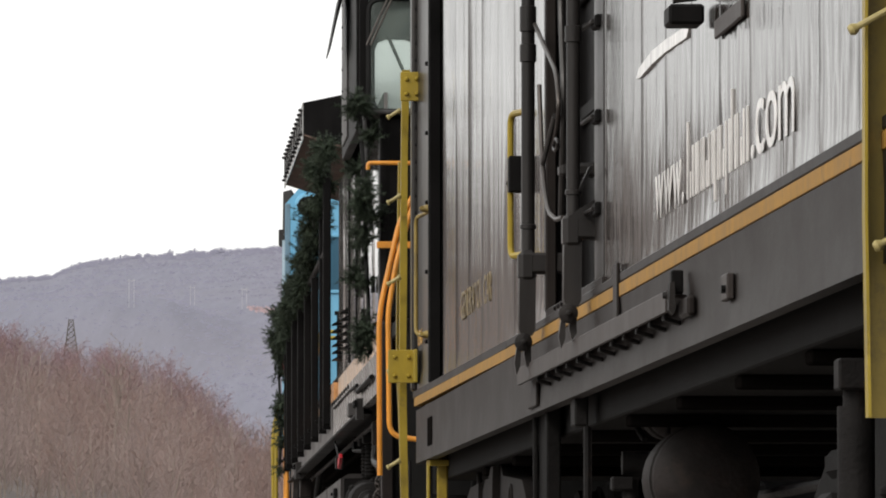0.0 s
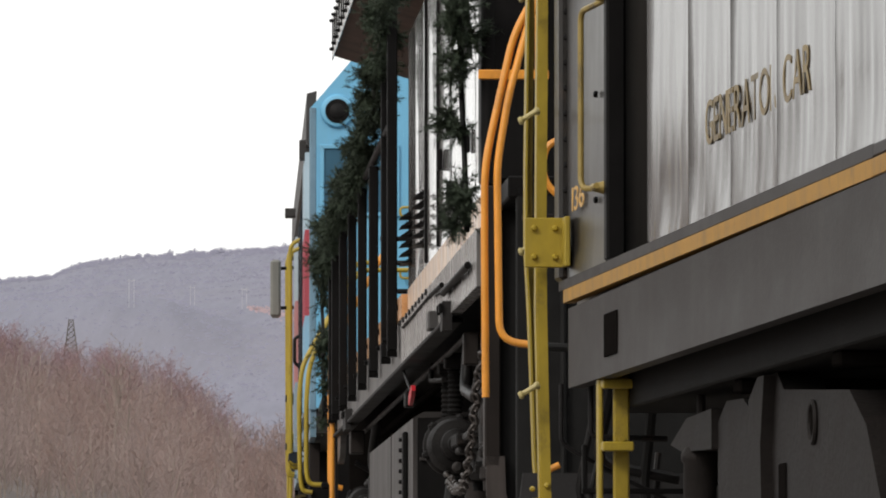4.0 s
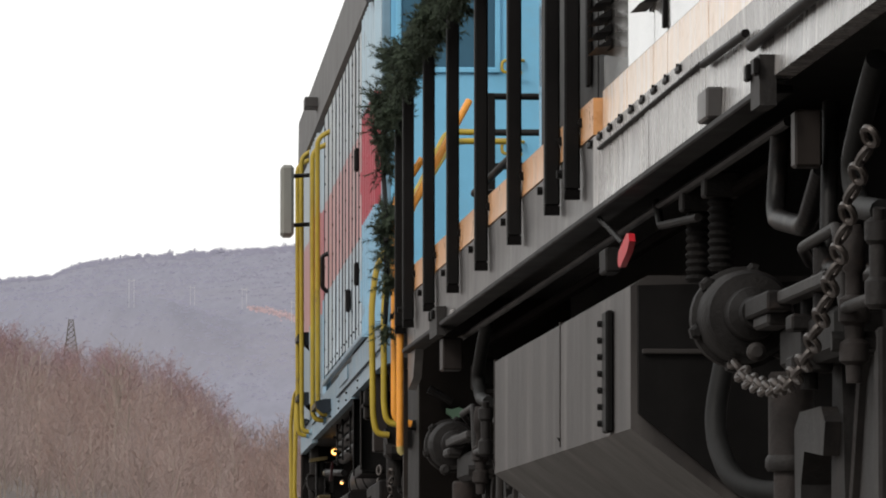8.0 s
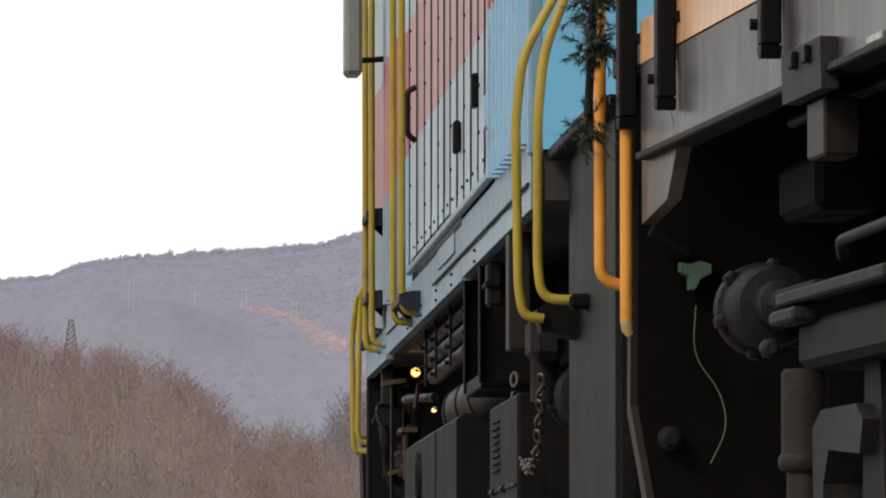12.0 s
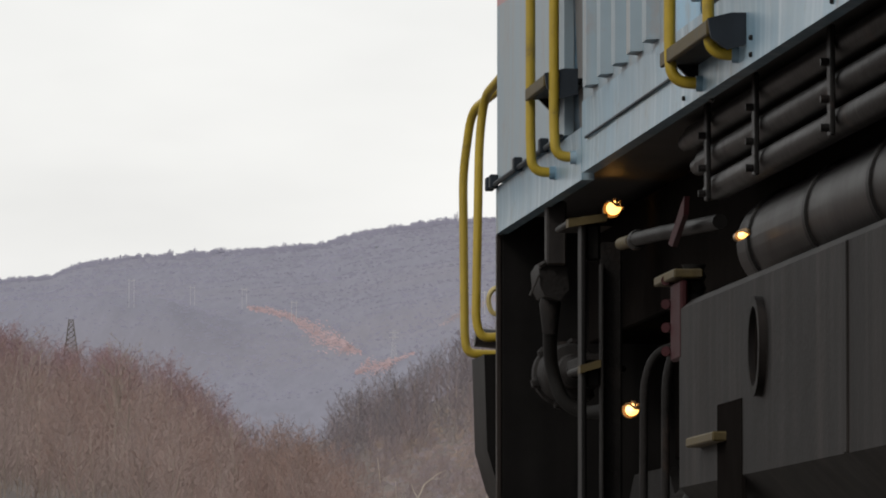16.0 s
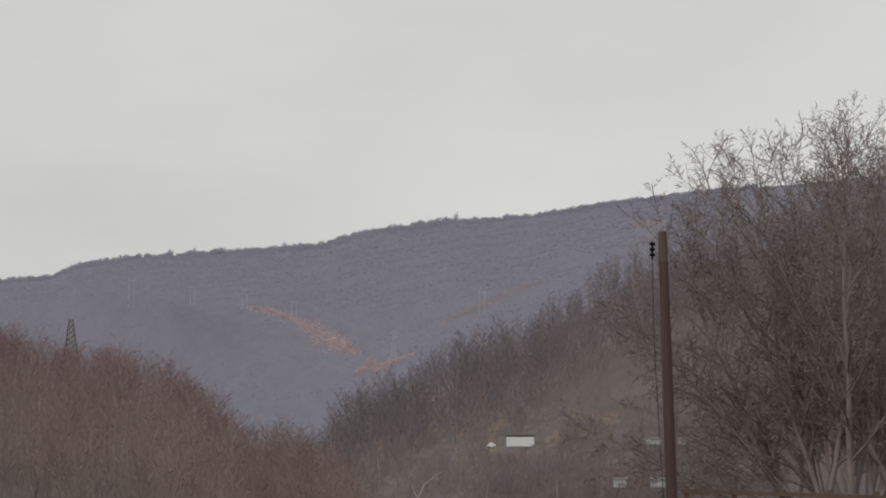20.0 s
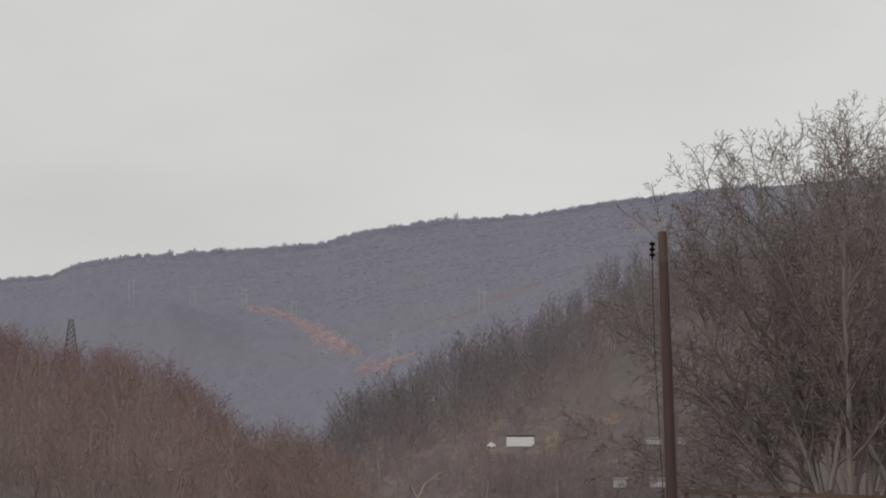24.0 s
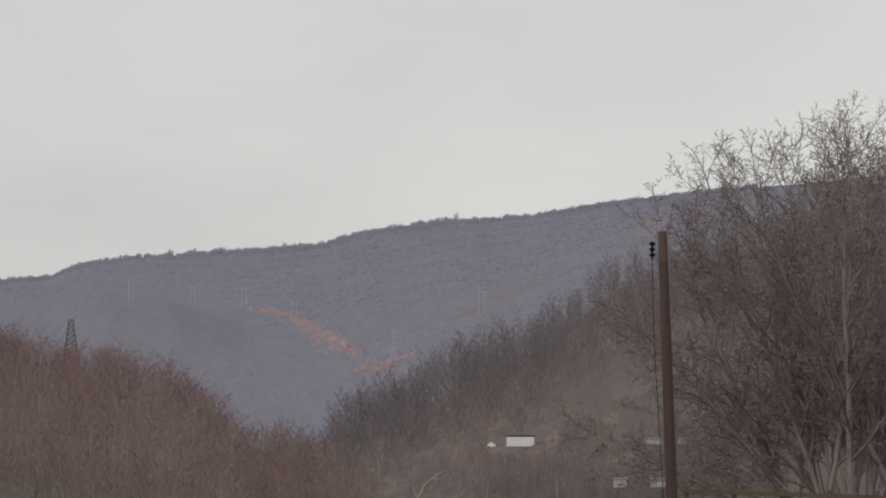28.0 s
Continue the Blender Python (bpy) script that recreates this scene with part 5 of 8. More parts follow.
    # cab and nose
    part("cab_side", Geo().box(-1.615, -1.57, -10.94, -8.46, 3.0, 4.3), M_BLACK, loco, "black painted cab side")
    part("cab_side", Geo().box(1.45, 1.5, -10.94, -8.46, 3.0, 4.3), M_BLACK, loco)
    for y0, z0, z1, x1 in ((-11.0, 3.095, 3.70, -1.10), (-8.46, 3.295, 3.69, -1.19)):
        wall = part("cab_wall", Geo().box(-1.60, 1.5, y0, y0 + 0.06, 2.95, z0, 0.004), M_BLACK, loco, "black painted cab wall round its window")
        part("wall_head", Geo().box(-1.60, 1.5, y0, y0 + 0.06, z1, 4.3, 0.004), M_BLACK, wall)
        part("wall_pillar", Geo().box(-1.60, -1.555 if y0 < -10 else -1.43, y0, y0 + 0.06, z0, z1, 0.004), M_BLACK, wall)
        part("wall_panel", Geo().box(x1, 1.5, y0, y0 + 0.06, z0, z1, 0.004), M_BLACK, wall)
    part("cab_floor", Geo().box(-1.5, 1.45, -10.94, -8.46, 2.96, 2.99), M_BLACK, loco)
    part("cab_side_strip", Geo().box(-1.625, -1.614, -9.6, -8.7, 3.06, 4.2), M_TANK, loco)
    for k in range(9):
        part("rivet", Geo().lathe((-1.624, -8.9, 3.12 + 0.12 * k), (-1, 0, 0), [(0, 0.010), (0.008, 0.006)], 6), M_BLACK, loco)
    part("cab_roof", Geo().prism([(-1.6, 4.28), (-1.45, 4.42), (0, 4.52), (1.45, 4.42), (1.6, 4.28)], "y", -11.2, -8.2), M_BLACK, loco)
    part("rain_visor", Geo().prism([(-1.60, 4.05), (-1.670, 3.823), (-1.728, 3.52), (-1.722, 3.52), (-1.690, 3.66), (-1.648, 3.823), (-1.58, 4.05)], "y", -9.9, -9.2), M_BLACK, loco, "folded black window visor")
    win = part("cab_window", Geo().box(-1.555, -1.10, -10.98, -10.97, 3.095, 3.70, 0.002), M_CABGLASS, loco, "cab window reflecting pale sky")
    part("window_frame", Geo().tube(rounded([(-1.553, -11.02, 3.10), (-1.553, -11.02, 3.69), (-1.10, -11.02, 3.72), (-1.10, -11.02, 3.09), (-1.553, -11.02, 3.10), (-1.553, -11.02, 3.3)], 0.06), 0.013, 6), M_RUBBER, win)
    part("rear_pane", Geo().box(-1.43, -1.19, -8.44, -8.435, 3.295, 3.69, 0.001), M_REARGLASS, win, "pale green rear cab pane")
    for dx in (0, 0.022):
        part("wiper", Geo().tube([(-1.565 + dx, -11.08, 3.445), (-1.44 + dx, -11.10, 3.72)], 0.0065, 6), M_CHAIN, win)
    part("wiper_blade", Geo().tube([(-1.36, -8.56, 3.70), (-1.25, -8.56, 3.45)], 0.010, 6), M_RUBBER, win)
    for x, z, dx, dz in ((-1.43, 3.69, 0.06, -0.06), (-1.19, 3.69, -0.07, -0.07), (-1.43, 3.295, 0.05, 0.05), (-1.19, 3.295, -0.05, 0.05)):
        part("pane_corner", Geo().prism([(x, z), (x + dx, z), (x + dx * 0.3, z + dz * 0.3), (x, z + dz)], "y", -8.47, -8.40), M_BLACK, win)
    part("window_sill", Geo().box(-1.585, -1.0, -11.40, -11.0, 3.055, 3.078), M_DECK, loco)
    part("cab_corner_rail", Geo().tube(rounded([(-1.55, -11.2, 2.45), (-1.571, -11.2, 2.8), (-1.585, -11.2, 3.10), (-1.60, -11.2, 3.17)], 0.1), 0.022, 10), M_RAILGREY, loco)
    nose = part("nose_wall", Geo().box(-1.50, 1.4, -11.35, -11.02, 1.96, 3.06, 0.03), M_BLACK, loco, "black nose door wall")
    part("nose_door", Geo().box(-1.15, -0.5, -11.38, -11.33, 1.6, 2.9, 0.015), M_BLACK, nose)
    part("nose_corner", Geo().tube([(-1.475, -11.33, 1.97), (-1.475, -11.33, 3.05)], 0.03, 12), M_BLACK, loco, "rounded black nose corner")
    # near end platform, steps and orange handrails
    part("end_sheet", Geo().box(-1.42, 1.42, -12.3, -12.26, 0.62, 1.90), M_RUBBER, loco, "black end sheet")
    part("step_sheet", Geo().prism([(-11.5, 0.55), (-11.5, 1.9), (-11.4, 1.9), (-11.4, 0.55)], "x", -1.44, -0.9), M_RUBBER, loco)
    part("platform", Geo().box(-1.45, 1.45, -12.3, near, 1.86, 1.94), M_BLACK, loco)
    part("end_edge", Geo().box(-1.50, -1.44, -11.55, -11.40, 0.9, 1.95), M_SILL, loco)
    part("foot_plate", Geo().prism([(-1.495, 0.94), (-1.425, 0.94), (-1.42, 0.80), (-1.35, 0.60), (-1.34, 0.35), (-1.49, 0.35)], "y", -11.55, -11.53), M_RAILPLATE, loco, "pale grey wedge plate beside the steps")
    for z in (0.75, 1.12, 1.5):
        part("step", Geo().box(-1.38, -1.0, -12.25, -11.5, z, z + 0.03), M_BLACK, loco)
    part("handrail", Geo().tube(rounded([(-1.38, -12.7, 2.55), (-1.45, -12.7, 2.42), (-1.50, -12.72, 2.2), (-1.556, -12.74, 1.95), (-1.556, -12.74, 1.70), (-1.552, -12.74, 1.12)], 0.1), 0.0138, 10), M_ORANGE, loco, "bent orange handrail")
    part("handrail", Geo().tube(rounded([(-1.30, -12.7, 2.75), (-1.40, -12.7, 2.45), (-1.47, -12.74, 2.2), (-1.512, -12.76, 1.95), (-1.505, -12.78, 1.32), (-1.35, -12.8, 1.30)], 0.07), 0.0138, 10), M_ORANGE, loco, "bent orange handrail")
    part("handrail_end", Geo().tube([(-1.35, -12.8, 1.30), (-1.26, -12.8, 1.295)], 0.015, 8), M_RUBBER, loco)
    part("cross_bar", Geo().tube(rounded([(-1.585, -11.9, 2.73), (-1.585, -11.9, 2.765), (-1.32, -11.9, 2.765), (-1.32, -11.9, 2.3)], 0.03), 0.011, 8), M_ORANGE, loco)
    part("gate_plate", Geo().box(-1.54, -1.28, -11.92, -11.90, 2.32, 2.355, 0.003), M_ORANGE, loco, "orange gate plate")
    part("grab_loop", Geo().tube(rounded([(-1.252, -12.400, 2.071), (-1.313, -12.400, 2.047), (-1.332, -12.400, 1.969), (-1.316, -12.400, 1.902), (-1.264, -12.400, 1.853)], 0.05), 0.0125, 8), M_ORANGE, loco)
    part("rail_foot", Geo().tube([(-1.325, -12.45, 0.862), (-1.272, -12.45, 0.886)], 0.012, 8), M_ORANGE, loco)
    part("wall_conduit", Geo().tube([(-1.25, -12.32, 0.6), (-1.25, -12.32, 1.86)], 0.012, 8), M_RUBBER, loco)
    part("wall_ledge", Geo().box(-1.40, -0.6, -12.33, -12.29, 1.78, 1.80, 0.003), M_SILL, loco)
    part("coupler_pocket", Geo().box(-0.4, 0.4, -12.9, -12.3, 0.6, 1.1, 0.03), M_GRIME, loco)
    # walkway stanchions
    stations = [8.5, 7.78, 6.05, 4.24, 2.34, 0.40, -1.52, -2.43]
    for k, yy in enumerate(stations):
        z0 = 1.66
        st = part("stanchion", Geo().box(-1.555, -1.505, yy - 0.05, yy + 0.02, z0 + 0.03, 3.42 if yy < -1 else 2.78, 0.006).prism([(yy - 0.05, z0 + 0.03), (yy + 0.02, z0 + 0.03), (yy + 0.0, z0), (yy - 0.04, z0)], "x", -1.555, -1.505), M_BLACK, loco, "flat black handrail stanchion")
        part("bolt", Geo().lathe((-1.56, yy - 0.02, z0 + 0.08), (-1, 0, 0), [(0, 0.014), (0.018, 0.014)], 6), M_BLACK, st)
        part("bolt", Geo().lathe((-1.50, yy - 0.06, 1.9), (0, -1, 0), [(0, 0.016), (0.03, 0.016)], 8), M_BLACK, st)
    part("walkway_rail", Geo().tube([(-1.53, 8.5, 2.78), (-1.53, -2.43, 2.82)], 0.02, 8), M_BLACK, loco, "black walkway handrail")
    part("mid_rail", Geo().tube([(-1.2, 5.2, 2.3), (-1.2, 8.35, 2.3), (1.2, 8.35, 2.3)], 0.018, 8), M_BLACK, loco)
    # sill fittings
    for yy, q in ((5.48, 1.0), (-8.6, 0.4)):
        br = part("lift_bracket", Geo().prism([(yy - 0.26 * q, 1.53), (yy + 0.30 * q, 1.53), (yy + 0.32 * q, 1.65), (yy - 0.24 * q, 1.65)], "x", -1.54, -1.50), M_CAST, loco, "grey lifting bracket")
        for a in (-0.09, 0.1):
            part("bracket_slot", Geo().box(-1.556, -1.54, yy + a - 0.03, yy + a + 0.03, 1.60, 1.64, 0.004), M_BLACK, br)
        part("bracket_foot", Geo().box(-1.505 if q == 1 else -1.45, -1.42 if q == 1 else -1.385, yy - 0.08 * q, yy + 0.16 * q, 1.39, 1.525), M_SILL, br)
    part("sill_box", Geo().box(-1.545, -1.5, -7.35, -7.1, 1.59, 1.67), M_DECK, loco, "small grey junction box")
    part("sill_tag", Geo().box(-1.51, -1.498, 4.6, 4.8, 1.592, 1.612, 0.003), M_SKIRT, loco)
    # fuel tank
    tank_line = [(-1.50, 0.885), (-1.50, 1.30), (-1.45, 1.33), (-0.7, 1.33), (-0.7, 0.55), (-1.05, 0.55)]
    tank = part("fuel_tank", Geo().prism(tank_line, "y", -4.4, 1.98), M_TANK, loco, "grey dusty fuel tank with folded lower side")
    for yy in (-1.52, 1.95):
        part("tank_seam", Geo().prism([(-1.503, 0.90), (-1.503, 1.31), (-1.49, 1.31), (-1.49, 0.90)], "y", yy, yy + 0.02), M_SILL, tank)
        part("tank_seam", Geo().prism([(-1.512, 0.935), (-1.50, 0.91), (-1.045, 0.545), (-1.06, 0.54)], "y", yy, yy + 0.02), M_SILL, tank)
    gauge = part("sight_gauge", Geo().box(-1.525, -1.50, -3.78, -3.62, 0.89, 1.255), M_BLACK, tank, "black bolted sight gauge")
    for k in range(7):
        part("bolt", Geo().lathe((-1.525, -3.62, 0.92 + 0.05 * k), (-1, 0.3, 0), [(0, 0.010), (0.012, 0.010)], 6), M_BLACK, gauge)
    part("tank_end", Geo().prism([(-1.48, 0.93), (-1.48, 1.30), (-0.7, 1.32), (-0.7, 0.57), (-1.04, 0.57)], "y", -4.44, -4.4), M_BLACK, tank)
    part("tank_end_seam", Geo().box(-1.47, -0.7, -4.46, -4.44, 1.10, 1.115, 0.003), M_TANK, tank)
    # near truck and its gear
    make_truck(loco, -7.3, 0.80)
    make_truck(loco, 5.3, 0.80)
    brake_cylinder(loco, -1.42, -7.2, 1.10, 0.125)
    brake_cylinder(loco, -1.37, 6.95, 1.115, 0.112)
    part("sand_hose", Geo().tube(rounded([(-1.36, -5.9, 1.05), (-1.40, -5.9, 0.85), (-1.36, -6.1, 0.68), (-1.2, -6.3, 0.66)], 0.12, 7), 0.030, 10), M_RUBBER, loco)
    for yy in (-5.05, -5.75):
        c = Geo().lathe((-1.36, yy, 1.28), (0, 0, 1), [(0.011 * k, 0.038 if k % 2 else 0.030) for k in range(19)], 12)
        part("bellows", c, M_GRIME, loco)
        part("bellows_cap", Geo().box(-1.41, -1.31, yy - 0.06, yy + 0.06, 1.48, 1.55), M_STEEL, loco)
    part("drop_pipe", Geo().tube(rounded([(-1.38, -7.6, 1.55), (-1.40, -7.65, 1.32), (-1.38, -8.2, 1.27), (-1.36, -8.4, 1.40)], 0.07), 0.026, 10), M_PIPE, loco)
    part("drop_pipe", Geo().tube(rounded([(-1.35, -8.5, 1.55), (-1.37, -8.6, 1.15), (-1.30, -9.4, 1.10)], 0.07), 0.022, 10), M_PIPE, loco)
    part("pipe_fitting", Geo().cyl((-1.37, -8.6, 1.05), (-1.37, -8.6, 1.2), 0.035, 12).cyl((-1.37, -8.45, 1.12), (-1.37, -8.7, 1.12), 0.032, 12), M_STEEL, loco)
    part("pipe_fitting", Geo().box(-1.42, -1.32, -8.25, -8.1, 0.92, 0.96).box(-1.42, -1.32, -8.25, -8.1, 1.02, 1.06).cyl((-1.37, -8.18, 0.88), (-1.37, -8.18, 1.1), 0.022, 10), M_STEEL, loco)
    red = part("cutoff_handle", Geo().prism([(-4.02, 1.388), (-4.05, 1.372), (-4.11, 1.367), (-4.37, 1.401), (-4.45, 1.427), (-4.43, 1.450), (-4.35, 1.455), (-4.05, 1.415)], "x", -1.508, -1.49), M_RED, loco, "bright red emergency fuel cutoff handle")
    part("handle_stem", Geo().box(-1.50, -1.45, -3.45, -3.2, 1.385, 1.46), M_STEEL, red)
    part("handle_wire", Geo().tube([(-1.50, -3.2, 1.56), (-1.50, -4.1, 1.44)], 0.008, 6), M_STEEL, loco)
    part("clasp_rod", Geo().tube([(-1.40, -4.1, 1.56), (-1.42, -4.5, 1.47), (-1.40, -5.5, 1.44)], 0.012, 8), M_STEEL, loco)
    make_chain(loco, [(-1.45, -6.9, 1.10), (-1.45, -7.05, 1.0), (-1.45, -7.4, 0.93), (-1.45, -8.0, 0.885), (-1.45, -8.5, 0.885), (-1.45, -8.9, 0.93), (-1.45, -9.25, 1.02), (-1.45, -9.6, 1.14), (-1.45, -9.9, 1.27), (-1.44, -10.2, 1.38)], 34, 0.035)
    # truck gear
    for dy in (0.0, -14.1):
        truck_gear(loco, dy)
    part("frame_stub", Geo().box(-1.26, -1.08, 7.0, 7.6, 1.36, 1.5, 0.02), M_GRIME, loco)
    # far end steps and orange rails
    # this sheet's shade is put into its unlit black
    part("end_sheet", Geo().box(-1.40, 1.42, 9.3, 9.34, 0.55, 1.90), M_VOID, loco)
    part("step_sheet", Geo().prism([(8.60, 1.50), (8.55, 1.50), (8.57, 0.92), (8.25, 0.66), (8.29, 0.62), (8.63, 0.90)], "x", -1.51, -1.49), M_SILL, loco)
    part("platform", Geo().box(-1.45, 1.45, far, 9.35, 1.86, 1.94), M_BLACK, loco)
    part("handrail", Geo().tube(rounded([(-1.40, 9.02, 2.5), (-1.53, 9.02, 2.3), (-1.53, 9.02, 1.28), (-1.45, 9.02, 1.26)], 0.05), 0.017, 10), M_ORANGE, loco, "bent orange handrail")
    part("handrail", Geo().tube(rounded([(-1.20, 8.7, 2.75), (-1.50, 8.5, 2.2), (-1.53, 8.5, 1.8), (-1.53, 8.5, 1.14)], 0.1), 0.017, 10), M_ORANGE, loco, "bent orange handrail")
    part("handrail_tip", Geo().tube([(-1.53, 8.5, 1.145), (-1.528, 8.5, 1.12), (-1.52, 8.5, 1.105)], [0.0172, 0.016, 0.010], 10), M_PIN, loco, "worn pale rail tip")
    part("jumper_plug", Geo().prism([(-1.275, 1.34), (-1.25, 1.335), (-1.22, 1.345), (-1.19, 1.335), (-1.19, 1.31), (-1.22, 1.295), (-1.235, 1.265), (-1.25, 1.265), (-1.25, 1.30), (-1.275, 1.315)], "y", 9.22, 9.28), M_GREENTAPE, loco, "pale green taped jumper plug")
    part("jumper_tail", Geo().tube(rounded([(-1.23, 9.24, 1.22), (-1.24, 9.24, 1.08), (-1.16, 9.24, 0.98), (-1.14, 9.24, 0.88), (-1.19, 9.24, 0.78)], 0.06), 0.0018, 6), M_GREENTAPE, loco)
    part("jumper_head", Geo().cyl((-1.36, 9.22, 1.43), (-1.25, 9.22, 1.37), 0.02, 8), M_PIPE, loco)
    part("wall_stud", Geo().lathe((-1.30, 9.28, 0.85), (0, -1, 0), [(0, 0.035), (0.02, 0.035), (0.03, 0.02), (0.06, 0.018)], 14), M_STEEL, loco)
    return loco


# ---------------------------------------------------------------- blue cowl locomotive
def caged_lamp(owner, x, y, z, r=0.035):
    lamp = part("step_lamp", Geo().lathe((x, y, z), (0, -1, 0), [(-0.05, r * 0.6), (-0.02, r), (0.02, r), (0.06, r * 0.8), (0.08, r * 0.35)], 16), M_LAMP, owner, "lit warm caged lamp")
    for k in range(4):
        t = k * math.pi / 4
        part("guard_wire", Geo().tube([(x + math.cos(t) * r * 1.3, y, z + math.sin(t) * r * 1.3), (x + math.cos(t) * r, y - 0.09, z + math.sin(t) * r), (x, y - 0.11, z)], 0.004, 5), M_BRASSGUARD, lamp)
    part("lamp_base", Geo().lathe((x, y + 0.06, z), (0, 1, 0), [(0, r * 1.3), (0.05, r * 1.2), (0.08, r * 0.6)], 14), M_BRASSGUARD, lamp)
    return lamp


def grab(owner, pts, r=0.0155, label="yellow painted grab rail"):
    return part("grab_rail", Geo().tube(rounded(pts, 0.075, 6), r, 10), M_YELLOW, owner, label)


def make_cowl_loco():
    loco = vehicle("cowl_locomotive", "faded red, white and blue cowl locomotive", "locomotive")
    near, far, side = -8.0, 8.2, -1.5
    section = [(1.5, 1.75), (1.5, 3.98), (1.2, 4.32), (0.6, 4.5), (-0.6, 4.5), (-1.2, 4.32), (-1.47, 3.98), (-1.47, 1.75)]
    part("body_core", Geo().prism(section, "y", near + 0.03, far - 0.02), M_ROOF, loco)
    wall = part("end_wall", Geo().prism([(1.5, 1.92), (1.5, 4.0), (1.2, 4.35), (0.6, 4.53), (-0.6, 4.53), (-1.2, 4.35), (-1.5, 4.0), (-1.5, 1.92)], "y", near, near + 0.03), M_BLUE, loco, "sky blue end wall")
    part("corner_post", Geo().box(-1.512, -1.46, near - 0.005, near + 0.12, 1.9, 4.0, 0.01), M_PALE, loco)
    # end wall details: porthole lamp, recessed window, seams
    port = part("back_up_lamp", Geo().lathe((-1.32, near, 3.97), (0, -1, 0), [(0, 0.118), (0.012, 0.118), (0.03, 0.105), (0.035, 0.085), (0.02, 0.08)], 32), M_BLUE, wall, "round blue-rimmed back-up lamp")
    part("lamp_ring", Geo().lathe((-1.32, near - 0.02, 3.97), (0, -1, 0), [(0, 0.082), (0.02, 0.082), (0.024, 0.06)], 28), M_BLACK, port)
    part("lamp_lens", Geo().lathe((-1.32, near - 0.03, 3.97), (0, -1, 0), [(0, 0.062), (0.02, 0.05), (0.03, 0.02)], 24), M_PIPE, port)
    part("window_frame", Geo().box(-1.44, -1.41, near - 0.02, near, 3.26, 3.73, 0.005).box(-0.92, -0.89, near - 0.02, near, 3.26, 3.73, 0.005).box(-1.44, -0.89, near - 0.02, near, 3.71, 3.74, 0.005).box(-1.44, -0.89, near - 0.02, near, 3.24, 3.27, 0.005), M_BLUE, wall)
    part("window_pane", Geo().box(-1.41, -0.92, near - 0.006, near + 0.001, 3.27, 3.71, 0.002), M_NAVY, wall, "dark blue recessed end panel")
    part("wall_seam", Geo().box(-1.40, 1.4, near - 0.006, near + 0.001, 1.96, 1.966, 0.002), M_BLACK, wall)
    for z in (2.845, 3.272):
        part("end_grab", Geo().tube(rounded([(-0.77, near - 0.01, z + 0.034), (-0.80, near - 0.05, z + 0.034), (-0.886, near - 0.05, z + 0.03), (-0.886, near - 0.05, z - 0.03), (-0.78, near - 0.05, z - 0.034)], 0.025), 0.009, 8), M_YELLOW, wall)
    # side skins
    doors = [(-5.55, -4.55), (-4.53, -3.4), (-3.38, -2.2), (-2.18, -1.05), (-1.03, 0.35), (0.37, 2.0)]
    for a, b in doors:
        part("side_door", Geo().sheet(side - 0.012, a + 0.016, b - 0.016, 2.0 if a < -3 else 2.03, 3.72, 6, 12, 0.005, a, 0.03), M_SIDE, loco, "faded pink and white side door")
    for yy in (-5.56, -5.05, -4.54, -3.96, -3.39, -2.79, -2.19, -1.61, -1.04, -0.34, 0.36, 1.19, 2.02):
        part("door_seam", Geo().box(side - 0.0165, side - 0.010, yy - 0.014, yy + 0.014, 2.0, 3.72, 0.001), M_SEAM, loco)
    part("door_sill", Geo().box(side - 0.03, side, -5.6, 2.05, 1.965, 2.0), M_PALE, loco)
    ribs = part("ribbed_panel", Geo().sheet(side, -7.88, -5.6, 1.93, 3.72, 8, 8, 0.003, 1.0, 0.03), M_RIBS, loco, "deep red and blue ribbed side panel")
    for k in range(8):
        part("rib", Geo().prism([(side + 0.005, -7.80 + 0.27 * k), (side - 0.042, -7.77 + 0.27 * k), (side - 0.042, -7.70 + 0.27 * k), (side + 0.005, -7.67 + 0.27 * k)], "z", 1.95, 3.70), M_RIBS, ribs)
    part("cab_panel", Geo().sheet(side, 2.05, 2.9, 1.93, 3.72, 4, 8, 0.003, 6.0, 0.03), M_RIBS, loco)
    ribs2 = part("ribbed_panel", Geo().sheet(side, 2.92, 5.20, 1.93, 3.72, 8, 8, 0.003, 9.0, 0.03), M_NOSE, loco, "faded pale and red ribbed cab side")
    for k in range(5):
        part("rib", Geo().prism([(side + 0.005, 3.05 + 0.42 * k), (side - 0.034, 3.09 + 0.42 * k), (side - 0.034, 3.20 + 0.42 * k), (side + 0.005, 3.24 + 0.42 * k)], "z", 1.95, 3.70), M_NOSE, ribs2)
    part("door_recess", Geo().sheet(side + 0.03, 5.22, 5.78, 1.86, 3.72, 3, 4, 0.002, 8.0, 0.01), M_NAVY, loco, "recessed dark blue cab door")
    part("nose_panel", Geo().sheet(side, 5.80, far, 1.868, 3.72, 8, 10, 0.008, 3.0, 0.03), M_NOSE, loco, "pale and red nose side panel")
    part("nose_latch_bar", Geo().tube([(side - 0.015, 5.75, 1.86), (side - 0.018, 8.26, 1.857)], 0.009, 8), M_SEAM, loco)
    for yy in (6.3, 7.22, 8.12, 8.27):
        part("latch_tab", Geo().box(side - 0.035, side - 0.005, yy - 0.03, yy + 0.03, 1.845, 1.892, 0.004), M_SEAM, loco)
    # lower side sill with overlapping plates
    part("side_sill", Geo().sheet(side - 0.004, near + 0.02, -3.0, 1.72, 1.95, 16, 3, 0.004, 1.7, 0.04), M_PALE, loco, "streaked pale blue side sill")
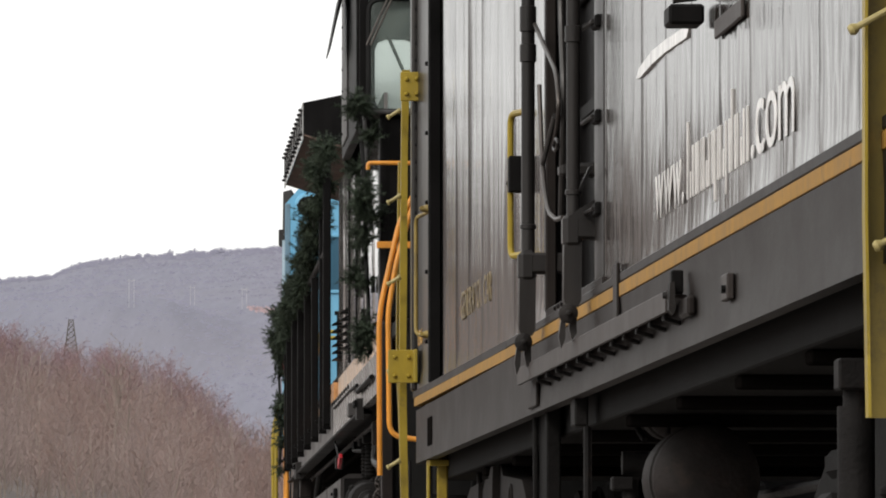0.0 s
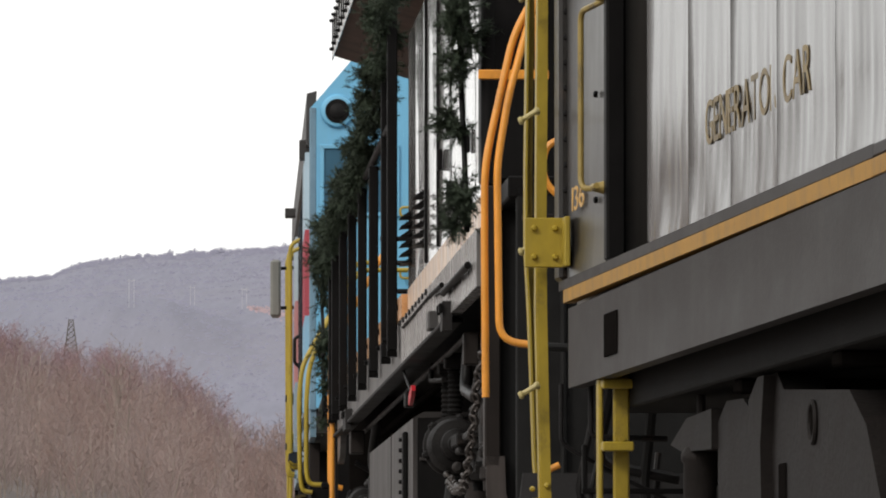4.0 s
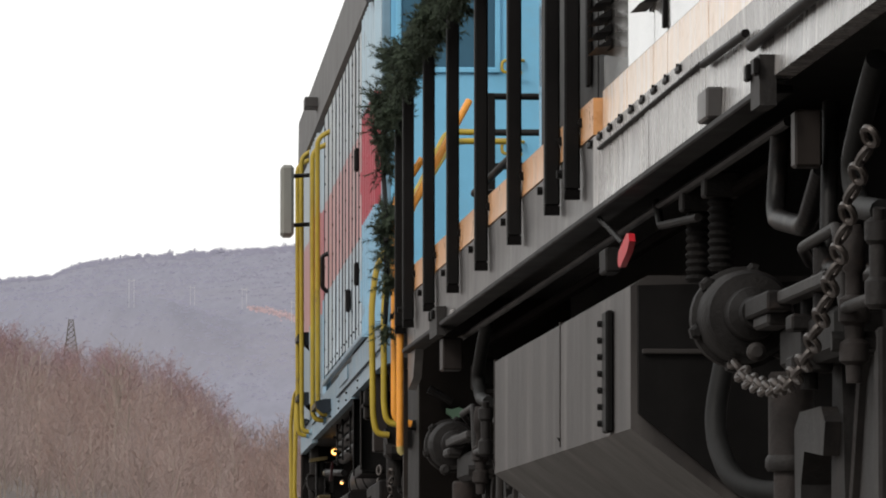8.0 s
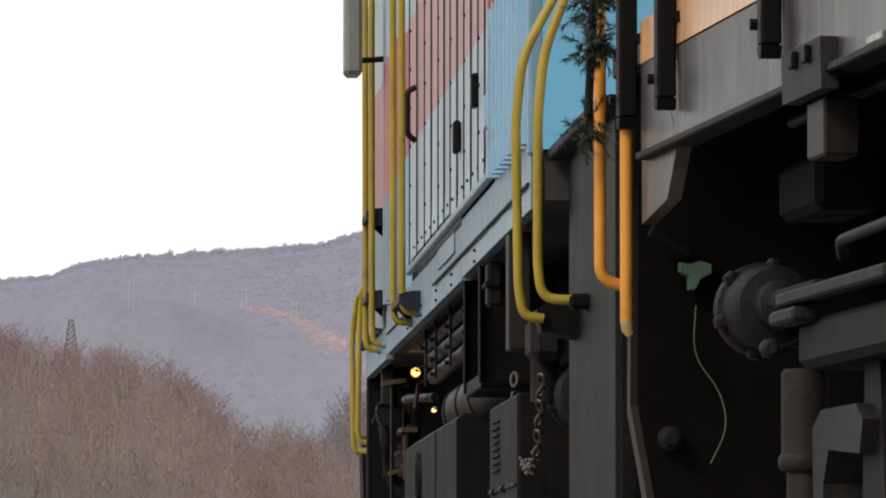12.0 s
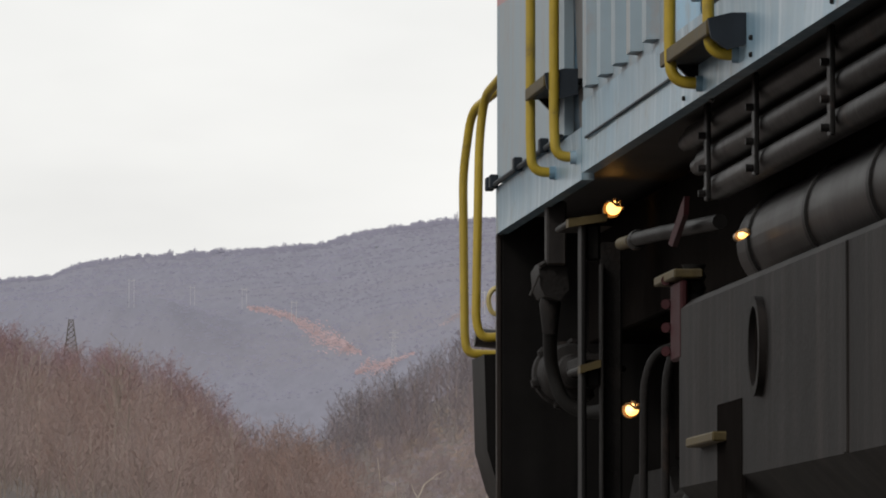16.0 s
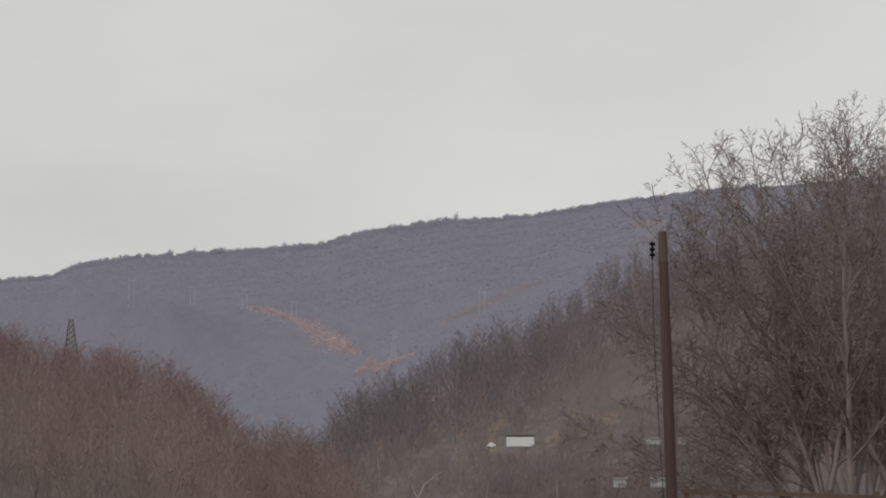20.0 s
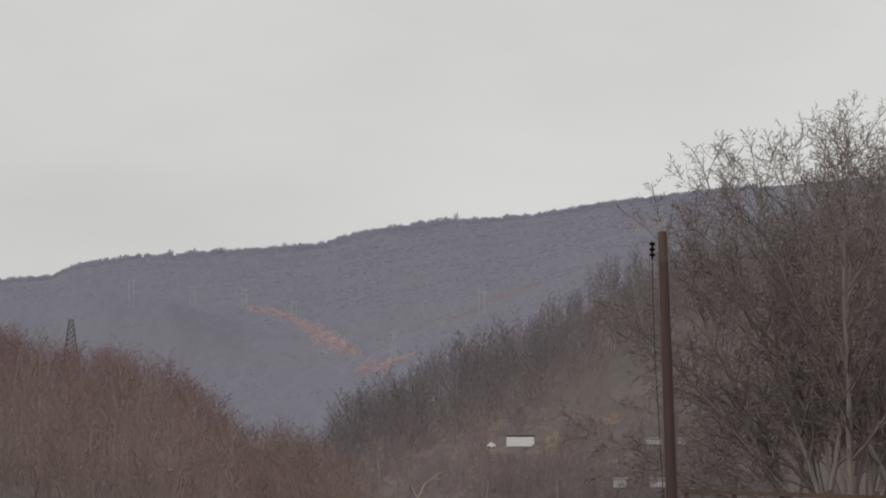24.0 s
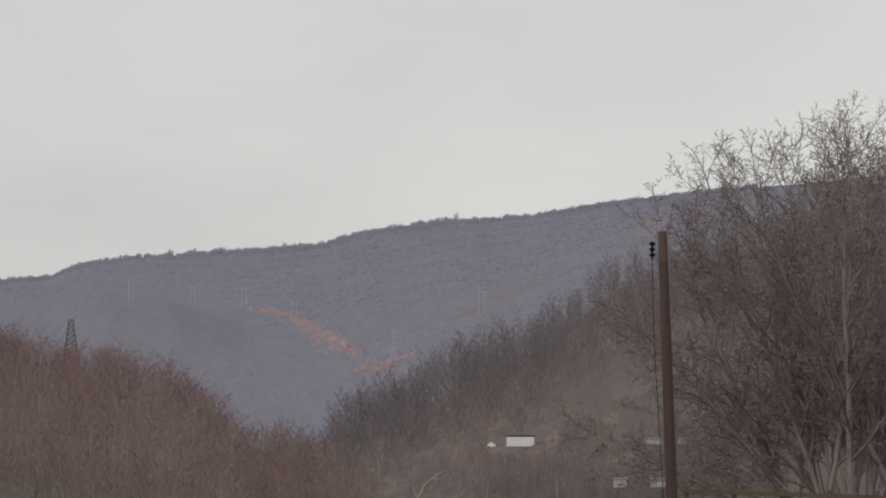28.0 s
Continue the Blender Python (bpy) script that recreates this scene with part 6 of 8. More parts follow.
    part("side_sill", Geo().sheet(side - 0.004, -2.98, 5.2, 1.71, 1.93, 24, 3, 0.004, 2.7, 0.04), M_PALE, loco, "streaked pale blue side sill")
    part("side_sill", Geo().sheet(side - 0.004, 5.22, far, 1.69, 1.853, 10, 3, 0.004, 3.7, 0.04), M_PALE, loco, "streaked pale blue side sill")
    part("sill_seam", Geo().box(side - 0.014, side - 0.004, -7.9, -0.42, 1.803, 1.814, 0.002), M_SEAM, loco)
    part("sill_seam", Geo().box(side - 0.012, side - 0.004, 2.7, 5.05, 1.806, 1.814, 0.002), M_SEAM, loco)
    part("sill_patch", Geo().box(side - 0.010, side - 0.003, -2.4, -0.9, 1.85, 1.935, 0.002), M_PALE, loco)
    side_rivet = bolt_mesh("rivet", (-1, 0, 0), 0.007, 0.007, M_STEEL)
    for k in range(17):
        piece("rivet", side_rivet, loco, side - 0.012, -5.4 + 0.43 * k, 2.07)
    for yy in (-4.6, -3.45, -2.25, -1.1, 0.28, 1.9):
        for k in range(9):
            piece("rivet", side_rivet, loco, side - 0.013, yy, 2.2 + 0.18 * k)
    for yy in (-4.1, -2.12, -0.65, 0.9, 2.4):
        for z in (1.732, 1.775):
            piece("rivet", side_rivet, loco, side - 0.005, yy, z)
    for yy, z in ((-4.5, 2.3), (-4.5, 2.95), (-3.0, 2.22), (-5.55, 2.15), (-5.55, 2.75)):
        part("door_hinge", Geo().box(side - 0.04, side - 0.01, yy - 0.06, yy + 0.06, z, z + 0.13, 0.008), M_RIBS if yy < -5 else M_BLACK, loco)
    part("door_handle", Geo().tube(rounded([(side - 0.01, 1.35, 2.55), (side - 0.05, 1.35, 2.58), (side - 0.05, 1.35, 2.78), (side - 0.01, 1.35, 2.80)], 0.04), 0.014, 8), M_PIPE, loco)
    # roof edge, hatches and bolts
    part("roof_edge", Geo().prism([(-1.49, 3.73), (-1.535, 3.75), (-1.53, 4.10), (-1.46, 4.12)], "y", near + 0.1, far - 0.4), M_ROOF, loco, "sooty bolted roof edge")
    for k in range(40):
        piece("rivet", side_rivet, loco, -1.525, near + 0.3 + 0.38 * k, 3.80)
        piece("rivet", side_rivet, loco, -1.52, near + 0.45 + 0.38 * k, 3.90)
    for yy in (-7.4, -5.2, -2.4, 0.4, 3.2):
        part("roof_hatch", Geo().prism([(-1.50, 3.98), (-1.22, 4.36), (-0.6, 4.56), (0.6, 4.56), (1.22, 4.36), (1.5, 3.98)], "y", yy, yy + 1.9), M_ROOF, loco)
    part("lifting_lug", Geo().box(-1.58, -1.5, -7.6, -7.45, 3.66, 3.80), M_ROOF, loco)
    # box on the cab side, roof rail end
    part("cab_side_box", Geo().box(-1.735, -1.645, 4.65, 4.95, 3.10, 3.59, 0.02), M_GREYBOX, loco, "grey-green box hung outside the cab")
    for z in (3.18, 3.52):
        part("box_arm", Geo().tube([(-1.66, 4.8, z), (-1.5, 4.8, z + 0.01)], 0.015, 8), M_PIPE, loco)
    part("gutter_lug", Geo().box(-1.62, -1.5, 2.9, 3.2, 3.86, 3.93), M_ROOF, loco)
    # grab rails
    for yy, x, z0, z1 in ((6.1, -1.575, 1.768, 3.72), (5.42, -1.565, 1.772, 3.74), (2.0, -1.585, 1.742, 3.55), (1.2, -1.575, 1.755, 3.58)):
        rail = grab(loco, [(-1.49, yy, z0), (x, yy, z0 + 0.004), (x - 0.005, yy, z0 + 0.10), (x - 0.012, yy - 0.1, z1 - 0.05), (-1.49, yy - 0.1, z1)], 0.0165)
        part("rail_boss", Geo().lathe((-1.49, yy, z0), (-1, 0, 0), [(0, 0.034), (0.008, 0.034), (0.012, 0.022), (0.03, 0.021)], 12), M_PALE, rail)
    for yy, half, steps in ((5.75, 0.32, (2.0, 2.42)), (1.6, 0.55, (1.80,))):
        for z in steps:
            st = part("side_step", Geo().box(-1.585, -1.46, yy - half, yy + half, z, z + 0.022), M_BLACK, loco)
            part("step_edge", Geo().box(-1.60, -1.586, yy - half + 0.02, yy + half, z - 0.004, z + 0.035, 0.003), M_TREAD, st, "worn yellow step edge")
            part("step_end", Geo().prism([(-1.60, z + 0.035), (-1.54, z + 0.05), (-1.495, z + 0.05), (-1.495, z - 0.03), (-1.55, z - 0.045), (-1.592, z - 0.015)], "y", yy - half - 0.02, yy - half), M_SEAM, st)
            part("step_bracket", Geo().prism([(-1.56, z), (-1.46, z), (-1.46, z - 0.10)], "y", yy + half - 0.05, yy + half - 0.02), M_BLACK, st)
    grab(loco, [(-1.42, 8.95, 1.30), (-1.542, 8.95, 1.305), (-1.550, 8.95, 1.37), (-1.556, 8.95, 1.95), (-1.53, 8.9, 2.17), (-1.44, 8.6, 2.24)], 0.0165)
    grab(loco, [(-1.44, 8.62, 1.35), (-1.522, 8.62, 1.347), (-1.538, 8.62, 1.41), (-1.526, 8.62, 2.05), (-1.51, 8.6, 2.2), (-1.45, 8.25, 2.28)], 0.0165)
    part("lift_loop", Geo().tube(rounded([(-1.40, 9.0, 1.55), (-1.448, 9.0, 1.538), (-1.463, 9.0, 1.50), (-1.45, 9.0, 1.452), (-1.40, 9.0, 1.44)], 0.02), 0.009, 8), M_PIN, loco, "cream painted loop handle")
    # near end platform, handrails and black end box
    part("platform", Geo().box(-1.45, 1.45, -10.6, near, 1.88, 1.92), M_BLACK, loco)
    part("end_box", Geo().box(-1.38, 1.4, -10.4, -8.05, 0.55, 1.90, 0.02), M_BLACK, loco, "black end apron")
    grab(loco, [(-1.496, -8.60, 1.325), (-1.562, -8.60, 1.333), (-1.579, -8.60, 1.422), (-1.588, -8.60, 1.979), (-1.565, -8.60, 2.189), (-1.340, -8.55, 2.610), (-1.199, -8.45, 2.888), (-1.151, -8.40, 2.903), (-0.951, -8.40, 2.901)], 0.0165)
    grab(loco, [(-1.421, -9.05, 1.366), (-1.526, -9.05, 1.370), (-1.541, -9.05, 1.467), (-1.541, -9.05, 1.962), (-1.520, -9.05, 2.172), (-1.409, -9.05, 2.453), (-1.179, -8.65, 2.829), (-1.127, -8.55, 2.845), (-0.843, -8.55, 2.845)], 0.0165)
    part("rail_sleeve", Geo().cyl((-0.951, -8.40, 2.901), (-0.5, -8.40, 2.901), 0.018, 10), M_RUBBER, loco)
    part("rail_socket", Geo().prism([(-1.502, 1.283), (-1.517, 1.358), (-1.466, 1.393), (-1.36, 1.388), (-1.36, 1.258)], "y", -8.58, -8.36), M_BLACK, loco, "black cast rail socket")
    part("rail_socket", Geo().box(-1.441, -1.34, -9.10, -8.99, 1.336, 1.386, 0.012), M_BLACK, loco)
    part("end_rail", Geo().tube([(-1.05, -9.4, 3.013), (1.0, -9.4, 3.013)], 0.017, 8).tube([(-1.0, -9.4, 2.66), (1.0, -9.4, 2.66)], 0.017, 8).box(-1.032, -0.992, -9.42, -9.38, 1.92, 3.03), M_BLACK, loco)
    part("uncoupling_lever", Geo().tube(rounded([(-1.30, -9.6, 1.45), (-1.15, -9.65, 1.5), (-1.05, -9.65, 1.3)], 0.05), 0.012, 8), M_YELLOW, loco)
    # air reservoirs slung below the sill
    for k, z in enumerate((1.695, 1.605, 1.515)):
        part("air_pipe", Geo().lathe((-1.36, -2.9, z), (0, 1, 0), [(0, 0.02), (0.03, 0.037), (6.3 - 0.3 * k, 0.037), (6.33 - 0.3 * k, 0.03), (6.5 - 0.3 * k, 0.026)], 18), M_PIPE, loco, "long grey cooling pipe")
    part("pipe_return", Geo().tube(rounded([(-1.36, -2.9, 1.695), (-1.36, -3.3, 1.695), (-1.36, -3.3, 1.605), (-1.36, -2.9, 1.605)], 0.08), 0.038, 14), M_PIPE, loco)
    for yy, z0 in ((-1.54, 1.48), (0.1, 1.47), (1.6, 1.47), (2.68, 1.47)):
        st = part("pipe_strap", Geo().box(-1.415, -1.402, yy - 0.03, yy + 0.03, z0, 1.74, 0.003), M_PIPE, loco)
        for z in (1.65, 1.56, 1.49):
            part("strap_bolt", Geo().cyl((-1.435, yy, z), (-1.41, yy, z), 0.010, 8), M_PIPE, st)
    res = part("main_reservoir", Geo().lathe((-1.20, -2.9, 1.345), (0, 1, 0), [(0, 0.03), (0.08, 0.12), (0.15, 0.138), (5.5, 0.138), (5.6, 0.1), (5.62, 0.03)], 32), M_RES, loco, "dull grey main air reservoir")
    for yy in (-0.1, 1.1, 2.3):
        part("reservoir_strap", Geo().lathe((-1.20, yy, 1.345), (0, 1, 0), [(0, 0.139), (0.005, 0.146), (0.055, 0.146), (0.06, 0.139)], 32), M_BLACK, res)
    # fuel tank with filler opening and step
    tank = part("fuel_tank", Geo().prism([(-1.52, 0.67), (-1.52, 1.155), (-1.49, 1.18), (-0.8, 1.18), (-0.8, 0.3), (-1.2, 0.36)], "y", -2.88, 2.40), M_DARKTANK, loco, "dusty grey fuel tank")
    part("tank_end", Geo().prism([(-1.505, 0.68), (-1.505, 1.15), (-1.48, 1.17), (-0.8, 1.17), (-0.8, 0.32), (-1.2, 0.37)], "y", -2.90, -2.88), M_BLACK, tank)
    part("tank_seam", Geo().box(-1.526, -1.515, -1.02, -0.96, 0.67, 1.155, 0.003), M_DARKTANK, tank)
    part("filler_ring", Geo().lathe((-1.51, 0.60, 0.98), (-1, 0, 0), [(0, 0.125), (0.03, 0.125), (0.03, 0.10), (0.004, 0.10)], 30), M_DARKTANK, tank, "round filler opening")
    # filler hole and pocket: shade painted as black faces on the solid tank
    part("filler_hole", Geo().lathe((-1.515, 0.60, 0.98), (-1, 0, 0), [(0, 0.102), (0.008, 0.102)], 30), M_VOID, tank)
    part("step_pocket", Geo().box(-1.5235, -1.51, 0.98, 1.5, 0.5, 0.865, 0.001), M_VOID, tank, "step pocket, its dark hollow drawn as a flat black plate")
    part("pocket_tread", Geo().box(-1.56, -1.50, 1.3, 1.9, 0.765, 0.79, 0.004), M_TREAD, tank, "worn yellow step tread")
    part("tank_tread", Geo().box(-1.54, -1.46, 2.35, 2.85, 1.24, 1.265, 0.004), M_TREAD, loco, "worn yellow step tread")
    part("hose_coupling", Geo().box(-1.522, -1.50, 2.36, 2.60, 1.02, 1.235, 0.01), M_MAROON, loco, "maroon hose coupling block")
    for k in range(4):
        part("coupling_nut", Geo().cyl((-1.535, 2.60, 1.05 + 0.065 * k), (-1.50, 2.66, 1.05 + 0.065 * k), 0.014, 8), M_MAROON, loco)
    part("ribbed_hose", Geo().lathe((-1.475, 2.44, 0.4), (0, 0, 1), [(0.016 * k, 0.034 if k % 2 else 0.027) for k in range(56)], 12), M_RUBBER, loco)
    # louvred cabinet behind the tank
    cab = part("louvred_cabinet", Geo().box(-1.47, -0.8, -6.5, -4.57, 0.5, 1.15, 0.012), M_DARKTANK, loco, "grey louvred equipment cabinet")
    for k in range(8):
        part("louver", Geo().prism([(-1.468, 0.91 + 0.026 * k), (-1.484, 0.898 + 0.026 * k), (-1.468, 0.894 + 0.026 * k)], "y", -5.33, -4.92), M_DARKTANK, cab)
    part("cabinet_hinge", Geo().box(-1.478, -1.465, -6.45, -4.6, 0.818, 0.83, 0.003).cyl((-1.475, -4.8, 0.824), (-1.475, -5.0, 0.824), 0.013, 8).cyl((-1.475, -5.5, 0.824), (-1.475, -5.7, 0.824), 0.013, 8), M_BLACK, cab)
    for yy, z0 in ((-2.88, 1.255), (-4.12, 1.262)):
        post = part("frame_post", Geo().box(-1.485, -1.20, yy - 0.014, yy, z0, 1.715, 0.004), M_BLACK, loco)
        part("post_flange", Geo().box(-1.492, -1.484, yy - 0.07, yy, z0, 1.715, 0.003), M_DARKTANK, post)
    part("equipment_tray", Geo().box(-1.482, -1.15, -4.1, -2.9, 1.242, 1.258, 0.004).box(-1.482, -1.47, -4.1, -2.9, 1.242, 1.30, 0.004), M_BLACK, loco)
    valve = part("valve_block", Geo().box(-1.49, -1.43, -4.80, -4.6, 1.53, 1.70, 0.012), M_DARKTANK, loco)
    part("valve_ledge", Geo().box(-1.50, -1.44, -4.82, -4.58, 1.60, 1.625, 0.006), M_DARKTANK, valve)
    part("side_bearing_post", Geo().box(-1.50, -1.42, -6.5, -6.3, 1.3, 1.72), M_SILL, loco)
    part("sand_trap", Geo().box(-1.46, -1.34, -7.2, -6.8, 1.24, 1.40, 0.03).cyl((-1.40, -7.0, 1.1), (-1.40, -7.0, 1.3), 0.05, 14), M_STEEL, loco)
    make_chain(loco, [(-1.450, -5.932, 1.249), (-1.450, -6.007, 1.073), (-1.450, -6.382, 0.921), (-1.450, -6.961, 0.858), (-1.450, -7.381, 0.917), (-1.450, -7.553, 1.067), (-1.450, -7.723, 1.177)], 26, 0.028)
    make_truck(loco, -6.0, 0.82)
    make_truck(loco, 6.4, 0.82)
    brake_cylinder(loco, -1.32, 7.4, 1.18, 0.105)
    brake_cylinder(loco, -1.25, -7.2, 1.12, 0.13)
    # far end: ladder, lamps, pilot, hoses, coupler gear
    ladder = part("ladder_side", Geo().box(-1.466, -1.450, 5.60, 5.72, 0.3, 1.60, 0.005), M_BLACK, loco, "black step ladder with slotted plate")
    part("ladder_web", Geo().box(-1.402, -1.335, 5.62, 5.66, 0.3, 1.52, 0.006), M_GRIME, loco)
    part("ladder_edge", Geo().box(-1.405, -1.398, 5.58, 5.66, 0.3, 1.45, 0.002), M_STEEL, ladder)
    for z0, z1 in ((0.60, 0.69), (1.06, 1.15), (1.46, 1.58)):
        part("ladder_cross", Geo().box(-1.45, -1.402, 5.63, 5.66, z0, z1, 0.012), M_BLACK, ladder)
    for z, x0, w in ((1.572, -1.505, 0.12), (1.112, -1.468, 0.062), (0.675, -1.468, 0.062)):
        tr = part("step", Geo().box(x0, x0 + 0.15, 5.66, 6.05, z, z + 0.02), M_BLACK, ladder)
        part("step_edge", Geo().prism([(x0 - 0.004, z - 0.008), (x0 + w, z + 0.012), (x0 + w, z + 0.036), (x0 - 0.004, z + 0.018)], "y", 5.58, 5.66), M_TREAD, tr, "worn yellow step edge")
    caged_lamp(loco, -1.322, 6.0, 1.65, 0.022)
    caged_lamp(loco, -1.40, 1.96, 1.335, 0.010)
    caged_lamp(loco, -1.20, 6.6, 1.025, 0.020)
    part("grey_post", Geo().box(-1.478, -1.412, 6.62, 6.70, 1.50, 1.71, 0.006), M_CAST, loco, "grey hanger post")
    box_ = part("sand_box", Geo().prism([(-1.50, 1.49), (-1.485, 1.515), (-1.41, 1.52), (-1.40, 1.42), (-1.43, 1.385), (-1.48, 1.40), (-1.495, 1.43)], "y", 6.66, 6.95), M_STEEL, loco, "dusty cast sand valve")
    part("valve_lip", Geo().tube([(-1.50, 6.65, 1.495), (-1.46, 6.65, 1.522), (-1.41, 6.65, 1.525)], 0.008, 6).tube([(-1.50, 6.65, 1.47), (-1.53, 6.65, 1.40)], 0.004, 5), M_CAST, box_)
    part("valve_nozzle", Geo().lathe((-1.45, 6.8, 1.28), (0, 0, 1), [(0, 0.024), (0.05, 0.03), (0.1, 0.036), (0.12, 0.03)], 14), M_STEEL, box_)
    part("sand_hose", Geo().tube(rounded([(-1.45, 6.8, 1.30), (-1.44, 6.9, 1.18), (-1.40, 6.9, 1.06), (-1.32, 6.9, 1.02), (-1.22, 6.8, 1.04)], 0.12), 0.024, 10), M_RUBBER, loco)
    part("drain_pipe", Geo().tube([(-1.42, 4.45, 1.462), (-1.40, 3.9, 1.45), (-1.36, 2.8, 1.42)], 0.022, 10), M_BLACK, loco)
    part("pipe_elbow", Geo().lathe((-1.415, 4.40, 1.462), (0.05, 1, 0), [(0, 0.026), (0.03, 0.03), (0.12, 0.03), (0.15, 0.024)], 12), M_BLACK, loco)
    part("drain_collar", Geo().cyl((-1.425, 4.80, 1.468), (-1.42, 4.55, 1.464), 0.019, 12), M_TREAD, loco)
    for yy, x in ((4.85, -1.35), (4.25, -1.35)):
        rod = part("brake_hanger", Geo().tube(rounded([(x + 0.12, yy, 1.17), (x + 0.03, yy, 1.14), (x, yy, 1.05), (x - 0.005, yy, 0.3)], 0.08), 0.013, 10), M_STEEL, loco)
    part("red_flag_pipe", Geo().prism([(3.38, 1.39), (3.05, 1.485), (2.97, 1.50), (3.0, 1.45), (3.28, 1.375)], "x", -1.44, -1.425), M_MAROON, loco)
    part("end_plate", Geo().box(-1.485, 1.4, 8.20, 8.26, 0.3, 1.78, 0.006), M_BLACK, loco)
    part("end_plate_edge", Geo().box(-1.502, -1.485, 8.2, 8.24, 0.4, 1.69, 0.003), M_SILL, loco)
    part("pilot", Geo().prism([(-1.505, 0.95), (-1.515, 1.285), (-0.9, 1.30), (-0.9, 0.35), (-1.42, 0.45), (-1.43, 0.75), (-1.465, 0.81)], "y", 8.55, 9.05), M_BLACK, loco, "black pilot plate")
    part("buffer_tube", Geo().cyl((-1.5, 9.1, 1.37), (-1.3, 9.1, 1.35), 0.035, 14), M_TANK, loco)
    part("hose_glad_hand", Geo().box(-1.36, -1.3, 9.0, 9.3, 1.44, 1.52, 0.02).cyl((-1.39, 9.1, 1.44), (-1.34, 9.3, 1.58), 0.014, 8), M_STEEL, loco)
    part("front_cover", Geo().lathe((-1.30, 8.7, 1.40), (-1, 0, 0), [(0, 0.12), (0.1, 0.12), (0.12, 0.09)], 24), M_BLACK, loco)
    part("coupler", Geo().box(-0.15, 0.15, 8.6, 9.5, 0.75, 1.0, 0.03), M_GRIME, loco)
    # blocks under the body carry its shade as unlit black
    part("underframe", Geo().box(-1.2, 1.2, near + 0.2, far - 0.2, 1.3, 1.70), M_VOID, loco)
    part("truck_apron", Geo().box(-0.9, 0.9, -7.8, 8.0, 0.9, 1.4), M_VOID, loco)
    return loco


# ---------------------------------------------------------------- evergreen garlands tied to the hood locomotive
def make_garland(path, radius, clumps, seed, label):
    """A rope of short needle sprays round a wire, as rigid pieces."""
    rng = random.Random(seed)
    root = new("garland")
    tagged(root, label, "garland", "evergreen garlands")
    pts = [Vector(p) for p in path]
    part("garland_wire", Geo().tube(pts, 0.012, 6), M_RUBBER, root)
    seg = [(b - a).length for a, b in zip(pts, pts[1:])]
    total = sum(seg)
    chunks = max(3, int(total / 0.8))
    tufts = int(total / 0.075)

    def at(d):
        i = 0
        while i < len(seg) - 1 and d > seg[i]:
            d -= seg[i]
            i += 1
        return pts[i].lerp(pts[i + 1], min(1, d / seg[i]))
    for c in range(chunks):
        vs, fs = [], []
        for tuft in range(tufts // chunks):
            out = Vector((rng.gauss(0, 1), rng.gauss(0, 1), rng.gauss(-0.25, 1))).normalized()
            heart = at(total * (c + rng.random()) / chunks) + out * radius * rng.uniform(0.0, 0.75)
            for spray in range(clumps // tufts):
                ax = (out * 0.8 + Vector((rng.gauss(0, 1), rng.gauss(0, 1), rng.gauss(-0.1, 1)))).normalized()
                base = heart + Vector((rng.gauss(0, 0.014), rng.gauss(0, 0.014), rng.gauss(0, 0.014)))
                ln = rng.uniform(0.045, 0.10)
                side = ax.orthogonal().normalized()
                up = ax.cross(side)
                for n in range(38):
                    t = rng.random()
                    q = base + ax * ln * t
                    a = rng.uniform(0, 6.283)
                    nd = (ax * 0.8 + side * math.cos(a) + up * math.sin(a)).normalized()
                    wv = nd.cross(ax).normalized() * 0.0022
                    e = q + nd * 0.026 * rng.uniform(0.7, 1.2)
                    o = len(vs)
                    vs += [q - wv, q + wv, e]
                    fs.append((o, o + 1, o + 2))
        part("needle_spray", Geo().add(vs, fs), M_NEEDLE, root, "", False)
    return root


def make_garlands():
    top = [(-1.57, -3.3, 3.44), (-1.58, -2.6, 3.32), (-1.57, -1.6, 3.16), (-1.57, -0.2, 3.02), (-1.57, 2.0, 2.86), (-1.58, 3.9, 2.82), (-1.57, 5.6, 2.82), (-1.58, 7.3, 2.80),
           (-1.58, 8.6, 2.70), (-1.585, 9.1, 2.55), (-1.58, 8.9, 2.3), (-1.585, 8.7, 2.1), (-1.57, 8.9, 1.9), (-1.58, 8.9, 1.72)]
    near = [(-1.645, -11.45, 3.14), (-1.61, -11.45, 3.02), (-1.595, -11.5, 2.75), (-1.59, -11.5, 2.55), (-1.57, -11.2, 2.3), (-1.56, -11.2, 2.1), (-1.56, -11.3, 1.95), (-1.55, -11.2, 1.80)]
    return [make_garland(top, 0.108, 4300, 5, "evergreen garland along the black walkway handrail"),
            make_garland(near, 0.098, 820, 6, "evergreen garland hanging down the cab corner")]


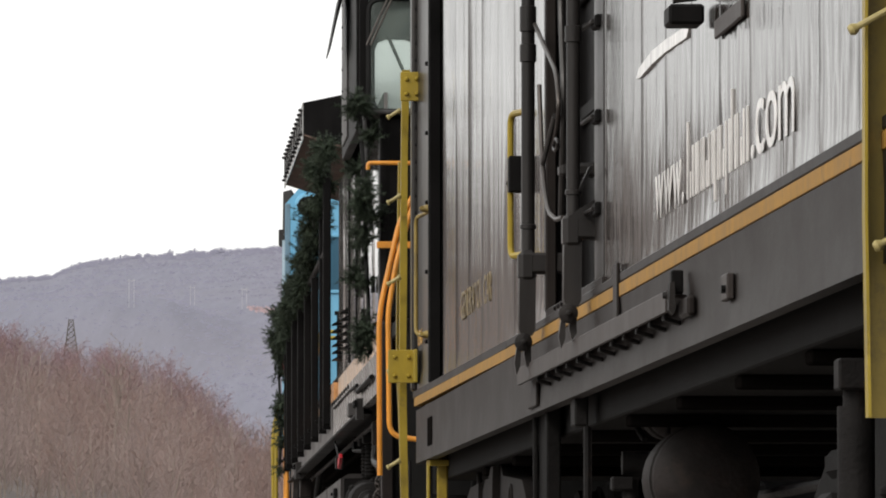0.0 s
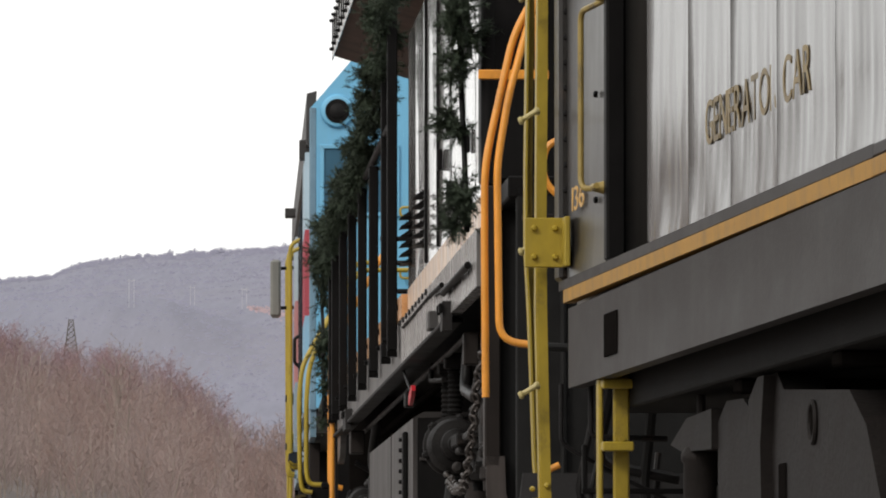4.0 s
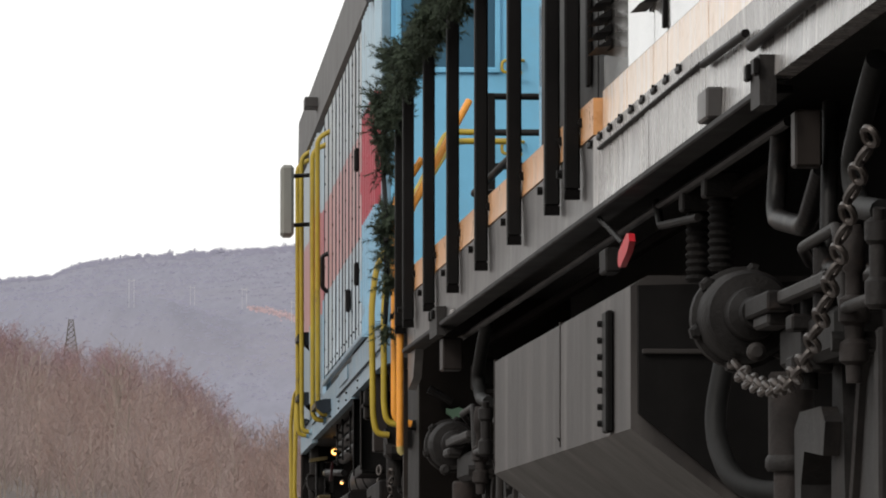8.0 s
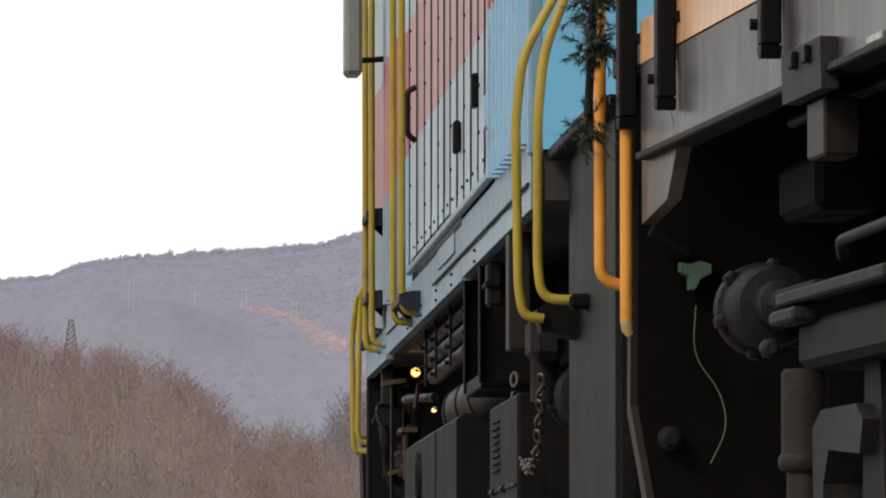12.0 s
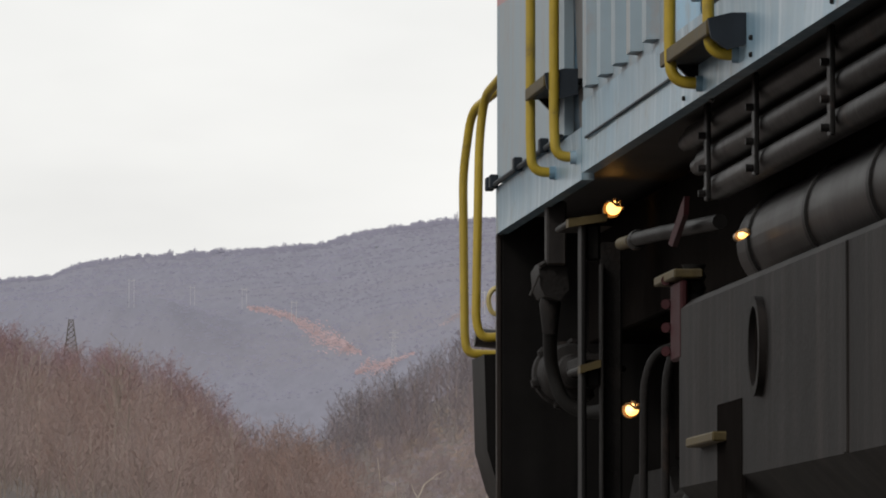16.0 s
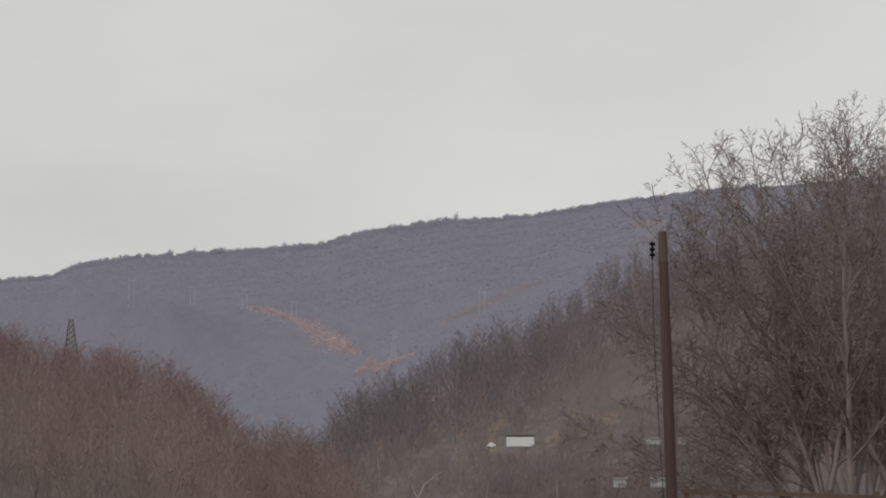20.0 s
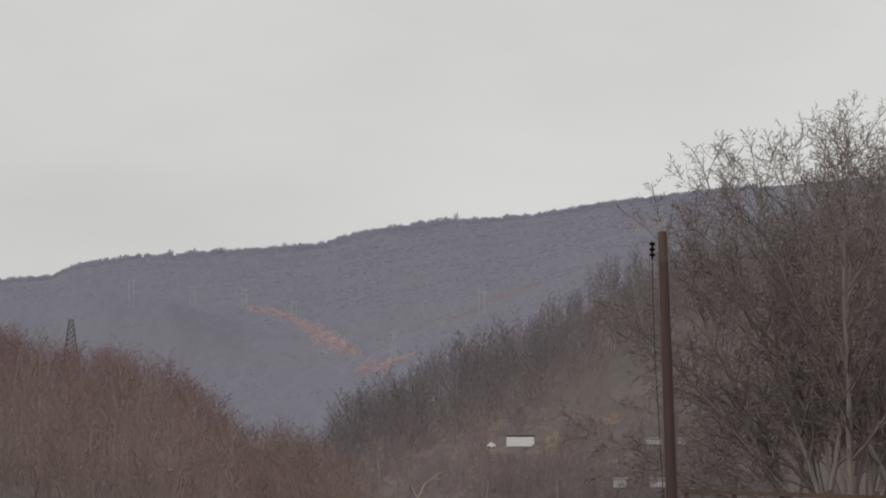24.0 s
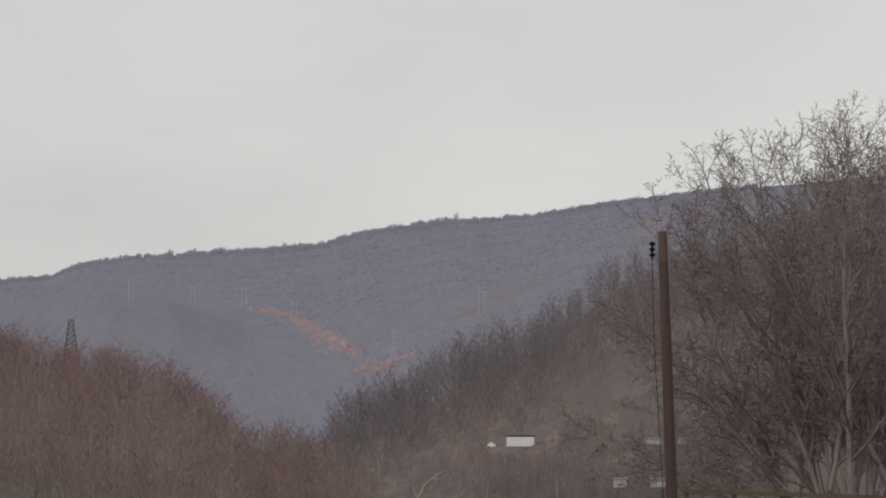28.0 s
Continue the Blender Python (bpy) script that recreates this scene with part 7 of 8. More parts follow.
# ---------------------------------------------------------------- trees
def shoot(segs, rng, p, d, length, r, level, plan, bend, low=0.22, taper=0.75):
    """One limb that curves upwards and carries side limbs. plan: per level (steps, side limbs, angle, length ratio, thinnest)."""
    steps, kids, angle, ratio, thin = plan[level]
    path = [p]
    dirs = [d]
    for k in range(steps):
        wander = 0.05 if level == 0 else 0.08
        d = (d + Vector((rng.gauss(0, wander), rng.gauss(0, wander), bend + rng.gauss(0, 0.04)))).normalized()
        path.append(path[-1] + d * length / steps)
        dirs.append(d)
        r0, r1 = [max(thin, r * (1 - (0.94 if level == 0 else 0.8) * q / steps)) for q in (k, k + 1)]
        segs.append((path[-2], path[-1], r0, r1, level))
    if level + 1 >= len(plan):
        return
    turn = rng.uniform(0, 6.283)
    for k in range(kids):
        t = low + (1 - low) * (k + rng.random()) / kids if level == 0 else 0.12 + 0.88 * (k + rng.random()) / kids
        q = min(steps - 1, int(t * steps))
        at = path[q].lerp(path[q + 1], t * steps - q)
        a = dirs[q + 1]
        turn += 2.4 + rng.gauss(0, 0.4)
        s = a.orthogonal().normalized()
        s = s * math.cos(turn) + a.cross(s) * math.sin(turn)
        w = angle * rng.uniform(0.7, 1.3)
        shoot(segs, rng, at, a * math.cos(w) + s * math.sin(w), length * ratio * (1.15 - taper * t) * rng.uniform(0.7, 1.25),
              max(plan[level + 1][4], r * (1 - 0.8 * t) * 0.5), level + 1, plan, bend, low, taper)


def wood_tree(rng, height, thin, kids=20, crown=0.42, low=0.1, angle=0.5, side=(7, 4), bend=0.035):
    """A slender leafless tree with an upswept, rounded crown."""
    segs = []
    plan = [(6, kids, angle, crown, thin * 1.6), (3, side[0], angle * 0.9, 0.42, thin), (2, side[1], angle * 0.85, 0.55, thin * 0.8), (1, 0, 0.4, 0, thin * 0.6)]
    shoot(segs, rng, Vector((0, 0, -0.4)), Vector((rng.gauss(0, 0.04), rng.gauss(0, 0.04), 1)).normalized(), height * 0.9, height * 0.008, 0, plan, bend, low)
    top = max(q.z for _, q, _, _, _ in segs)
    return [(p * (height / top), q * (height / top), a, b, l) for p, q, a, b, l in segs]


def limb_arrays(segs, flat_below, rng):
    """Numpy vertices and faces: thick limbs three-sided, the finest twigs as flat slivers."""
    vs, fs = [], []
    for p, q, r0, r1, level in segs:
        d = (q - p)
        if d.length < 1e-6:
            continue
        d.normalize()
        a = d.orthogonal().normalized()
        b = d.cross(a)
        t = rng.uniform(0, 6.283)
        a, b = a * math.cos(t) + b * math.sin(t), b * math.cos(t) - a * math.sin(t)
        o = len(vs)
        if r0 < flat_below:
            vs += [p - a * r0, p + a * r0, q + a * r1, q - a * r1]
            fs.append((o, o + 1, o + 2, o + 3))
        else:
            for c, r in ((p, r0), (q, r1)):
                for k in range(4):
                    u = k * math.pi / 2
                    vs.append(c + (a * math.cos(u) + b * math.sin(u)) * r)
            for k in range(4):
                fs.append((o + k, o + (k + 1) % 4, o + 4 + (k + 1) % 4, o + 4 + k))
    return np.array([tuple(v) for v in vs], dtype=np.float32), np.array(fs, dtype=np.int64)


def mesh_from_arrays(name, v, f, mats, index=None):
    me = bpy.data.meshes.new(name)
    me.vertices.add(len(v))
    me.vertices.foreach_set("co", np.ascontiguousarray(v, dtype=np.float32).ravel())
    me.loops.add(len(f) * 4)
    me.loops.foreach_set("vertex_index", f.astype(np.int32).ravel())
    me.polygons.add(len(f))
    me.polygons.foreach_set("loop_start", np.arange(0, len(f) * 4, 4, dtype=np.int32))
    for m in mats:
        me.materials.append(m)
    if index is not None:
        me.polygons.foreach_set("material_index", index.astype(np.int32))
    me.update(calc_edges=True)
    return me


def scatter(templates, places):
    """places: (template, position, scale, turn). Returns joined arrays."""
    V, F, o = [], [], 0
    for k, p, s, a in places:
        v, f = templates[k]
        c, n = math.cos(a), math.sin(a)
        q = np.empty_like(v)
        q[:, 0] = (v[:, 0] * c - v[:, 1] * n) * s + p[0]
        q[:, 1] = (v[:, 0] * n + v[:, 1] * c) * s + p[1]
        q[:, 2] = v[:, 2] * s + p[2]
        V.append(q)
        F.append(f + o)
        o += len(v)
    return np.concatenate(V), np.concatenate(F)


def crowns(name, places, mats, label, blades=7):
    """Far leafless crowns or grass tufts: each a loose upright fan of narrow blades. places: (foot, height, half width, material)."""
    rng = random.Random(len(places))
    vs, index = np.empty((len(places) * blades, 4, 3)), []
    n = 0
    for p, h, w, m in places:
        for k in range(blades):
            t = (k + rng.uniform(0.1, 0.9)) / blades * 2 - 1
            top = h * (1 - 0.42 * t * t) * rng.uniform(0.8, 1.08)
            d, b = rng.uniform(-0.6, 0.6) * w, w / blades * rng.uniform(0.55, 1.25)
            x0, x1 = p.x + t * w * 0.55, p.x + t * w
            vs[n] = [(x0 - b, p.y + d, p.z - 0.1 * h), (x0 + b, p.y + d, p.z - 0.1 * h), (x1 + b * 0.55, p.y + d + 0.45 * h, p.z + top), (x1 - b * 0.55, p.y + d + 0.45 * h, p.z + top * 0.96)]
            index.append(m)
            n += 1
    me = mesh_from_arrays(name, vs.reshape(-1, 3), np.arange(4 * n).reshape(n, 4), mats, np.array(index))
    return tagged(new(name, me), label, "woodland", kind="stuff")


# cut lanes on the hill: bearing, height in the view, half width
LANES = [("rust-coloured cleared strip on the wooded hill", 1.0, ((436, 545, 3), (480, 551, 5), (520, 564, 6), (545, 582, 14), (572, 596, 19), (605, 610, 12), (640, 626, 3))),
         ("rust-coloured cleared strip on the wooded hill", 0.95, ((628, 660, 3), (648, 651, 11), (678, 648, 10), (704, 637, 4), (736, 624, 3))),
         ("thinly regrown cleared strip on the wooded hill", 0.45, ((778, 576, 4), (815, 556, 6), (850, 541, 6), (890, 524, 8), (930, 508, 6), (962, 499, 3))),
         ("thinly regrown cleared strip on the wooded hill", 0.6, ((1118, 402, 4), (1150, 396, 9), (1180, 392, 5)))]


def in_lane(px, y):
    for _, _, pts in LANES:
        if pts[0][0] < px < pts[-1][0]:
            c = np.interp(px, [p[0] for p in pts], [p[1] for p in pts])
            half = np.interp(px, [p[0] for p in pts], [p[2] for p in pts])
            if -1.1 * half < y - c < 1.1 * half + 11:
                return True
    return False


def make_hill_woods():
    """Leafless woodland on the far hill, haze put into its tones: paler for the lit spur, darker behind and along the
    skyline.
    """
    rng = random.Random(77)
    places = []
    while len(places) < 10500:
        px, r = rng.uniform(-60, 1290), rng.uniform(2450, 4150)
        p = land(px, r)
        y = 1162.4 - (p.z - EYE_Z) / r * LENS
        if in_lane(px, y):
            continue
        stand = noise.noise((px * 0.008, r * 0.003, 4.0)) + 0.5 * noise.noise((px * 0.03, r * 0.008, 9.0))
        m = 1 if stand > 0.22 else 2 if stand < -0.3 else 0
        if r > 3150 and px > 480 and stand > -0.45:
            m = 1
        # the spur's stronger light is given by the paler tone
        if px < 600 and r < 3080:
            m = 2 if stand < 0.25 else 0
        if rng.random() < 0.003 and px > 500:
            m = 3
        q = r / 4200
        places.append((p, rng.uniform(0.5, 1.1) * q, rng.uniform(0.8, 1.6) * q, m))
    crowns("hill_woodland", places, [M_HILLTREE, M_HILLDARK, M_HILLPALE, M_CONIFER], "leafless wood on the far hill, haze put into its grey-violet", 5)
    places = []
    for k in range(900):
        px = -80 + 1420 * (k + rng.random()) / 900
        p = land(px, rng.uniform(4120, 4230))
        swell = 0.75 + 0.6 * noise.noise((px * 0.045, 2.0, 1.0))
        places.append((p, rng.uniform(1.6, 3.2) * swell + 0.5, rng.uniform(1.2, 2.6), 0))
    p = land(808, 4190)
    places.append((p, 5.4, 1.9, 0))
    crowns("skyline_woodland", places, [M_HILLTREE], "leafless trees along the hill's skyline, haze put into their grey-violet", 9)


def make_woods():
    rng = random.Random(21)

    def template(height, thin, kids, crown, flat, low=0.1, angle=0.5, side=(7, 4)):
        segs = wood_tree(rng, height, thin, kids, crown, low, angle, side)
        v, f = limb_arrays(segs, flat, rng)
        return v, f, np.array([0 if s[4] == 0 else 1 for s in segs if (s[1] - s[0]).length >= 1e-6 for _ in range(1 if s[2] < flat else 4)])

    near = [template(10.0, 0.0088, 34, 0.38, 0.05, 0.15, 0.78, (7, 5)) for _ in range(7)]
    slim = [template(10.0, 0.0088, 28, 0.31, 0.05, 0.15, 0.74, (7, 5)) for _ in range(5)]
    pale = [template(10.0, 0.015, 8, 0.30, 0.05, 0.3, 0.8, (3, 0)) for _ in range(5)]
    forked = [template(10.0, 0.014, 11, 0.46, 0.05, 0.35, 0.62, (5, 2)) for _ in range(4)]
    bushes = []
    for _ in range(6):
        segs = []
        for k in range(7):
            lean = Vector((rng.gauss(0, 0.24), rng.gauss(0, 0.24), 1)).normalized()
            shoot(segs, rng, Vector((rng.gauss(0, 0.45), rng.gauss(0, 0.45), -0.3)), lean, rng.uniform(2.4, 3.8), 0.022, 0,
                  [(4, 8, 0.45, 0.42, 0.014), (2, 4, 0.5, 0.5, 0.010), (1, 0, 0.4, 0, 0.008)], 0.05, 0.06)
        v, f = limb_arrays(segs, 0.05, rng)
        bushes.append((v, f, np.array([0 if s[4] == 0 else 1 for s in segs if (s[1] - s[0]).length >= 1e-6])))
    far = [template(11.0, 0.024, 20, 0.36, 0.09, 0.16, 0.66, (6, 3)) for _ in range(6)]
    shrubs = [template(11.0, 0.026, 14, 0.42, 0.09, 0.1, 0.55, (4, 3)) for _ in range(5)]

    def wood(name, temps, n, px0, px1, r0, r1, s0, s1, mats, label, tall=lambda px: 1.0):
        places = []
        while len(places) < n:
            px, r = px0 + (px1 - px0) * (len(places) + rng.uniform(-1, 2)) / n, rng.uniform(r0, r1)
            places.append((rng.randrange(len(temps)), land(px, r), rng.uniform(s0, s1) * tall(px), rng.uniform(0, 6.283)))
        v, f = scatter([t[:2] for t in temps], places)
        # stems take the first tone; every tree picks one of the others for its twigs
        index = np.concatenate([temps[k][2] * rng.randrange(1, len(mats)) for k, _, _, _ in places])
        tagged(new(name, mesh_from_arrays(name, v, f, mats, index)), label, "woodland", kind="stuff")

    wood("red_woodland", near + slim, 215, -130, 430, 600, 680, 0.90, 1.02, [M_WOOD_RED, M_WOOD_RED, M_WOOD_MAROON, M_WOOD_MAROON, M_WOOD_UMBER], "reddish brown leafless young woodland on a knoll")
    wood("brown_woodland", slim + near, 120, -130, 540, 480, 600, 0.66, 0.86, [M_WOOD_STEM, M_WOOD_RUST, M_WOOD_RUST, M_WOOD_UMBER, M_WOOD_TAN], "rusty brown leafless trees below the knoll")
    wood("tan_woodland", near + slim, 80, -130, 700, 370, 480, 0.55, 0.82, [M_WOOD_STEM, M_WOOD_TAN, M_WOOD_UMBER, M_WOOD_RUST], "tan leafless saplings at the foot of the knoll")
    wood("rusty_woodland", slim + near, 34, 462, 618, 440, 500, 0.80, 0.98, [M_WOOD_STEM, M_WOOD_ORANGE, M_WOOD_RUST], "orange-brown leafless thicket in the valley")
    wood("pale_stems", pale, 12, -60, 430, 500, 590, 0.70, 0.9, [M_BIRCH, M_WOOD_STEM], "few pale-barked leafless birches")
    wood("pale_trees", forked, 6, 20, 380, 440, 470, 0.84, 1.0, [M_WOOD_STEM, M_WOOD_STEM], "pale-barked leafless trees that stand before the knoll")
    wood("valley_stems", pale, 16, 600, 1050, 430, 560, 0.65, 0.95, [M_BIRCH, M_WOOD_STEM], "few pale-barked leafless saplings on the valley floor")
    wood("thicket", bushes, 240, -130, 600, 400, 580, 0.7, 1.25, [M_WOOD_STEM, M_WOOD_TAN], "low brown leafless thicket under the trees")
    places = []
    while len(places) < 400:
        px, y = rng.uniform(540, 1300) if len(places) < 300 else rng.uniform(850, 1000), rng.uniform(772, 905)
        p, r = seen_at(px, y, 420)
        most = (y - 796) * r / LENS / 3.6 if 855 < px < 995 else 9
        if r < 1500 and most > 0.15:
            places.append((rng.randrange(len(bushes)), p, min(most, rng.uniform(0.6, 1.2)), rng.uniform(0, 6.283)))
    v, f = scatter([t[:2] for t in bushes], places)
    index = np.concatenate([bushes[k][2] for k, _, _, _ in places])
    tagged(new("brushwood", mesh_from_arrays("brushwood", v, f, [M_WOOD_STEM, M_WOOD_DUN], index)), "low dun brushwood on the valley floor", "woodland", kind="stuff")
    places = []
    while len(places) < 240:
        px, y = rng.uniform(420, 1700), rng.uniform(715, 905)
        if abs(px - 925) < 75 and y > 770:
            continue
        p, r = seen_at(px, y, 760)
        if r < 1700:
            places.append((rng.randrange(len(shrubs)), p, rng.uniform(0.22, 0.50), rng.uniform(0, 6.283)))
    v, f = scatter([t[:2] for t in shrubs], places)
    index = np.concatenate([shrubs[k][2] for k, _, _, _ in places])
    tagged(new("scrub", mesh_from_arrays("scrub", v, f, [M_WOOD_STEM, M_WOOD_DUN], index)), "brown leafless scrub on the valley side", "woodland", kind="stuff")
    wood("slope_woodland", far, 470, 590, 1500, 1150, 1640, 0.70, 1.15, [M_WOOD_STEM, M_WOOD_ASH, M_WOOD_DUN, M_WOOD_GREY, M_WOOD_ASH], "grey leafless wood on the far slope", lambda px: 1.0 if px < 980 else 0.78)
    wood("hillside_woodland", shrubs, 330, 800, 1300, 1040, 1480, 0.42, 0.72, [M_WOOD_STEM, M_WOOD_ASH, M_WOOD_DUN, M_WOOD_UMBER], "low grey leafless trees above the trailer")
    wood("valley_woodland", far, 90, 420, 760, 1150, 1500, 0.6, 0.95, [M_WOOD_STEM, M_WOOD_GREY, M_WOOD_ASH], "grey leafless trees in the valley")
    # dry grass and low scrub on the open slope round the trailer
    places = []
    while len(places) < 1500:
        px, y = rng.uniform(660, 1120), rng.uniform(728, 884)
        p, r = seen_at(px, y, 520)
        if r > 1700:
            continue
        near_trailer = 880 < px < 962 and 771 < y < 800
        stand = noise.noise((px * 0.02, y * 0.05, 2.0))
        m = 0 if stand > 0.12 and y < 830 else 1 if rng.random() < 0.7 else 2
        places.append((p, rng.uniform(0.25, 0.7) * (0.4 if near_trailer else 1.0) * r / 1000, rng.uniform(0.3, 0.8) * r / 1000, m))
    crowns("dry_grass", places, [M_STRAW, M_DRYBROWN, M_WOOD_GREY], "tufts of dry grass and low scrub on the valley side")


def make_tree(name, at, stems, seed, label):
    """A broad leafless tree; stems: lean in degrees, reach, radius. Straight twigs with short spurs."""
    rng = random.Random(seed)
    segs, groups = [], []
    for lean, reach, rad in stems:
        a = radians(lean)
        plan = [(9, int(reach * 2.5), 0.60, 0.25, 0.013), (5, 11, 0.80, 0.34, 0.0092), (3, 7, 1.0, 0.34, 0.0072), (1, 0, 0.6, 0, 0.0056)]
        d = Vector((math.sin(a * 0.9), rng.gauss(0, 0.12), math.cos(a * 0.9))).normalized()
        n = len(segs)
        shoot(segs, rng, Vector((rng.gauss(0, 0.5), rng.gauss(0, 0.4), -0.3)), d, reach * 0.935, rad, 0, plan, -0.003 * abs(lean) / 10, 0.2, 0.5)
        groups.append([s for s in segs[n:] if s[4] == 0])
    tree = tagged(new(name), label, "tree", "bare trees by the pole")
    tree.location = at
    for some in groups:
        v, f = limb_arrays(some, 0.011, rng)
        ob = new("stem", mesh_from_arrays("stem", v, f, [M_BARK]))
        ob.parent = tree
    v, f = limb_arrays([s for s in segs if s[4] > 0], 0.011, rng)
    ob = new("crown", mesh_from_arrays("crown", v, f, [M_TWIG]))
    ob.parent = tree
    return tree


def make_right_side():
    broad = [(-74, 6.6, 0.045), (-68, 7.0, 0.05), (-63, 6.2, 0.05), (-55, 8.0, 0.055), (-47, 7.6, 0.07), (-40, 7.6, 0.07), (-34, 8.9, 0.09), (-30, 8.0, 0.07), (-26, 9.8, 0.10), (-21, 10.2, 0.09),
             (-17, 9.2, 0.08), (-13, 10.0, 0.10), (-9, 9.7, 0.09), (-4, 9.4, 0.10), (1, 9.9, 0.11), (5, 9.5, 0.09), (10, 9.7, 0.10), (17, 9.4, 0.09), (25, 9.0, 0.08)]
    upright = [(-20, 8.6, 0.07), (-12, 9.4, 0.08), (-6, 9.8, 0.09), (0, 9.6, 0.10), (6, 9.7, 0.09), (12, 9.0, 0.08)]
    upright = [(a, b * 0.96, c) for a, b, c in upright]
    behind = [(-32, 7.2, 0.06), (-24, 8.4, 0.06), (-16, 9.0, 0.07), (-9, 9.5, 0.08), (-2, 9.6, 0.08), (6, 9.4, 0.08), (14, 9.2, 0.07), (22, 8.4, 0.06)]
    behind = [(a, b * 1.17, c) for a, b, c in behind]
    for px, r, stems, seed in ((1490, 178, broad, 3), (1610, 184, upright, 11), (1440, 198, behind[3:], 31), (1530, 196, behind[1:], 23)):
        p = land(px, r)
        make_tree("bare_tree", (p.x, p.y, p.z), stems, seed, "large leafless tree with many grey-brown stems")
    # utility pole, slightly leaning
    b, t = land(1191, 150), land(1173, 150)
    foot, head = Vector((b.x, b.y, 2.6)), Vector((t.x, t.y, 8.56))
    pole = tagged(new("utility_pole"), "reddish brown leaning wooden utility pole", "pole")
    pole.location = foot
    d = head - foot
    part("pole_shaft", Geo().tube([(0, 0, 0), d * 0.5, d * 0.9], [0.116, 0.108, 0.094], 14), M_POLE, pole)
    part("pole_head", Geo().tube([d * 0.9, d * 0.97, d], [0.093, 0.090, 0.084], 14), M_POLETOP, pole, "grey weathered pole head")
    rack = part("insulator_rack", Geo().box(d.x - 0.22, d.x - 0.18, -0.03, 0.03, d.z - 0.55, d.z - 0.2), M_BLACK, pole)
    for z in (0.25, 0.36, 0.47):
        part("insulator", Geo().lathe((d.x - 0.2, 0, d.z - z - 0.03), (0, 0, 1), [(0, 0.03), (0.02, 0.06), (0.05, 0.06), (0.07, 0.03)], 12), M_BLACK, rack)
    part("ground_wire", Geo().tube([(d.x - 0.21, -0.15, d.z - 0.5), (d.x * 0.8 - 0.20, -0.15, d.z * 0.6), (-0.17, -0.15, 0.3)], 0.007, 6), M_RUBBER, pole)
    # low fence and pale things in the grass behind the pole
    f0 = land(1215, 160)
    fence = tagged(new("timber_fence"), "weathered timber fence behind the pole", "fence")
    fence.location = (f0.x, f0.y, 0)
    for k in range(5):
        part("post", Geo().box(1.0 * k - 0.05, 1.0 * k + 0.05, -0.05, 0.05, 2.9, 3.78 - 0.03 * k), M_POLETOP, fence)
    part("rail", Geo().prism([(-0.1, 3.62), (4.1, 3.48), (4.1, 3.57), (-0.1, 3.71)], "y", -0.09, -0.05), M_POLETOP, fence)


def lattice(name, px, r, h, w, label, mat, knee=0.0, base=None):
    p = land(px, r)
    base = p.z if base is None else base
    t = tagged(new(name), label, "tower")
    t.location = (p.x, p.y, base)
    n = 7

    def wide(z):
        return w * (1 - 0.7 * max(0, z - knee) / (h - knee))
    for sx, sy in ((-1, -1), (1, -1), (1, 1), (-1, 1)):
        part("leg", Geo().tube([(sx * w, sy * w, 0), (sx * w, sy * w, knee), (sx * wide(h), sy * wide(h), h)], max(w * 0.075, 0.055), 4), mat, t)
    for k in range(n):
        z0, z1 = knee + (h - knee) * k / n, knee + (h - knee) * (k + 1) / n
        a, b = wide(z0), wide(z1)
        part("brace", Geo().tube([(-a, -a, z0), (b, -b, z1)], w * 0.05, 4).tube([(a, -a, z0), (-b, -b, z1)], w * 0.05, 4).tube([(-b, -b, z1), (b, -b, z1)], w * 0.05, 4), mat, t)
        part("brace", Geo().tube([(-a, -a, z0), (-b, b, z1)], w * 0.05, 4).tube([(a, -a, z0), (b, b, z1)], w * 0.05, 4).tube([(-a, a, z0), (b, b, z1)], w * 0.05, 4), mat, t)
    return t


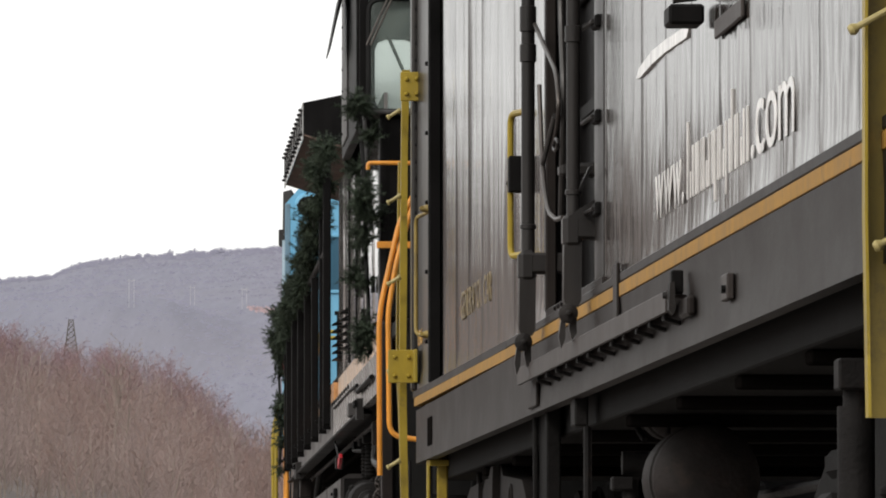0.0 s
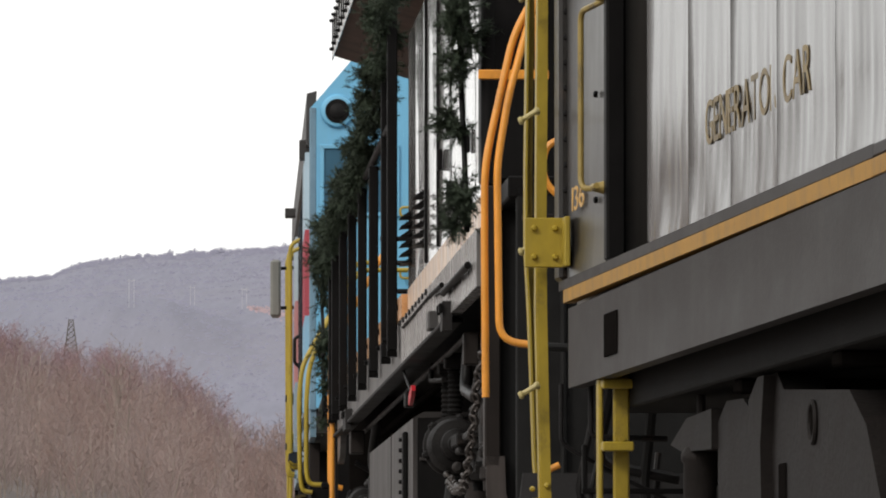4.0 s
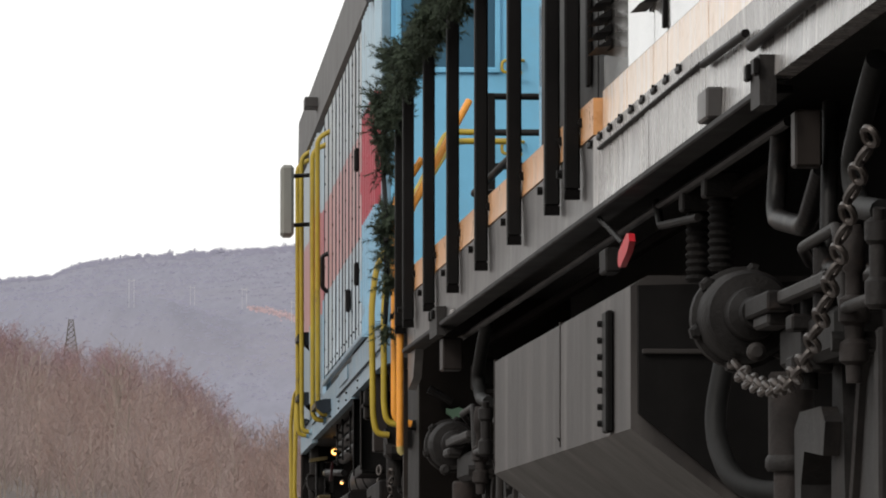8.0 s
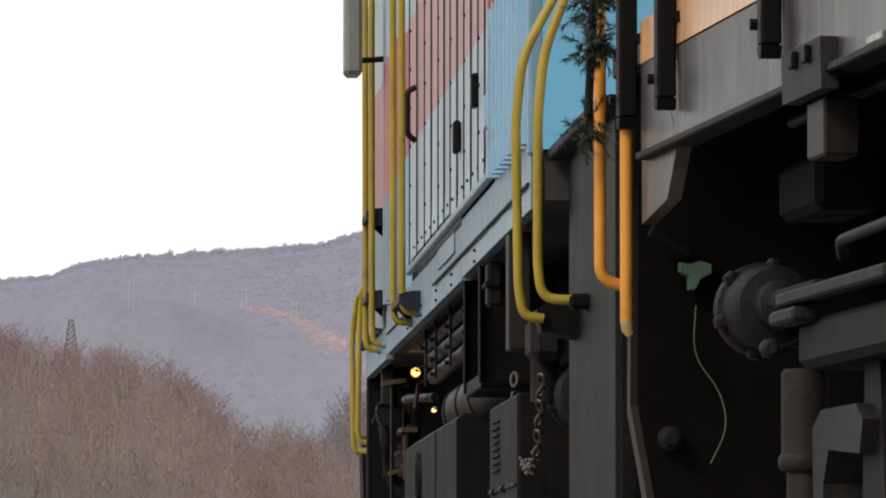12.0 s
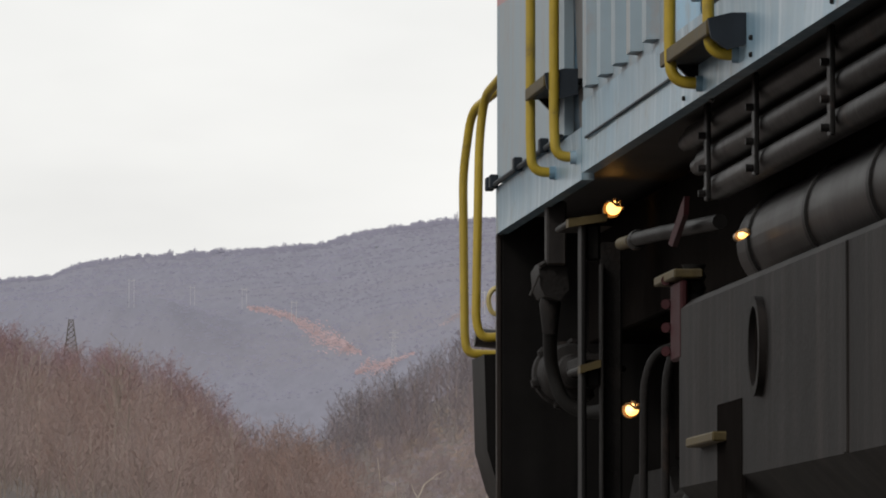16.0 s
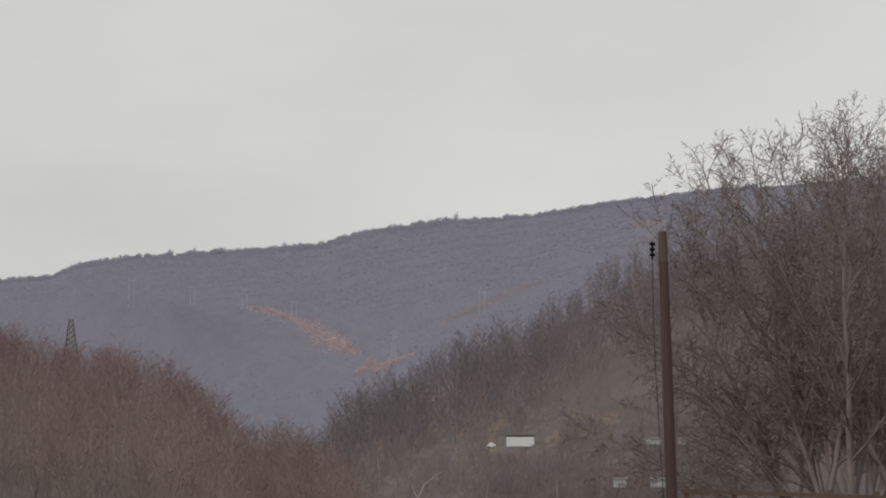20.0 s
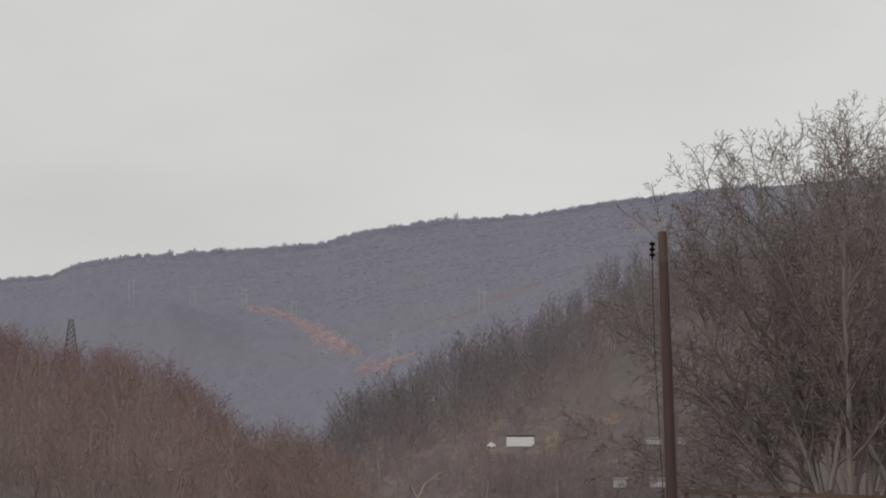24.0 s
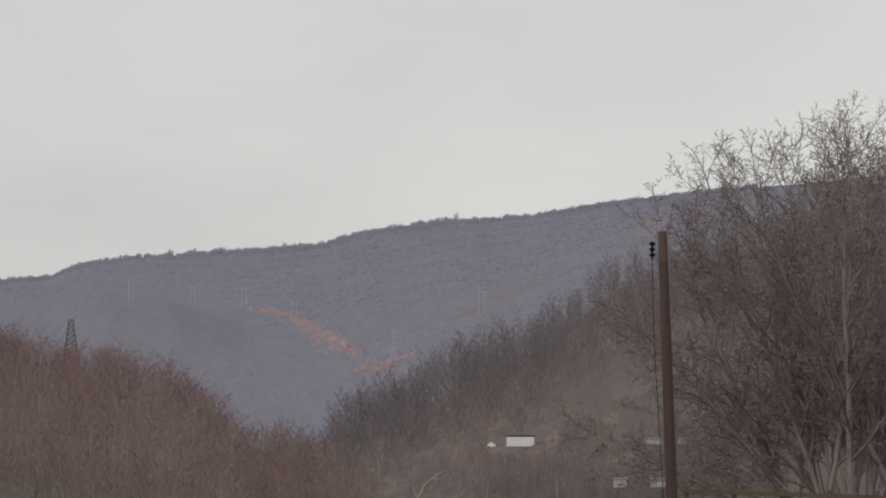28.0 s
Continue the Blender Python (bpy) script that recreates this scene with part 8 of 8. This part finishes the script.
def make_distance():
    lattice("derrick", 125, 720, 14.0, 0.62, "dark lattice derrick above the trees", M_RUSTLATTICE, knee=10.6, base=17.95)
    p, r = seen_at(697, 640, 1900)
    py = lattice("power_pylon", 697, r - 30, 9.0, 0.9, "pale lattice power pylon on the hillside", M_LATTICE, base=p.z)
    for z in (6.6, 8.1):
        part("cross_arm", Geo().box(-1.5, 1.5, -0.12, 0.12, z, z + 0.22), M_LATTICE, py)
    for px, y in ((232, 526), (340, 534), (432, 538), (520, 562), (853, 548)):
        p, r = seen_at(px, y, 1900)
        p = land(px, r - 60) + Vector((0, 0, p.z - land(px, r - 60).z - 1.0))
        t = tagged(new("pole_frame"), "distant pale power line frame on the hill", "pole", "power line frames")
        t.location = p
        for dx in (-1.6, 1.6):
            part("pole", Geo().cyl((dx * 0.6, 0, -6), (dx * 0.6, 0, 5.0), 0.11, 6), M_LATTICE, t)
        part("cross_arm", Geo().box(-1.5, 1.5, -0.1, 0.1, 4.2, 4.42), M_LATTICE, t)
    # cut clearings on the hill: ragged patches of dead growth that lie on the slope
    rng = random.Random(8)
    eye = Vector((0, 0, EYE_Z))
    for label, share, pts in LANES:
        g = Geo()
        xs = [p[0] for p in pts]
        count = int(sum((b[0] - a[0]) * (a[2] + b[2]) for a, b in zip(pts, pts[1:])) * 0.30 * share)
        while count:
            px = rng.uniform(xs[0], xs[-1])
            half = float(np.interp(px, xs, [p[2] for p in pts]))
            if rng.random() > half / 10:
                continue
            y = float(np.interp(px, xs, [p[1] for p in pts])) + rng.gauss(0, 0.62) * half
            w, h = rng.uniform(0.8, 3.0), rng.uniform(0.5, 1.6)
            ring = []
            for k in range(6):
                t = k * math.pi / 3
                p, _ = seen_at(px + w * math.cos(t) * rng.uniform(0.6, 1.2), y + h * math.sin(t) * rng.uniform(0.6, 1.2) + w * 0.3 * math.cos(t), 1900)
                d = p - eye
                ring.append(eye + d * (1 - 2.0 / d.length))
            g.add(ring, [tuple(range(6))])
            count -= 1
        tagged(new("cut_clearing", mesh_from("cut_clearing", g, M_CLEAR if share > 0.7 else M_CLEARFAINT, False)), label, "clearing", kind="structure")
    # white trailer and parked cars on the slope
    p, far = seen_at(921, 800)
    z = p.z + 0.7
    tr = tagged(new("white_trailer"), "long white trailer parked on the slope", "trailer")
    tr.location = (p.x, p.y, z)
    part("body", Geo().box(-1.85, 1.85, -1.2, 1.2, -0.1, 1.25, 0.05), M_TRAILER, tr)
    for k in range(5):
        part("side_rib", Geo().box(-1.55 + 0.76 * k, -1.50 + 0.76 * k, -1.22, -1.2, -0.1, 1.2), M_TRAILER, tr)
    part("roof", Geo().box(-1.9, 1.9, -1.25, 1.25, 1.26, 1.42, 0.04), M_PIPE, tr)
    for px, s in ((870, 0.68), (962, 0.45), (984, 0.45)):
        q = land(px, far)
        car = tagged(new("parked_car"), "small pale parked car on the slope", "car", "parked cars")
        car.location = (q.x, q.y, z + 0.30)
        part("body", Geo().prism([(-0.8 * s, -0.4), (0.8 * s, -0.4), (0.8 * s, -0.08), (0.4 * s, -0.02), (0.2 * s, 0.2), (-0.4 * s, 0.2), (-0.55 * s, -0.03), (-0.8 * s, -0.08)], "y", -0.7, 0.7), M_TRAILER if s > 0.6 else M_BIRCH, car)
        part("wheel", Geo().lathe((-0.5 * s, -0.7, -0.4), (0, -1, 0), [(0, 0.11), (0.05, 0.11)], 12).lathe((0.5 * s, -0.7, -0.4), (0, -1, 0), [(0, 0.11), (0.05, 0.11)], 12), M_RUBBER, car)
    for px, y, r, w in ((1155, 780, 420, 0.45), (1207, 780, 420, 0.2), (1097, 853, 300, 0.25), (1165, 853, 300, 0.3)):
        a = bearing(px)
        zz = EYE_Z + (1162.4 - y) / LENS * r
        sh = tagged(new("pale_shed"), "low white shed in the valley behind the trees", "shed")
        sh.location = (r * math.sin(a), r * math.cos(a), zz)
        part("wall", Geo().box(-w, w, -0.6, 0.6, -0.25, 0.08), M_LATTICE, sh)
        part("roof", Geo().box(-w - 0.05, w + 0.05, -0.65, 0.65, 0.08, 0.13), M_LATTICE, sh)


def make_sapling():
    """A pale forked sapling that stands alone in front of the brushwood."""
    r = 300.0
    a = bearing(735)
    foot = Vector((r * math.sin(a), r * math.cos(a), ground_z(735, r)))
    tree = tagged(new("pale_sapling"), "pale forked leafless sapling in the valley", "tree")
    tree.location = foot
    m = r / LENS
    top = EYE_Z + (1162.4 - 882) * m - foot.z
    part("stem", Geo().tube([(0.3 * m, 0, -0.3), (0, 0.1, top * 0.7), (4 * m, 0, top), (-2 * m, 0, top + 10 * m), (-7 * m, 0, top + 24 * m)], [0.05, 0.042, 0.036, 0.026, 0.012], 7), M_BIRCH, tree)
    part("limb", Geo().tube([(3 * m, 0, top - 4 * m), (10 * m, 0, top + 10 * m), (16 * m, 0.2, top + 24 * m), (28 * m, 0.2, top + 33 * m), (40 * m, 0.2, top + 43 * m), (55 * m, 0.2, top + 49 * m)], [0.034, 0.03, 0.026, 0.024, 0.018, 0.008], 7), M_BIRCH, tree)
    part("limb", Geo().tube([(28 * m, 0.2, top + 33 * m), (44 * m, 0.3, top + 34 * m), (52 * m, 0.3, top + 40 * m)], [0.014, 0.010, 0.006], 6), M_BIRCH, tree)


generator_car = make_generator_car()
hood_loco = make_hood_loco()
cowl_loco = make_cowl_loco()
garlands = make_garlands()
make_woods()
make_hill_woods()
make_right_side()
make_distance()
make_sapling()


def motions():
    """The whole train runs along its track towards and past the camera."""
    times = [0.5 * k for k in range(57)]
    for thing, (offset, base, sway) in [(generator_car, CAR), (hood_loco, LOCO), (cowl_loco, COWL)] + [(g, LOCO) for g in garlands]:
        walk(thing, [(t, on_line(offset, base, sway, t)) for t in times])


motions()
